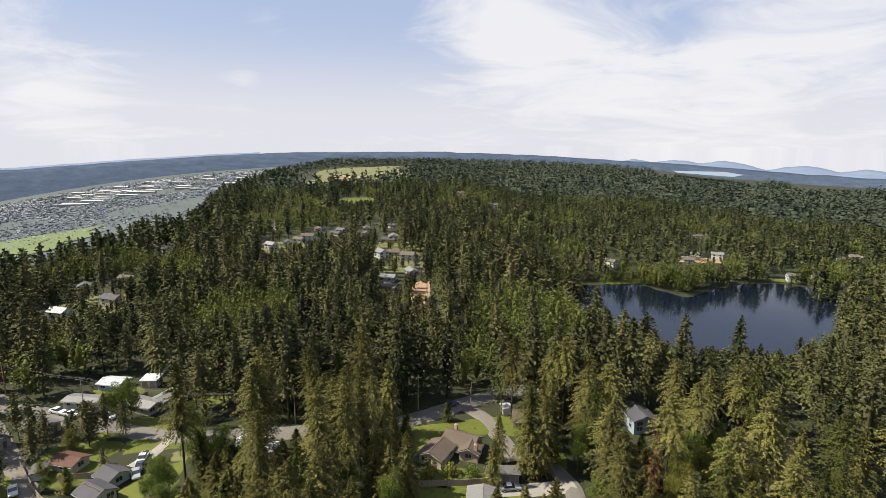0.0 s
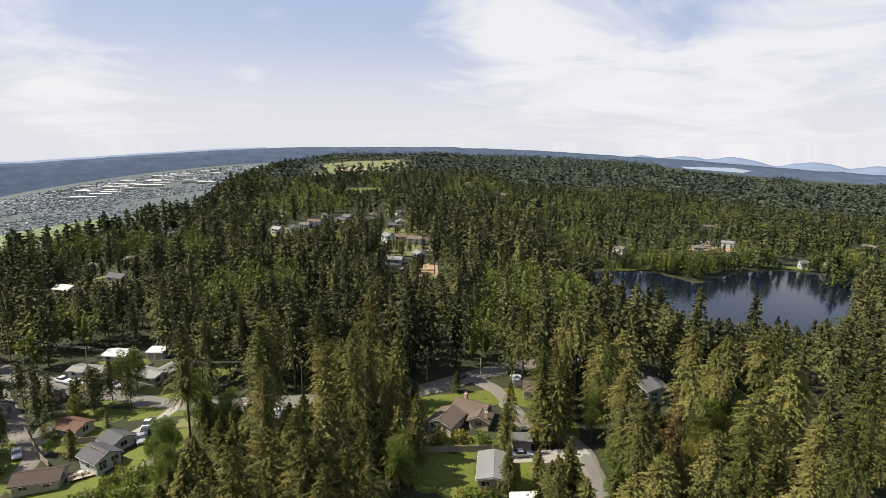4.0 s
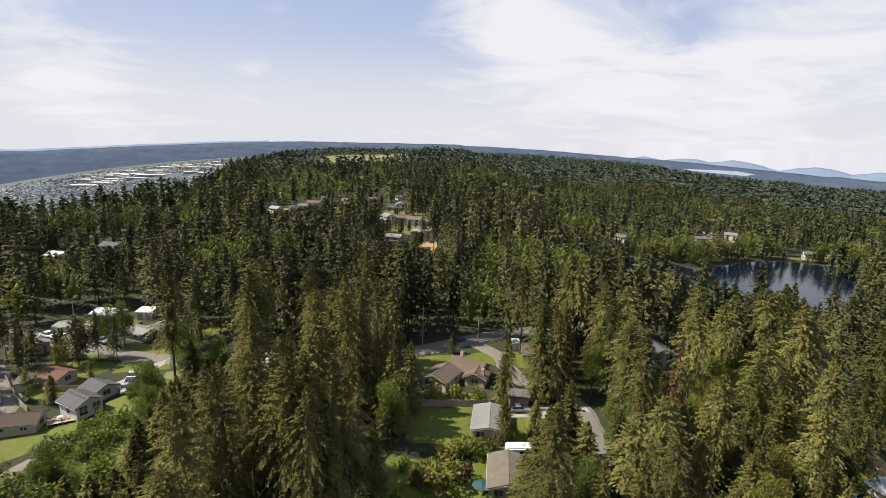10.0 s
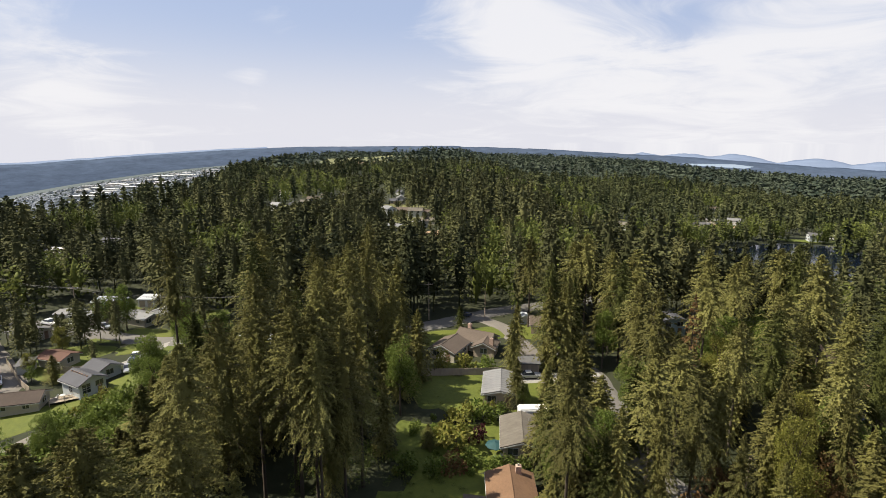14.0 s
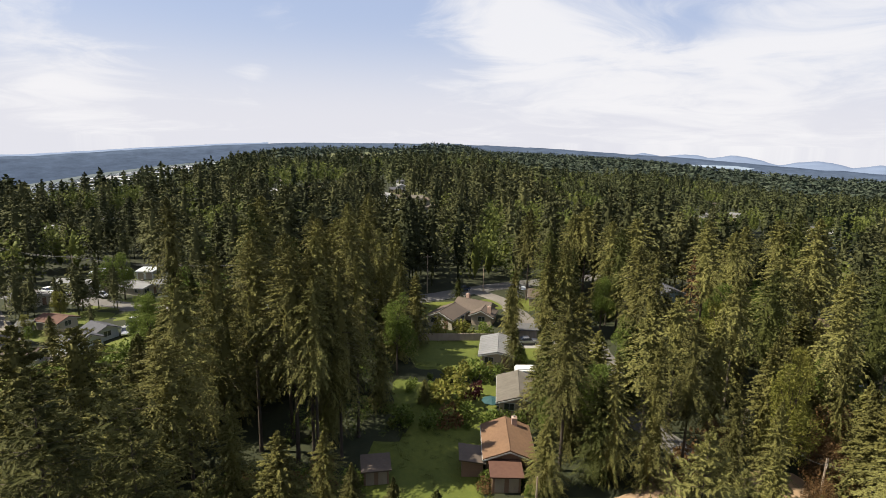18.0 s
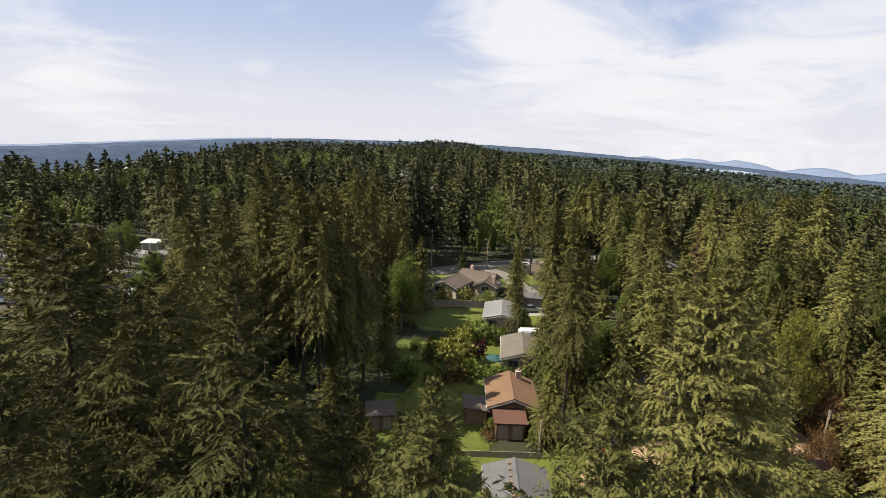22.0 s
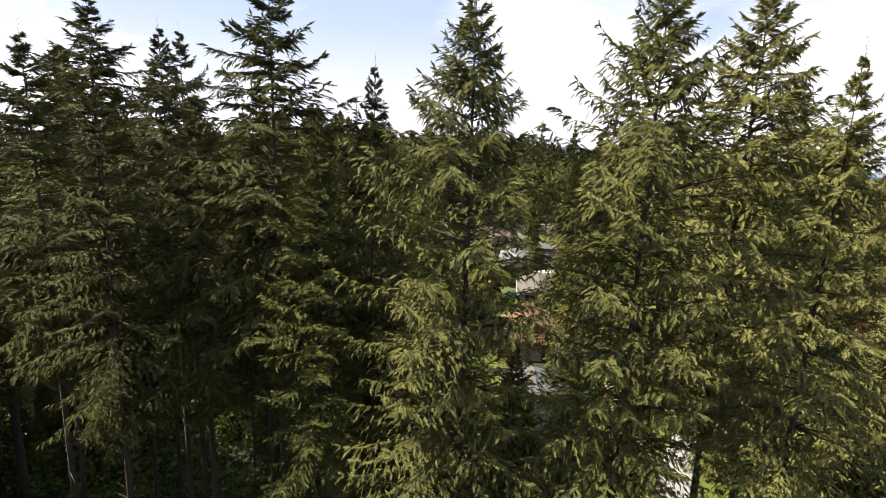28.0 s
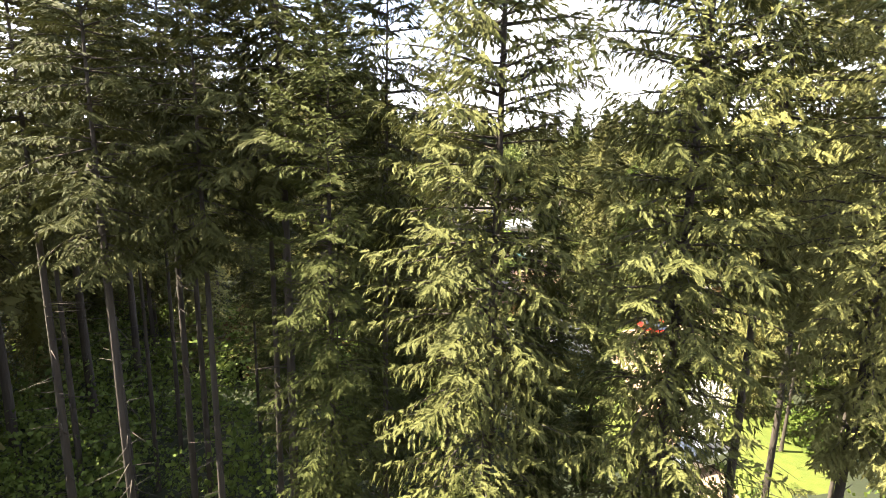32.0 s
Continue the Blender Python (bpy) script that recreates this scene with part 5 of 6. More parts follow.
def house(label, x, y, rot, w, d, eave, ridge, roof, wall, over=0.5, chimney=None, vents=0, storeys=1, detail=2, z=None, name="house", porch=None, ribs=False, skylights=0, door=True):
    """A gabled house, ridge along its own y axis. detail 0: far, 1: middle, 2: near."""
    z = gz(x, y) if z is None else z
    ob = thing(name, label, name.replace("_", " "), pose(x, y, z, 0, 0, rot))
    part("wall", prism(bmesh.new(), w, d, eave, ridge - 0.05), wall, ob)
    sl = [part("roof_slope", slope_bm(s, w, d, eave, ridge, over), roof, ob) for s in (-1, 1)]
    k = (ridge - eave) / (w / 2)
    if detail:
        part("ridge_cap", tube_bm((0, -d / 2 - over, ridge + 0.22), (0, d / 2 + over, ridge + 0.22), 0.09, n=6), roof, ob)
        for s in (-1, 1):
            part("gutter", box_bm(s * (w / 2 + over) - 0.06, s * (w / 2 + over) + 0.06, -d / 2 - over, d / 2 + over, eave - k * over - 0.06, eave - k * over + 0.07), TRIM, ob)
            for t in (-1, 1):
                bm = bmesh.new()
                e = t * (d / 2 + over)
                for yy in (e - 0.03, e + 0.03):
                    for xx, zz in ((0, ridge + 0.03), (w / 2 + over, eave - k * over + 0.03), (w / 2 + over, eave - k * over - 0.15), (0, ridge - 0.16)):
                        bm.verts.new((s * xx, yy, zz))
                bm.verts.ensure_lookup_table()
                for q in ((0, 1, 2, 3), (4, 7, 6, 5), (0, 4, 5, 1), (1, 5, 6, 2), (2, 6, 7, 3), (3, 7, 4, 0)):
                    bm.faces.new([bm.verts[i] for i in q])
                bmesh.ops.recalc_face_normals(bm, faces=bm.faces[:])
                part("bargeboard", bm, TRIM, ob)
    nwin = max(1, int(d / 3.4))
    rise = min(2.6, eave - 2.3)
    for f in range(storeys):
        for s in (-1, 1):
            for i in range(nwin):
                yy = (i + 0.5) / nwin * d - d / 2
                window_part(ob, s * w / 2, yy, 1.0 + rise * f, 1.5 if i % 2 else 1.1, 1.1, "x", s)
            for u in ((-w * 0.25, w * 0.25) if w > 5 else (0,)):
                if not (door and f == 0 and s < 0 and u > 0):
                    window_part(ob, s * d / 2, u, 1.0 + rise * f, 1.5, 1.1, "y", s)
    if door and w > 5:
        dr = part("door", box_bm(w * 0.25 - 0.46, w * 0.25 + 0.46, -d / 2 - 0.05, -d / 2 + 0.02, 0.0, 2.05), WALL_BROWN, ob)
        part("door_handle", box_bm(w * 0.25 + 0.3, w * 0.25 + 0.36, -d / 2 - 0.1, -d / 2 - 0.05, 0.98, 1.1), STEEL, dr)
    if chimney:
        cx, cy = chimney
        zc = ridge - abs(cx) * k
        ch = part("chimney", box_bm(cx - 0.4, cx + 0.4, cy - 0.4, cy + 0.4, zc - 0.5, ridge + 0.9, bevel=0.02), BRICK, ob)
        part("flue", tube_bm((cx, cy, ridge + 0.85), (cx, cy, ridge + 1.2), 0.14, n=8), CONCRETE, ch)
    for i in range(vents):
        yy = (i + 0.5) / vents * d - d / 2
        zz = ridge - 0.6 * k + 0.2
        part("roof_vent", box_bm(-0.78, -0.42, yy - 0.18, yy + 0.18, zz - 0.15, zz + 0.18, bevel=0.03), WALL_BROWN, ob, "small dark roof vent")
    for i in range(skylights):
        yy = (i + 0.7) / (skylights + 0.5) * d - d / 2
        part("vent_pipe", tube_bm((w * 0.2, yy, ridge - w * 0.2 * k), (w * 0.2, yy, ridge - w * 0.2 * k + 0.6), 0.07, n=7), STEEL, ob)
    if ribs:
        n = int(d / 0.75)
        for s in (-1, 1):
            for i in range(n + 1):
                yy = (i / n - 0.5) * (d + 2 * over - 0.1)
                part("standing_seam", tube_bm((0, yy, ridge + 0.25), (s * (w / 2 + over), yy, eave - k * over + 0.25), 0.03, n=4), roof, ob)
    return ob


def lean_to(label, x, y, rot, w, d, h0, h1, roof, wall, z=None, name="shed"):
    """A low building with a single flat slope, higher at the back."""
    z = gz(x, y) if z is None else z
    ob = thing(name, label, name, pose(x, y, z, 0, 0, rot))
    bm = bmesh.new()
    vs = [bm.verts.new((sx * w / 2, sy * d / 2, zz)) for sy, hh in ((-1, h0), (1, h1)) for sx in (-1, 1) for zz in (-0.5, hh)]
    for q in ((0, 1, 3, 2), (4, 6, 7, 5), (0, 4, 5, 1), (2, 3, 7, 6), (1, 5, 7, 3), (0, 2, 6, 4)):
        bm.faces.new([vs[i] for i in q])
    bmesh.ops.recalc_face_normals(bm, faces=bm.faces[:])
    part("wall", bm, wall, ob)
    bm = bmesh.new()
    o = 0.35
    vs = [bm.verts.new((sx * (w / 2 + o), sy * (d / 2 + o), hh + t)) for sy, hh in ((-1, h0 - 0.02), (1, h1 + 0.02)) for sx in (-1, 1) for t in (0.03, 0.2)]
    for q in ((0, 1, 3, 2), (4, 6, 7, 5), (0, 4, 5, 1), (2, 3, 7, 6), (1, 5, 7, 3), (0, 2, 6, 4)):
        bm.faces.new([vs[i] for i in q])
    bmesh.ops.recalc_face_normals(bm, faces=bm.faces[:])
    part("roof", bm, roof, ob)
    for u in (-0.25, 0.25):
        if w > 3:
            part("door", box_bm(u * w - w * 0.17, u * w + w * 0.17, -d / 2 - 0.06, -d / 2 + 0.02, 0.05, min(2.1, h0 - 0.2)), WOOD_OLD, ob)
    window_part(ob, w / 2, 0, 1.0, 0.9, 0.7, "x", 1)
    return ob


# the near row of houses
house("grey shingled gable house with small roof vents, beside a lawn", 8.5, 49.4, -3, 6.08, 6.46, 2.5, 3.51, ROOF_GREY, WALL_BLUE, over=0.45, vents=6)
house("cedar-brown gable house under fir shade", 10.2, 69.0, -2, 6.08, 7.79, 2.44, 3.61, ROOF_ORANGE, WALL_BROWN, chimney=(1.2, 3.0))
lean_to("rust-brown lean-to porch in front of a house", 9.4, 63.4, 0, 3.6, 2.6, 2.2, 2.6, ROOF_RUST, WALL_BROWN, name="porch")
lean_to("low brown side shed beside a house", 5.2, 66.6, 90, 3.4, 2.8, 2.0, 2.4, ROOF_BROWN, WALL_BROWN)
house("streaked grey-brown gable house beside a white trailer", 13.5, 82.0, -6, 6.08, 8.74, 2.38, 3.32, ROOF_STREAK, WALL_TAN, skylights=3)
house("house with weathered pale metal roof", 11.6, 96.6, -7, 6.08, 8.93, 2.44, 3.14, ROOF_METAL, WALL_TAN, ribs=True, over=0.4)
house("brown-roofed ranch house wing with cream walls", 2.2, 115.4, -28, 5.89, 6.84, 2.44, 3.69, ROOF_BROWN, WALL_CREAM)
house("brown-roofed ranch house with chimney", 8.6, 120.2, 60, 5.7, 7.98, 2.56, 3.96, ROOF_BROWN, WALL_CREAM, chimney=(1.6, 2.6))
house("front gable of a ranch house", 10.4, 116.2, -18, 4.56, 4.37, 2.44, 3.53, ROOF_BROWN, WALL_TAN, chimney=(1.6, -1.4))
lean_to("small dark-roofed double garden shed", 18.6, 107.0, 0, 3.9, 2.6, 2.2, 2.5, ROOF_GREY, WALL_TAN)
house("tan house with grey roof beside a street", 27.5, 131.5, 80, 6.65, 8.55, 2.44, 3.53, ROOF_BROWN, WALL_TAN)
lean_to("small white garden shed", 21.8, 137.5, 10, 2.2, 2.0, 2.0, 2.3, ROOF_WHITE, WALL_WHITE)
house("grey-blue two-storey house with white front", 55.5, 128.0, 6, 6.08, 8.07, 3.76, 4.85, ROOF_SLATE, WALL_BLUE, storeys=2)
house("low house glimpsed through firs", 79.0, 121.0, 30, 6.65, 8.55, 2.44, 3.53, ROOF_GREY, WALL_WHITE, detail=1)
lean_to("pale garden shed with a blue pool beside it", 77.2, 82.5, 15, 5.0, 3.2, 2.2, 2.5, ROOF_WHITE, WALL_WHITE)
lean_to("small brown-roofed shed at the edge of a shaded lawn", -7.4, 64.4, 10, 3.2, 2.6, 2.0, 2.4, ROOF_BROWN, WALL_BROWN)
lean_to("small shed with a rust-red roof among brown brush", 42.9, 53.7, 20, 4.2, 3.4, 2.3, 2.8, ROOF_RUST, WALL_BROWN)
# the row on the west side
house("two-storey pale house with dark slate roof and deck", -72.6, 104.6, 62, 5.1, 6.3, 3.04, 4.29, ROOF_SLATE, WALL_TEAL, storeys=2, vents=7)
house("slate-roofed garage beside a pale house", -73.4, 111.8, 62, 4.75, 5.32, 2.26, 3.27, ROOF_SLATE, WALL_TEAL)
house("long cream house with brown roof on a grassy slope", -81.4, 98.8, 105, 4.94, 8.17, 2.2, 3.29, ROOF_UMBER, WALL_CREAM)
house("low house with rust-red roof", -86.8, 117.4, 75, 4.7, 6.4, 2.2, 2.98, ROOF_RUST, WALL_CREAM)
lean_to("grey garden shed beside a red roof", -91.5, 113.8, 20, 2.6, 3.4, 2.0, 2.4, ROOF_GREY, WALL_WHITE)
house("grey-roofed house beside the road", -106.0, 133.6, 70, 5.89, 8.17, 2.32, 3.26, ROOF_GREY, WALL_CREAM)
house("grey-roofed house behind firs", -113, 125.5, 70, 5.7, 7.6, 2.32, 3.26, ROOF_SLATE, WALL_TEAL)
house("long low house with pale roof across the road", -103.2, 148.4, 82, 4.56, 10.45, 2.26, 2.73, ROOF_METAL, WALL_WHITE)
house("white L-shaped house front with pale roof", -84.6, 146.2, 68, 5.13, 9.97, 2.32, 2.94, ROOF_METAL, WALL_CREAM)
house("rear wing of a white house with pale roof", -79.6, 150.6, -20, 4.94, 7.6, 2.32, 2.94, ROOF_METAL, WALL_CREAM)
house("house with bright bluish-white roof", -101.6, 160.6, 80, 5.7, 7.22, 2.26, 2.96, ROOF_WHITE, WALL_BLUE)
lean_to("white carport behind a house", -90.6, 162.4, 0, 5.0, 4.0, 2.4, 2.8, ROOF_WHITE, WALL_WHITE)
house("pale mobile home behind trees", -41.5, 117.8, 70, 4.75, 10.45, 2.38, 3.0, ROOF_WHITE, WALL_WHITE, detail=1)

# houses further off, in clearings of the forest: x, y, turn, width, depth, roof, wall
rnd_h = random.Random(3)
FAR_HOUSES = [(-12, 302, 20), (-7, 312, 70), (-16, 337, 80), (-21, 267, 60), (-25, 287, 75), (-34, 345, 30), (-26, 352, 80), (-33, 393, 75), (-118, 381, 60), (-110, 396, 20), (-105, 410, 70),
              (-80, 456, 60), (-58, 455, 10), (-169, 233, 75), (-156, 251, 70), (-198, 294, 30), (-180, 306, 80), (-200, 392, 40), (212, 425, 70), (206, 436, 20), (290, 566, 80)]
FAR_HOUSES += [(-81, 439, 52), (-56, 430, 38), (-35, 461, 36), (-99, 415, 82), (-116, 380, 18), (78, 662, 38), (107, 693, 2), (-100, 461, 31), (-30, 396, 6), (-12, 342, 78), (140, 404, 34), (246, 444, 60), (258, 362, 75), (276, 372, 30), (389, 472, 70), (402, 482, 20), (375, 466, 80), (73, 635, 80), (40, 782, 70), (140, 371, 80), (-214, 402, 10), (232, 452, 40), (130, 640, 70), (-140, 470, 50)]
for _i, (_x, _y, _r) in enumerate(FAR_HOUSES):
    _rf = (ROOF_GREY, ROOF_METAL, ROOF_BROWN, ROOF_SLATE, ROOF_STREAK)[rnd_h.randrange(5)]
    _wl = (WALL_CREAM, WALL_WHITE, WALL_WHITE, WALL_TAN, WALL_TEAL)[rnd_h.randrange(5)]
    _two = rnd_h.random() < 0.35
    house({True: "distant two-storey house in a forest clearing", False: "distant low house in a forest clearing"}[_two], _x, _y, _r, rnd_h.uniform(5.6, 6.8), rnd_h.uniform(7.2, 10), 4.2 if _two else 2.4, 5.7 if _two else 3.7, _rf, _wl, storeys=2 if _two else 1, detail=0, door=False)

# ---- vehicles ----


def car(label, x, y, rot, paint, kind="sedan", z=None, name="car", scale=1.0):
    """A parked car, nose along its own -y."""
    z = (gz(x, y) + 0.2) if z is None else z
    ob = thing(name, label, name.replace("_", " "), pose(x, y, z, 0, 0, rot) @ Matrix.Scale(scale, 4))
    L, W = 4.6, 1.78
    if kind == "pickup":
        L, W = 5.2, 1.9
        prof = [(-2.6, 0.45), (-2.6, 0.85), (-2.45, 1.0), (-1.35, 1.08), (2.6, 1.08), (2.6, 0.45)]
        cab = [(-1.35, 1.06), (-0.75, 1.72), (0.45, 1.74), (0.7, 1.06)]
    else:
        prof = [(-2.3, 0.4), (-2.3, 0.68), (-2.1, 0.8), (-1.0, 0.92), (1.55, 0.95), (2.25, 0.88), (2.3, 0.4)]
        cab = [(-1.0, 0.9), (-0.3, 1.42), (0.95, 1.44), (1.7, 0.93)]

    def loft(pts, half, inset):
        bm = bmesh.new()
        a = [bm.verts.new((-half + (inset if zz > 1.15 else 0), yy, zz)) for yy, zz in pts]
        b = [bm.verts.new((half - (inset if zz > 1.15 else 0), yy, zz)) for yy, zz in pts]
        bm.faces.new(a)
        bm.faces.new(b[::-1])
        for i in range(len(pts)):
            j = (i + 1) % len(pts)
            bm.faces.new((a[i], b[i], b[j], a[j])[::-1])
        bmesh.ops.recalc_face_normals(bm, faces=bm.faces[:])
        bmesh.ops.bevel(bm, geom=bm.edges[:], offset=0.05, segments=2, affect="EDGES")
        return bm
    part("body", loft(prof, W / 2, 0), paint, ob)
    cabin = part("cabin", loft(cab, W / 2 - 0.08, 0.14), PANE, ob, "dark glazed cabin")
    t0, t1 = cab[1], cab[2]
    part("roof", box_bm(-W / 2 + 0.2, W / 2 - 0.2, t0[0] + 0.03, t1[0] - 0.03, t0[1] - 0.02, t0[1] + 0.06, bevel=0.02), paint, cabin)
    if kind == "pickup":
        part("load_bed", box_bm(-W / 2 + 0.12, W / 2 - 0.12, 0.85, 2.5, 1.06, 1.1), RUBBER, ob, "dark load bed")
    for s in (-1, 1):
        for yy in (-L / 2 + 0.85, L / 2 - 0.9):
            wh = part("tyre", tube_bm((s * (W / 2 - 0.2), yy, 0.33), (s * (W / 2 + 0.01), yy, 0.33), 0.33, n=14), RUBBER, ob)
            part("rim", tube_bm((s * (W / 2), yy, 0.33), (s * (W / 2 + 0.025), yy, 0.33), 0.19, n=10), STEEL, wh)
        part("headlight", box_bm(s * W * 0.36 - 0.16, s * W * 0.36 + 0.16, -L / 2 - 0.03, -L / 2 + 0.08, 0.62, 0.76, bevel=0.02), TRIM, ob)
        part("tail_light", box_bm(s * W * 0.4 - 0.1, s * W * 0.4 + 0.1, L / 2 - 0.08, L / 2 + 0.03, 0.66, 0.84, bevel=0.02), RED_PAINT, ob)
    part("bumper", box_bm(-W / 2 + 0.05, W / 2 - 0.05, -L / 2 - 0.09, -L / 2 + 0.03, 0.38, 0.55, bevel=0.03), STEEL, ob)
    return ob


def trailer(label, x, y, rot):
    """A white travel trailer on two wheels."""
    ob = thing("travel_trailer", label, "trailer", pose(x, y, gz(x, y) + 0.15, 0, 0, rot))
    part("body", box_bm(-1.15, 1.15, -3.2, 3.2, 0.5, 2.5, bevel=0.22), WHITE_PAINT, ob)
    part("stripe", box_bm(-1.165, 1.165, -2.9, 2.9, 1.05, 1.25), WALL_BLUE, ob, "grey-blue stripe")
    for yy in (-1.6, 0.4, 2.0):
        part("window", box_bm(-1.17, 1.17, yy - 0.45, yy + 0.45, 1.45, 2.0), PANE, ob)
    part("roof_hatch", box_bm(-0.3, 0.3, -0.3, 0.3, 2.48, 2.62, bevel=0.03), TRIM, ob)
    part("tow_bar", tube_bm((0, -3.2, 0.55), (0, -4.3, 0.5), 0.05, n=6), STEEL, ob)
    for s in (-1, 1):
        part("tyre", tube_bm((s * 0.85, 0.5, 0.32), (s * 1.12, 0.5, 0.32), 0.33, n=12), RUBBER, ob)
    part("jockey_leg", tube_bm((0, -4.1, -0.05), (0, -4.1, 0.55), 0.05, n=6), STEEL, ob)
    return ob


car("bright red pickup truck parked on a dirt drive", 21.6, 57.4, 8, RED_PAINT, "pickup", name="pickup_truck")
car("silver sedan parked on a concrete drive", 18.3, 103.4, 95, SILVER_PAINT)
car("grey pickup parked on a sunlit drive", 15.4, 32.8, -65, SILVER_PAINT, "pickup", name="pickup_truck")
trailer("white travel trailer parked behind a house", 17.0, 88.6, 92)
car("white van-sized car beside the road", -108, 143.6, 70, WHITE_PAINT, scale=1.15)
car("white pickup beside the road", -103, 141.8, 70, WHITE_PAINT, "pickup", name="pickup_truck")
car("silver car beside a slate-roofed garage", -68.8, 113.4, 30, SILVER_PAINT)
car("dark car beside a slate-roofed garage", -69.6, 116.4, 20, DARK_PAINT)
car("white pickup in a drive", -70.6, 119.8, 10, WHITE_PAINT, "pickup", name="pickup_truck")
car("silver car parked before a white house", -91.5, 141.0, 60, SILVER_PAINT)
car("white car on a gravel lane", -93.5, 108.0, 40, WHITE_PAINT)
car("dark car on the main road", 6.5, 141.0, -52, DARK_PAINT)
car("white car in a drive under firs", 31.6, 128.6, 90, WHITE_PAINT)
car("white car behind firs", -42.5, 124.2, 80, WHITE_PAINT)
car("dark car in a shaded yard", 73, 90, 60, DARK_PAINT)

# ---- poles and lines ----


def utility_pole(label, x, y, h, rot, transformer=False, arm=True):
    ob = thing("utility_pole", label, "pole", pose(x, y, gz(x, y), 0, 0, rot), "poles along the road")
    part("post", tube_bm((0, 0, -0.4), (0, 0, h), 0.16, 0.1, 9), POLE_WOOD, ob)
    if arm:
        bm = box_bm(-1.2, 1.2, -0.17, -0.07, h - 0.7, h - 0.58)
        part("crossarm", bm, POLE_WOOD, ob)
        for u in (-1.1, -0.4, 0.4, 1.1):
            part("insulator", tube_bm((u, -0.12, h - 0.58), (u, -0.12, h - 0.4), 0.05, 0.035, 7), STEEL, ob)
    if transformer:
        part("transformer", tube_bm((0.38, 0, h - 2.3), (0.38, 0, h - 1.3), 0.24, n=12), STEEL, ob, "grey transformer can")
    return ob


def cable(p, q, sag, r=0.022):
    """A sagging cable between two points, as one tube."""
    p, q = Vector(p), Vector(q)
    bm = bmesh.new()
    n = 14
    pts = [p.lerp(q, i / n) - Vector((0, 0, sag * 4 * (i / n) * (1 - i / n))) for i in range(n + 1)]
    rings = []
    side = (q - p).cross(Vector((0, 0, 1))).normalized()
    for c in pts:
        rings.append([bm.verts.new(c + side * r * math.cos(a) + Vector((0, 0, r * math.sin(a)))) for a in (0, 2.09, 4.19)])
    for a, b in zip(rings, rings[1:]):
        for i in range(3):
            bm.faces.new((a[i], a[(i + 1) % 3], b[(i + 1) % 3], b[i]))
    me = bpy.data.meshes.new("cable")
    bm.to_mesh(me)
    bm.free()
    me.materials.append(WIRE)
    return tagged(new("power_cable", me), "thin black overhead power cable", "cable", "overhead cables")


POLES = [(-132, 155, 11), (-101, 144.5, 11), (-66, 134, 11), (-36, 132, 11), (-3, 139.5, 10.5), (42.8, 69.4, 7.8), (47.5, 60, 7)]
for _i, (_x, _y, _h) in enumerate(POLES):
    utility_pole("wooden utility pole carrying cables", _x, _y, _h, 20 if _i < 5 else 50, _i in (2, 5))
for _g in ((0, 1, 2, 3, 4), (5, 6)):
    for _a, _b in zip(_g, _g[1:]):
        (_x0, _y0, _h0), (_x1, _y1, _h1) = POLES[_a], POLES[_b]
        for _o in (-1.1, 0.4, 1.1):
            _c = radians(20 if _a < 5 else 50)
            _dx, _dy = _o * math.cos(_c), _o * math.sin(_c)
            cable((_x0 + _dx, _y0 + _dy, gz(_x0, _y0) + _h0 - 0.4), (_x1 + _dx, _y1 + _dy, gz(_x1, _y1) + _h1 - 0.4), 0.9)
for _o in (-0.5, 0.5):
    cable((47.5 + _o, 60, gz(47.5, 60) + 6.6), (74 + _o, 30, gz(74, 30) + 8), 1.1)
utility_pole("slim wooden pole with service drop", 12.2, 141.5, 7.5, 0, arm=False)
utility_pole("slim pale pole on the lawn", 12.5, 58.6, 5.0, 0, arm=False)


def board_fence(label, pts, h=1.5):
    """A board fence: posts and boards, following the land."""
    ob = thing("board_fence", label, "fence", pose(0, 0, 0))
    line = smooth_line(pts, 2.4)
    for a, b in zip(line, line[1:]):
        za, zb = gz(a.x, a.y), gz(b.x, b.y)
        part("post", box_bm(a.x - 0.06, a.x + 0.06, a.y - 0.06, a.y + 0.06, za - 0.3, za + h + 0.08), WOOD_OLD, ob)
        d = (b - a).normalized()
        s = Vector((d.y, -d.x, 0)) * 0.03
        bm = bmesh.new()
        vs = [bm.verts.new(v) for v in (a - s + Vector((0, 0, za + .08)), b - s + Vector((0, 0, zb + .08)), b - s + Vector((0, 0, zb + h)), a - s + Vector((0, 0, za + h)),
                                        a + s + Vector((0, 0, za + .08)), b + s + Vector((0, 0, zb + .08)), b + s + Vector((0, 0, zb + h)), a + s + Vector((0, 0, za + h)))]
        for q in ((0, 1, 2, 3), (4, 7, 6, 5), (0, 4, 5, 1), (1, 5, 6, 2), (2, 6, 7, 3), (3, 7, 4, 0)):
            bm.faces.new([vs[i] for i in q])
        bmesh.ops.recalc_face_normals(bm, faces=bm.faces[:])
        part("panel", bm, WOOD_OLD, ob)
    return ob


board_fence("weathered board fence behind a ranch house", [(-5, 104.5), (3, 104.8), (11, 105.2), (15, 106)], 1.6)
board_fence("weathered board fence along a gravel lane", [(-99, 117.5), (-93, 112), (-87.5, 107), (-84, 104.6)], 1.5)
board_fence("board fence between two gardens", [(-86, 112.5), (-80, 113), (-78, 113.4)], 1.6)
board_fence("long board fence below the road", [(-98, 142), (-90, 148), (-88, 155)], 1.6)
board_fence("low fence across a lawn", [(-6, 57.6), (2, 58.2), (8, 58.4), (13, 58.4)], 0.9)

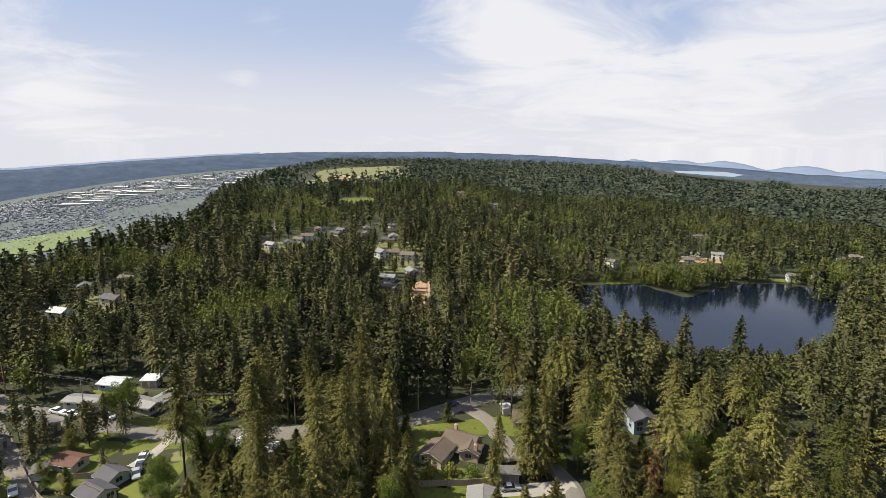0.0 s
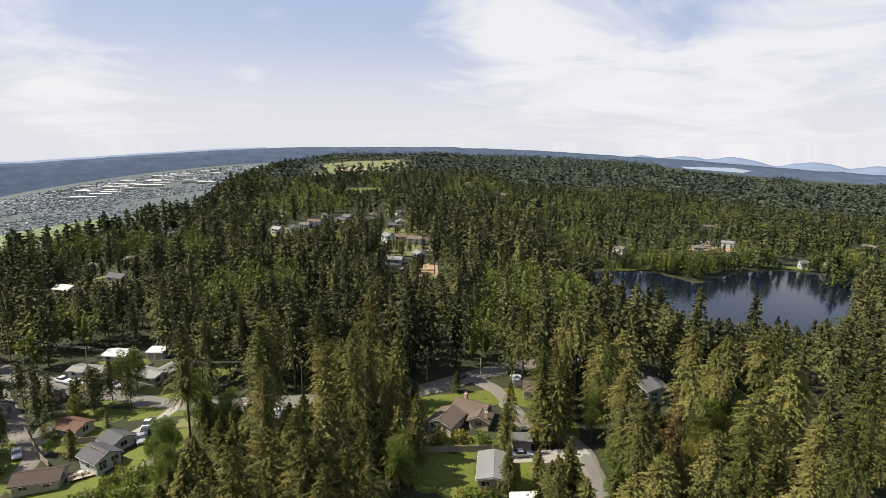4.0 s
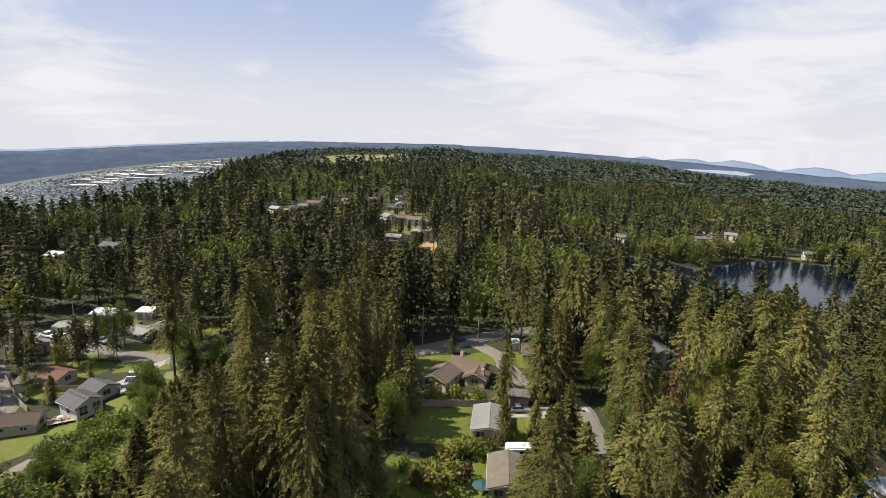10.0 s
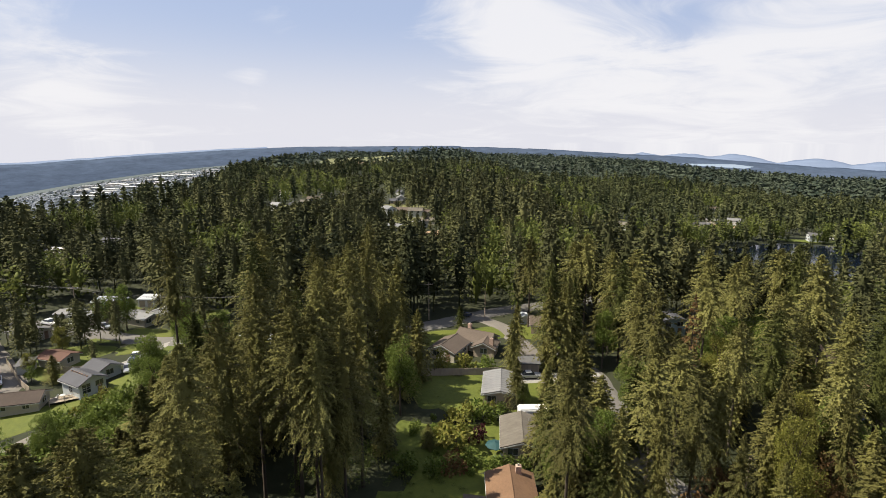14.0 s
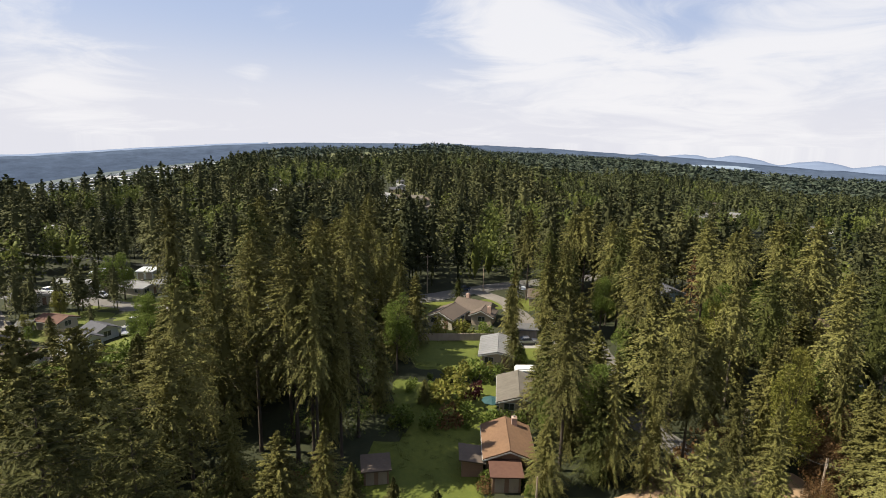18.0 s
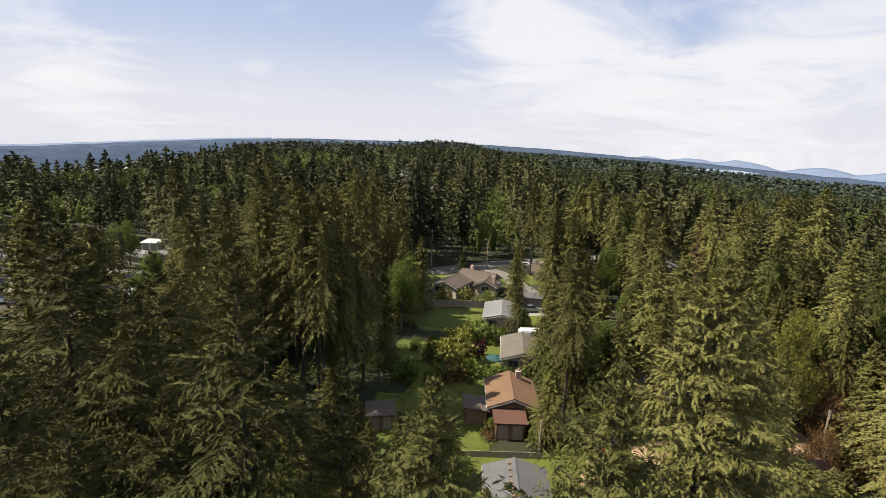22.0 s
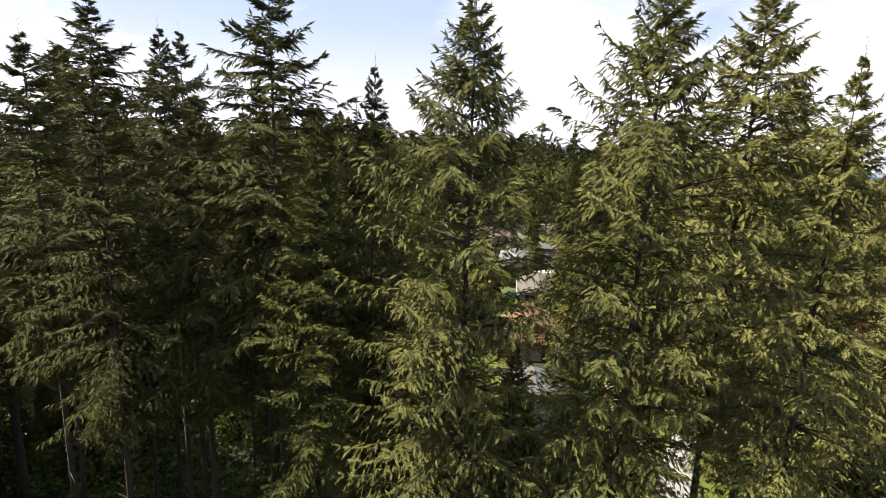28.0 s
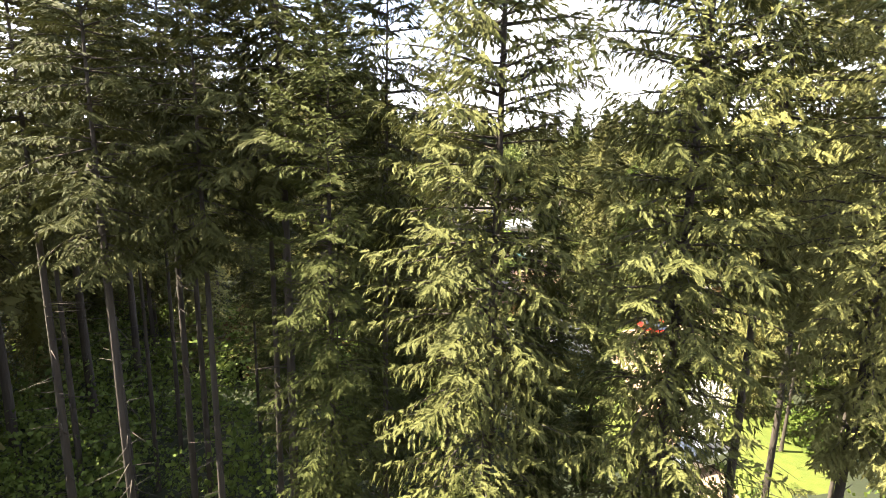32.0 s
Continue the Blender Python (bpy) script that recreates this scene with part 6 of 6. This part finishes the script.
# ---- broad-leaved trees and shrubs ----
LEAFY = [(34.3, 108.5, 13, 0, 0), (61.5, 115, 13, 1, 1), (64, 102, 12, 2, 0), (33.5, 86.5, 10, 0, 0), (52.5, 74.5, 14, 0, 1), (59.5, 76, 14, 1, 0), (-6.8, 90, 15, 1, 0),
         (22, 146, 11, 0, 0), (-17, 99, 13, 1, 0), (44, 92, 11, 2, 1), (52, 96, 12, 0, 1), (58, 100, 12, 1, 1), (63, 88, 11, 0, 0), (-61, 125, 12, 0, 0), (-84, 139, 13, 2, 0),
         (45, 64, 17, 0, 1), (47.5, 68, 13, 1, 1), (57, 58, 15, 1, 1), (-56, 100, 12, 0, 0), (-62, 80, 8, 2, 0), (36, 97, 9, 2, 0)]
LEAFY += [(-87.8, 138.3, 12, 1, 0), (-57.5, 104.5, 9, 2, 0), (-54, 113, 11, 2, 0), (-90, 112.5, 5, 0, 1), (-86.5, 108.5, 4, 2, 0), (-62.5, 127.5, 7, 1, 1), (58, 106, 12, 0, 0), (66, 109, 12, 1, 0), (54, 102, 10, 2, 0), (37, 94, 9, 1, 0), (-52, 94, 10, 1, 0), (-90, 123, 7, 0, 1), (22, 70, 13, 1, 0), (24, 75, 11, 2, 0), (17, 73, 7, 0, 0), (-46, 110, 12, 2, 0), (15, 92, 5, 0, 0), (12, 60, 3, 1, 0)]
for _x, _y, _h, _k, _t in LEAFY:
    _c, _tr = (BROAD_Y[_k % 2] if _t else BROAD[_k])
    tree_thing("broadleaf_tree", "yellow-green broadleaf tree in spring leaf" if _t else "fresh green broadleaf tree in spring leaf", "tree", _c, _tr, _x, _y, _x * 1.3, _h / 12.0, "broadleaf trees", 0.7 if _h > 12 else 1.0)


def shrub_mesh(seed, material, n=420, size=0.3):
    c, t = broadleaf_mesh(seed, 2.4, 1.7, n, size, material, base=0.12, lobes=7)
    return c, t


SHRUBS = {"g": shrub_mesh(120, LEAF), "y": shrub_mesh(121, LEAF_YELLOW), "r": shrub_mesh(122, LEAF_RED), "b": shrub_mesh(123, LEAF_RUST)}
rnd_s = random.Random(8)
spots = [("r", 6.7, 82.5, 1.25), ("y", 3.0, 82.0, 2.2), ("y", 1.0, 85.5, 0.9), ("g", -4.0, 86.0, 0.8), ("b", 2.2, 76.0, 1.3), ("g", 5.0, 77.6, 1.2), ("g", -5.0, 76.0, 1.4), ("g", -0.5, 75.5, 1.3), ("g", 8.5, 75.8, 1.3),
         ("y", 0.0, 109.0, 1.6), ("y", 5.5, 107.6, 1.7), ("g", 10.0, 108.5, 1.3), ("g", 7.0, 89.0, 1.7), ("y", 4.0, 88.6, 1.6), ("g", 9.6, 88.4, 1.2), ("g", 10.6, 77.0, 0.9), ("g", 13.2, 76.8, 1.0), ("y", 9.2, 91.6, 0.9), ("g", 11.2, 91.4, 0.8), ("g", 7.0, 64.0, 0.8), ("b", 6.6, 62.6, 0.7), ("g", 12.0, 64.2, 0.9), ("b", 35, 66, 2.4), ("b", 41, 57, 1.5)]
for _x, _y, _h in ((40, 71.8, 4.5), (43, 72.5, 4), (54.3, 68.5, 9), (51.5, 65, 7), (49, 61, 8), (46, 57.5, 6), (50, 56, 7)):
    tree_thing("broadleaf_tree", "rust-brown twiggy tree in rough ground", "tree", *RUSTY, _x, _y, _x, _h / 8.0, "rusty trees")
for _k in range(26):
    spots.append((rnd_s.choice("ggyg"), rnd_s.uniform(-68, -50), rnd_s.uniform(70, 100), rnd_s.uniform(0.9, 2.0)))
for _k in range(14):
    spots.append((rnd_s.choice("gbyb"), rnd_s.uniform(-22, -8), rnd_s.uniform(42, 56), rnd_s.uniform(0.9, 1.9)))
for _k in range(26):
    spots.append((rnd_s.choice("gbybg"), rnd_s.uniform(-14, 3), rnd_s.uniform(45, 55.5), rnd_s.uniform(0.6, 1.5)))
for _k in range(14):
    spots.append((rnd_s.choice("gyg"), rnd_s.uniform(-9, 6), rnd_s.uniform(73, 90), rnd_s.uniform(0.35, 0.75)))
for _k in range(12):
    spots.append((rnd_s.choice("ggyb"), rnd_s.uniform(24, 44), rnd_s.uniform(30, 60), rnd_s.uniform(0.8, 1.8)))
for _t, _x, _y, _s in spots:
    _c, _tr = SHRUBS[_t]
    tree_thing("shrub", {"g": "leafy green garden shrub on open ground", "y": "yellow-green flowering shrub in spring leaf", "r": "dark red-leaved ornamental shrub in a garden", "b": "rust-brown twiggy shrub in rough ground"}[_t], "shrub", _c, _tr, _x, _y, rnd_s.uniform(0, 6), _s, "shrubs")

# sunlit brush beside the lawn, and low growth at the foot of the firs behind it
_brush = []
rnd_b = random.Random(23)
for _k in range(120):
    _brush.append((rnd_b.uniform(-27, -9.5), rnd_b.uniform(54.5, 64), rnd_b.uniform(0.8, 3.2), rnd_b.uniform(0.9, 1.5), rnd_b.random()))
for _k in range(130):
    _brush.append((rnd_b.uniform(-22, -7), rnd_b.uniform(70, 118), rnd_b.uniform(0.8, 3.6), rnd_b.uniform(0.9, 1.5), rnd_b.random()))
wood("brush", "mixed green brush at the edge of a lawn", _brush, LEAFN, LEAF)
for _k in range(16):
    _c, _tr = SHRUBS[rnd_b.choice("bbyyg")]
    tree_thing("shrub", "sunlit yellowing shrub at the edge of a lawn", "shrub", _c, _tr, rnd_b.uniform(-25, -9.5), rnd_b.uniform(55, 63), rnd_b.uniform(0, 6), rnd_b.uniform(0.9, 1.6), "shrubs")

# uneven tufts in the lawns
_tufts = []
rnd_b = random.Random(29)
for _cx, _cy, _rx, _ry, _n in ((-1, 64, 9, 10.5, 420), (14, 56, 11, 4, 120), (2, 82, 8, 6, 110), (2, 98, 7.5, 6.5, 110), (4, 127, 11, 5, 60), (18, 40, 8, 10, 90)):
    for _k in range(_n):
        _r, _a = math.sqrt(rnd_b.random()), rnd_b.uniform(0, 6.283)
        _tufts.append((_cx + _rx * _r * math.cos(_a), _cy + _ry * _r * math.sin(_a), rnd_b.uniform(0.15, 0.5), rnd_b.uniform(1.5, 4.5), rnd_b.random()))
wood("grass_tufts", "uneven tufts and weeds in mown lawns", _tufts, LEAFF, LEAF_WOOD)

# brush on the rough ground beside the track
_brush = []
rnd_b = random.Random(22)
for _k in range(330):
    _x, _y = rnd_b.uniform(-78, -46), rnd_b.uniform(66, 104)
    if math.hypot(_x + 72.6, _y - 104.6) > 7 and math.hypot(_x + 81, _y - 98.8) > 12 and abs(_x + 62.5 + (102.5 - _y) * 0.6) > 2.6:
        _brush.append((_x, _y, rnd_b.uniform(0.7, 3.4), rnd_b.uniform(1.0, 1.7), rnd_b.random()))
wood("brush", "bright green brush covering rough ground", _brush, LEAFN, LEAF)

# undergrowth beneath the near firs: saplings and ferns
_und = []
rnd_u = random.Random(21)
for _k in range(620):
    _x, _y = rnd_u.uniform(-40, 34), rnd_u.uniform(12, 56)
    if not (-1 < _x < 26 and 26 < _y) and not (-10 < _x < 3 and 40 < _y):
        _und.append((_x, _y, rnd_u.uniform(1.0, 6.5), rnd_u.uniform(0.7, 1.3), rnd_u.random()))
wood("undergrowth", "low leafy undergrowth on the forest floor", _und, LEAFN, LEAF)

# ---- the valley town ----


def town():
    rnd = random.Random(31)
    V, F = [], []

    def blk(x, y, z, w, d, h, a, roof):
        i = len(V)
        c, s = math.cos(a), math.sin(a)
        for zz in (-8, h):
            for u, v in ((-w, -d), (w, -d), (w, d), (-w, d)):
                V.append((x + u * c - v * s, y + u * s + v * c, z + zz))
        V.extend([(x + s * d, y - c * d, z + h + roof), (x - s * d, y + c * d, z + h + roof)])
        F.extend([(i, i + 1, i + 5, i + 4), (i + 1, i + 2, i + 6, i + 5), (i + 2, i + 3, i + 7, i + 6), (i + 3, i, i + 4, i + 7), (i + 4, i + 5, i + 8, i + 8), (i + 6, i + 7, i + 9, i + 9), (i + 5, i + 6, i + 9, i + 8), (i + 7, i + 4, i + 8, i + 9)])
    for k in range(11500):
        az = radians(rnd.uniform(-50, -13))
        D = math.sqrt(rnd.uniform(1500 ** 2, 4050 ** 2))
        x, y = D * math.sin(az), D * math.cos(az)
        if edge_x(y) - x < 230:
            continue
        g = noise.noise(Vector((x * 0.002, y * 0.002, 7)))
        if g < -0.25:
            continue
        big = D / 3300
        blk(x, y, gz(x, y), rnd.uniform(3, 6) * big, rnd.uniform(3, 7) * big, rnd.uniform(2.5, 5) * big, rnd.choice((0.2, 1.77)) + rnd.uniform(-0.1, 0.1), rnd.uniform(1, 3) * big)
    F2 = [f if len(set(f)) == 4 else tuple(dict.fromkeys(f)) for f in F]
    me = bpy.data.meshes.new("town")
    me.from_pydata(V, [], F2)
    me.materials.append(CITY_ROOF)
    me.update()
    tagged(new("valley_town", me), "hazy town of many small roofs on the haze-tinted valley floor", "town", kind="stuff")
    for k in range(46):
        az = radians(rnd.uniform(-34, -17.5))
        D = rnd.uniform(2500, 3900)
        x, y = D * math.sin(az), D * math.cos(az)
        if edge_x(y) - x < 260:
            continue
        ob = thing("warehouse", "long white-roofed warehouse in the valley", "warehouse", pose(x, y, gz(x, y), 0, 0, rnd.uniform(4, 14)), "valley warehouses")
        w, d = rnd.uniform(50, 130), rnd.uniform(20, 45)
        part("wall", box_bm(-w / 2, w / 2, -d / 2, d / 2, -8, 6.5), CONCRETE, ob)
        part("roof", box_bm(-w / 2 - 0.5, w / 2 + 0.5, -d / 2 - 0.5, d / 2 + 0.5, 6.5, 7.4), SHED_WHITE, ob)
    trees = []
    for k in range(2600):
        az = radians(rnd.uniform(-50, -12))
        D = math.sqrt(rnd.uniform(1250 ** 2, 4100 ** 2))
        x, y = D * math.sin(az), D * math.cos(az)
        if edge_x(y) - x > 200:
            trees.append((x, y, rnd.uniform(4.5, 9) * D / 2400, 2.8, rnd.random()))
    wood("valley_trees", "scattered trees between the valley roofs", trees, FARTHEST, WOODS_HAZE)


town()
patch("field", -1020, 1180, 240, 170, 0.3, FIELD, "bright green field at the foot of the bluff", 77, lift=2.0, category="field")

# ---- the far ridge and the mountains ----


def ridge(name, D, a0, a1, top, bottom, material, label, rough=6.0, seed=1.0, deep=260, wave=0.5):
    """A long rounded ridge standing at distance D."""
    verts, faces = [], []
    n, k = 260, 5
    for i in range(n + 1):
        az = a0 + (a1 - a0) * i / n
        t = top(az) + rough * noise.fractal(Vector((az * wave, seed, 0)), 0.9, 2.0, 5)
        for j in range(k):
            u = j / (k - 1)
            r = D - deep * (1 - u) ** 1.2
            z = bottom + (t - bottom) * (1 - (1 - u) ** 2)
            verts.append((r * math.sin(radians(az)), r * math.cos(radians(az)), z))
        verts.append(((D + 60) * math.sin(radians(az)), (D + 60) * math.cos(radians(az)), bottom))
    m = k + 1
    for i in range(n):
        for j in range(k):
            a = i * m + j
            faces.append((a, a + m, a + m + 1, a + 1))
    me = mesh_of(name, verts, faces, material)
    for p in me.polygons:
        p.use_smooth = True
    return tagged(new(name, me), label, "hills", kind="structure")


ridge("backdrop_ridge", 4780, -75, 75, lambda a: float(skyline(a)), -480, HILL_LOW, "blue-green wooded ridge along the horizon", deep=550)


def peaks(a):
    base = -150
    for c, w, h in ((20.5, 3.0, 8), (24.5, 3.5, 7), (28.5, 3.0, 5), (34.8, 3.2, -21), (39.5, 3.2, -38), (46, 4, -50), (55, 6, -70)):
        base = max(base, h - 32 - 50 * abs((a - c) / w) ** 1.6)
    return base


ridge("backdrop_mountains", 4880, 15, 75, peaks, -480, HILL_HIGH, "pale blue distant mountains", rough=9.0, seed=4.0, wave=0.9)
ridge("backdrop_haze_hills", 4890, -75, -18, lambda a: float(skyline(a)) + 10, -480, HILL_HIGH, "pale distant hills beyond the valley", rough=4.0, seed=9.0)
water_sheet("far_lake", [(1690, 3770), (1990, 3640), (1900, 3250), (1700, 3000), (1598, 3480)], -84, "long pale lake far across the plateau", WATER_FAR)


# ---- yard things ----
def parasol(label, x, y, material):
    """A garden parasol standing in a weighted base."""
    ob = thing("parasol", label, "parasol", pose(x, y, gz(x, y) + 0.1))
    part("base", tube_bm((0, 0, 0), (0, 0, 0.09), 0.3, 0.26, 14), STEEL, ob)
    part("pole", tube_bm((0, 0, 0.09), (0, 0, 2.5), 0.025, n=8), STEEL, ob)
    n, bm = 8, bmesh.new()
    top, low = bm.verts.new((0, 0, 2.62)), bm.verts.new((0, 0, 2.5))
    rim, under = [], []
    for i in range(n):
        t = 2 * math.pi * i / n
        rim.append(bm.verts.new((1.55 * math.cos(t), 1.55 * math.sin(t), 2.02)))
        under.append(bm.verts.new((1.53 * math.cos(t), 1.53 * math.sin(t), 1.92)))
    for i in range(n):
        j = (i + 1) % n
        bm.faces.new((top, rim[i], rim[j]))
        bm.faces.new((rim[i], under[i], under[j], rim[j]))
        bm.faces.new((low, under[j], under[i]))
    canopy = part("canopy", bm, material, ob)
    for i in range(n):
        t = 2 * math.pi * i / n
        part("rib", tube_bm((0, 0, 2.45), (1.5 * math.cos(t), 1.5 * math.sin(t), 1.94), 0.012, n=4), STEEL, canopy)
    return ob


def garden_table(label, x, y, z, r=0.6):
    ob = thing("garden_table", label, "table", pose(x, y, z))
    part("tabletop", tube_bm((0, 0, 0.7), (0, 0, 0.74), r, n=18), WALL_WHITE, ob)
    for a in (0.8, 2.37, 3.94, 5.5):
        part("leg", tube_bm((0.7 * r * math.cos(a), 0.7 * r * math.sin(a), 0), (0.6 * r * math.cos(a), 0.6 * r * math.sin(a), 0.7), 0.025, n=6), STEEL, ob)
    return ob


def garden_chair(label, x, y, z, rot):
    ob = thing("garden_chair", label, "chair", pose(x, y, z, 0, 0, rot), "chairs in the yards")
    part("seat", box_bm(-0.25, 0.25, -0.25, 0.25, 0.4, 0.45, bevel=0.015), WALL_WHITE, ob)
    part("backrest", box_bm(-0.25, 0.25, 0.21, 0.26, 0.45, 0.92, bevel=0.015), WALL_WHITE, ob)
    for u in (-0.22, 0.22):
        for v in (-0.22, 0.22):
            part("leg", tube_bm((u, v, 0), (u, v, 0.41), 0.02, n=6), STEEL, ob)
    return ob


def deck(label, x, y, rot, w, d, h):
    """A raised board deck with posts, a rail and boards."""
    ob = thing("deck", label, "deck", pose(x, y, gz(x, y), 0, 0, rot))
    n = int(w / 0.16)
    for i in range(n):
        part("board", box_bm(-w / 2 + i * 0.16, -w / 2 + i * 0.16 + 0.145, -d / 2, d / 2, h - 0.04, h), WOOD_OLD, ob)
    for u in (-w / 2 + 0.08, 0, w / 2 - 0.08):
        for v in (-d / 2 + 0.08, d / 2 - 0.08):
            part("post", box_bm(u - 0.06, u + 0.06, v - 0.06, v + 0.06, -0.3, h + (0.95 if v < 0 else -0.05)), WOOD_OLD, ob)
    part("rail", box_bm(-w / 2, w / 2, -d / 2 + 0.02, -d / 2 + 0.14, h + 0.95, h + 1.0), WOOD_OLD, ob)
    part("joist", box_bm(-w / 2, w / 2, -0.05, 0.05, h - 0.2, h - 0.045), WOOD_OLD, ob)
    return ob


parasol("teal canvas parasol open on a back lawn", 8.9, 79.3, TEAL_CLOTH)
garden_table("round white garden table on a back lawn", 10.6, 79.8, gz(10.6, 79.8) + 0.1)
for _i in range(3):
    garden_chair("white garden chair beside a round table", 10.6 + 1.1 * math.cos(_i * 2.1), 79.8 + 1.1 * math.sin(_i * 2.1), gz(10.6, 79.8) + 0.1, math.degrees(_i * 2.1) - 90)
deck("weathered board deck behind a white house", -74.2, 101.2, 30, 5.2, 3.0, 0.6)
garden_table("white table on a board deck", -74.6, 101.0, gz(-74.2, 101.2) + 0.6, 0.5)
for _i in range(2):
    garden_chair("white chair on a board deck", -73.6 - _i * 1.9, 101.5 - _i * 0.9, gz(-74.2, 101.2) + 0.6, 120 + 150 * _i)
pool = thing("garden_pool", "round blue-lined garden pool beside a shed", "pool", pose(73.2, 80.2, gz(73.2, 80.2) + 0.1))
part("wall", tube_bm((0, 0, 0), (0, 0, 0.9), 2.2, n=28), BLUE_TARP, pool)
part("water", tube_bm((0, 0, 0.9), (0, 0, 0.905), 2.1, n=28), WATER, pool, "still clear water")
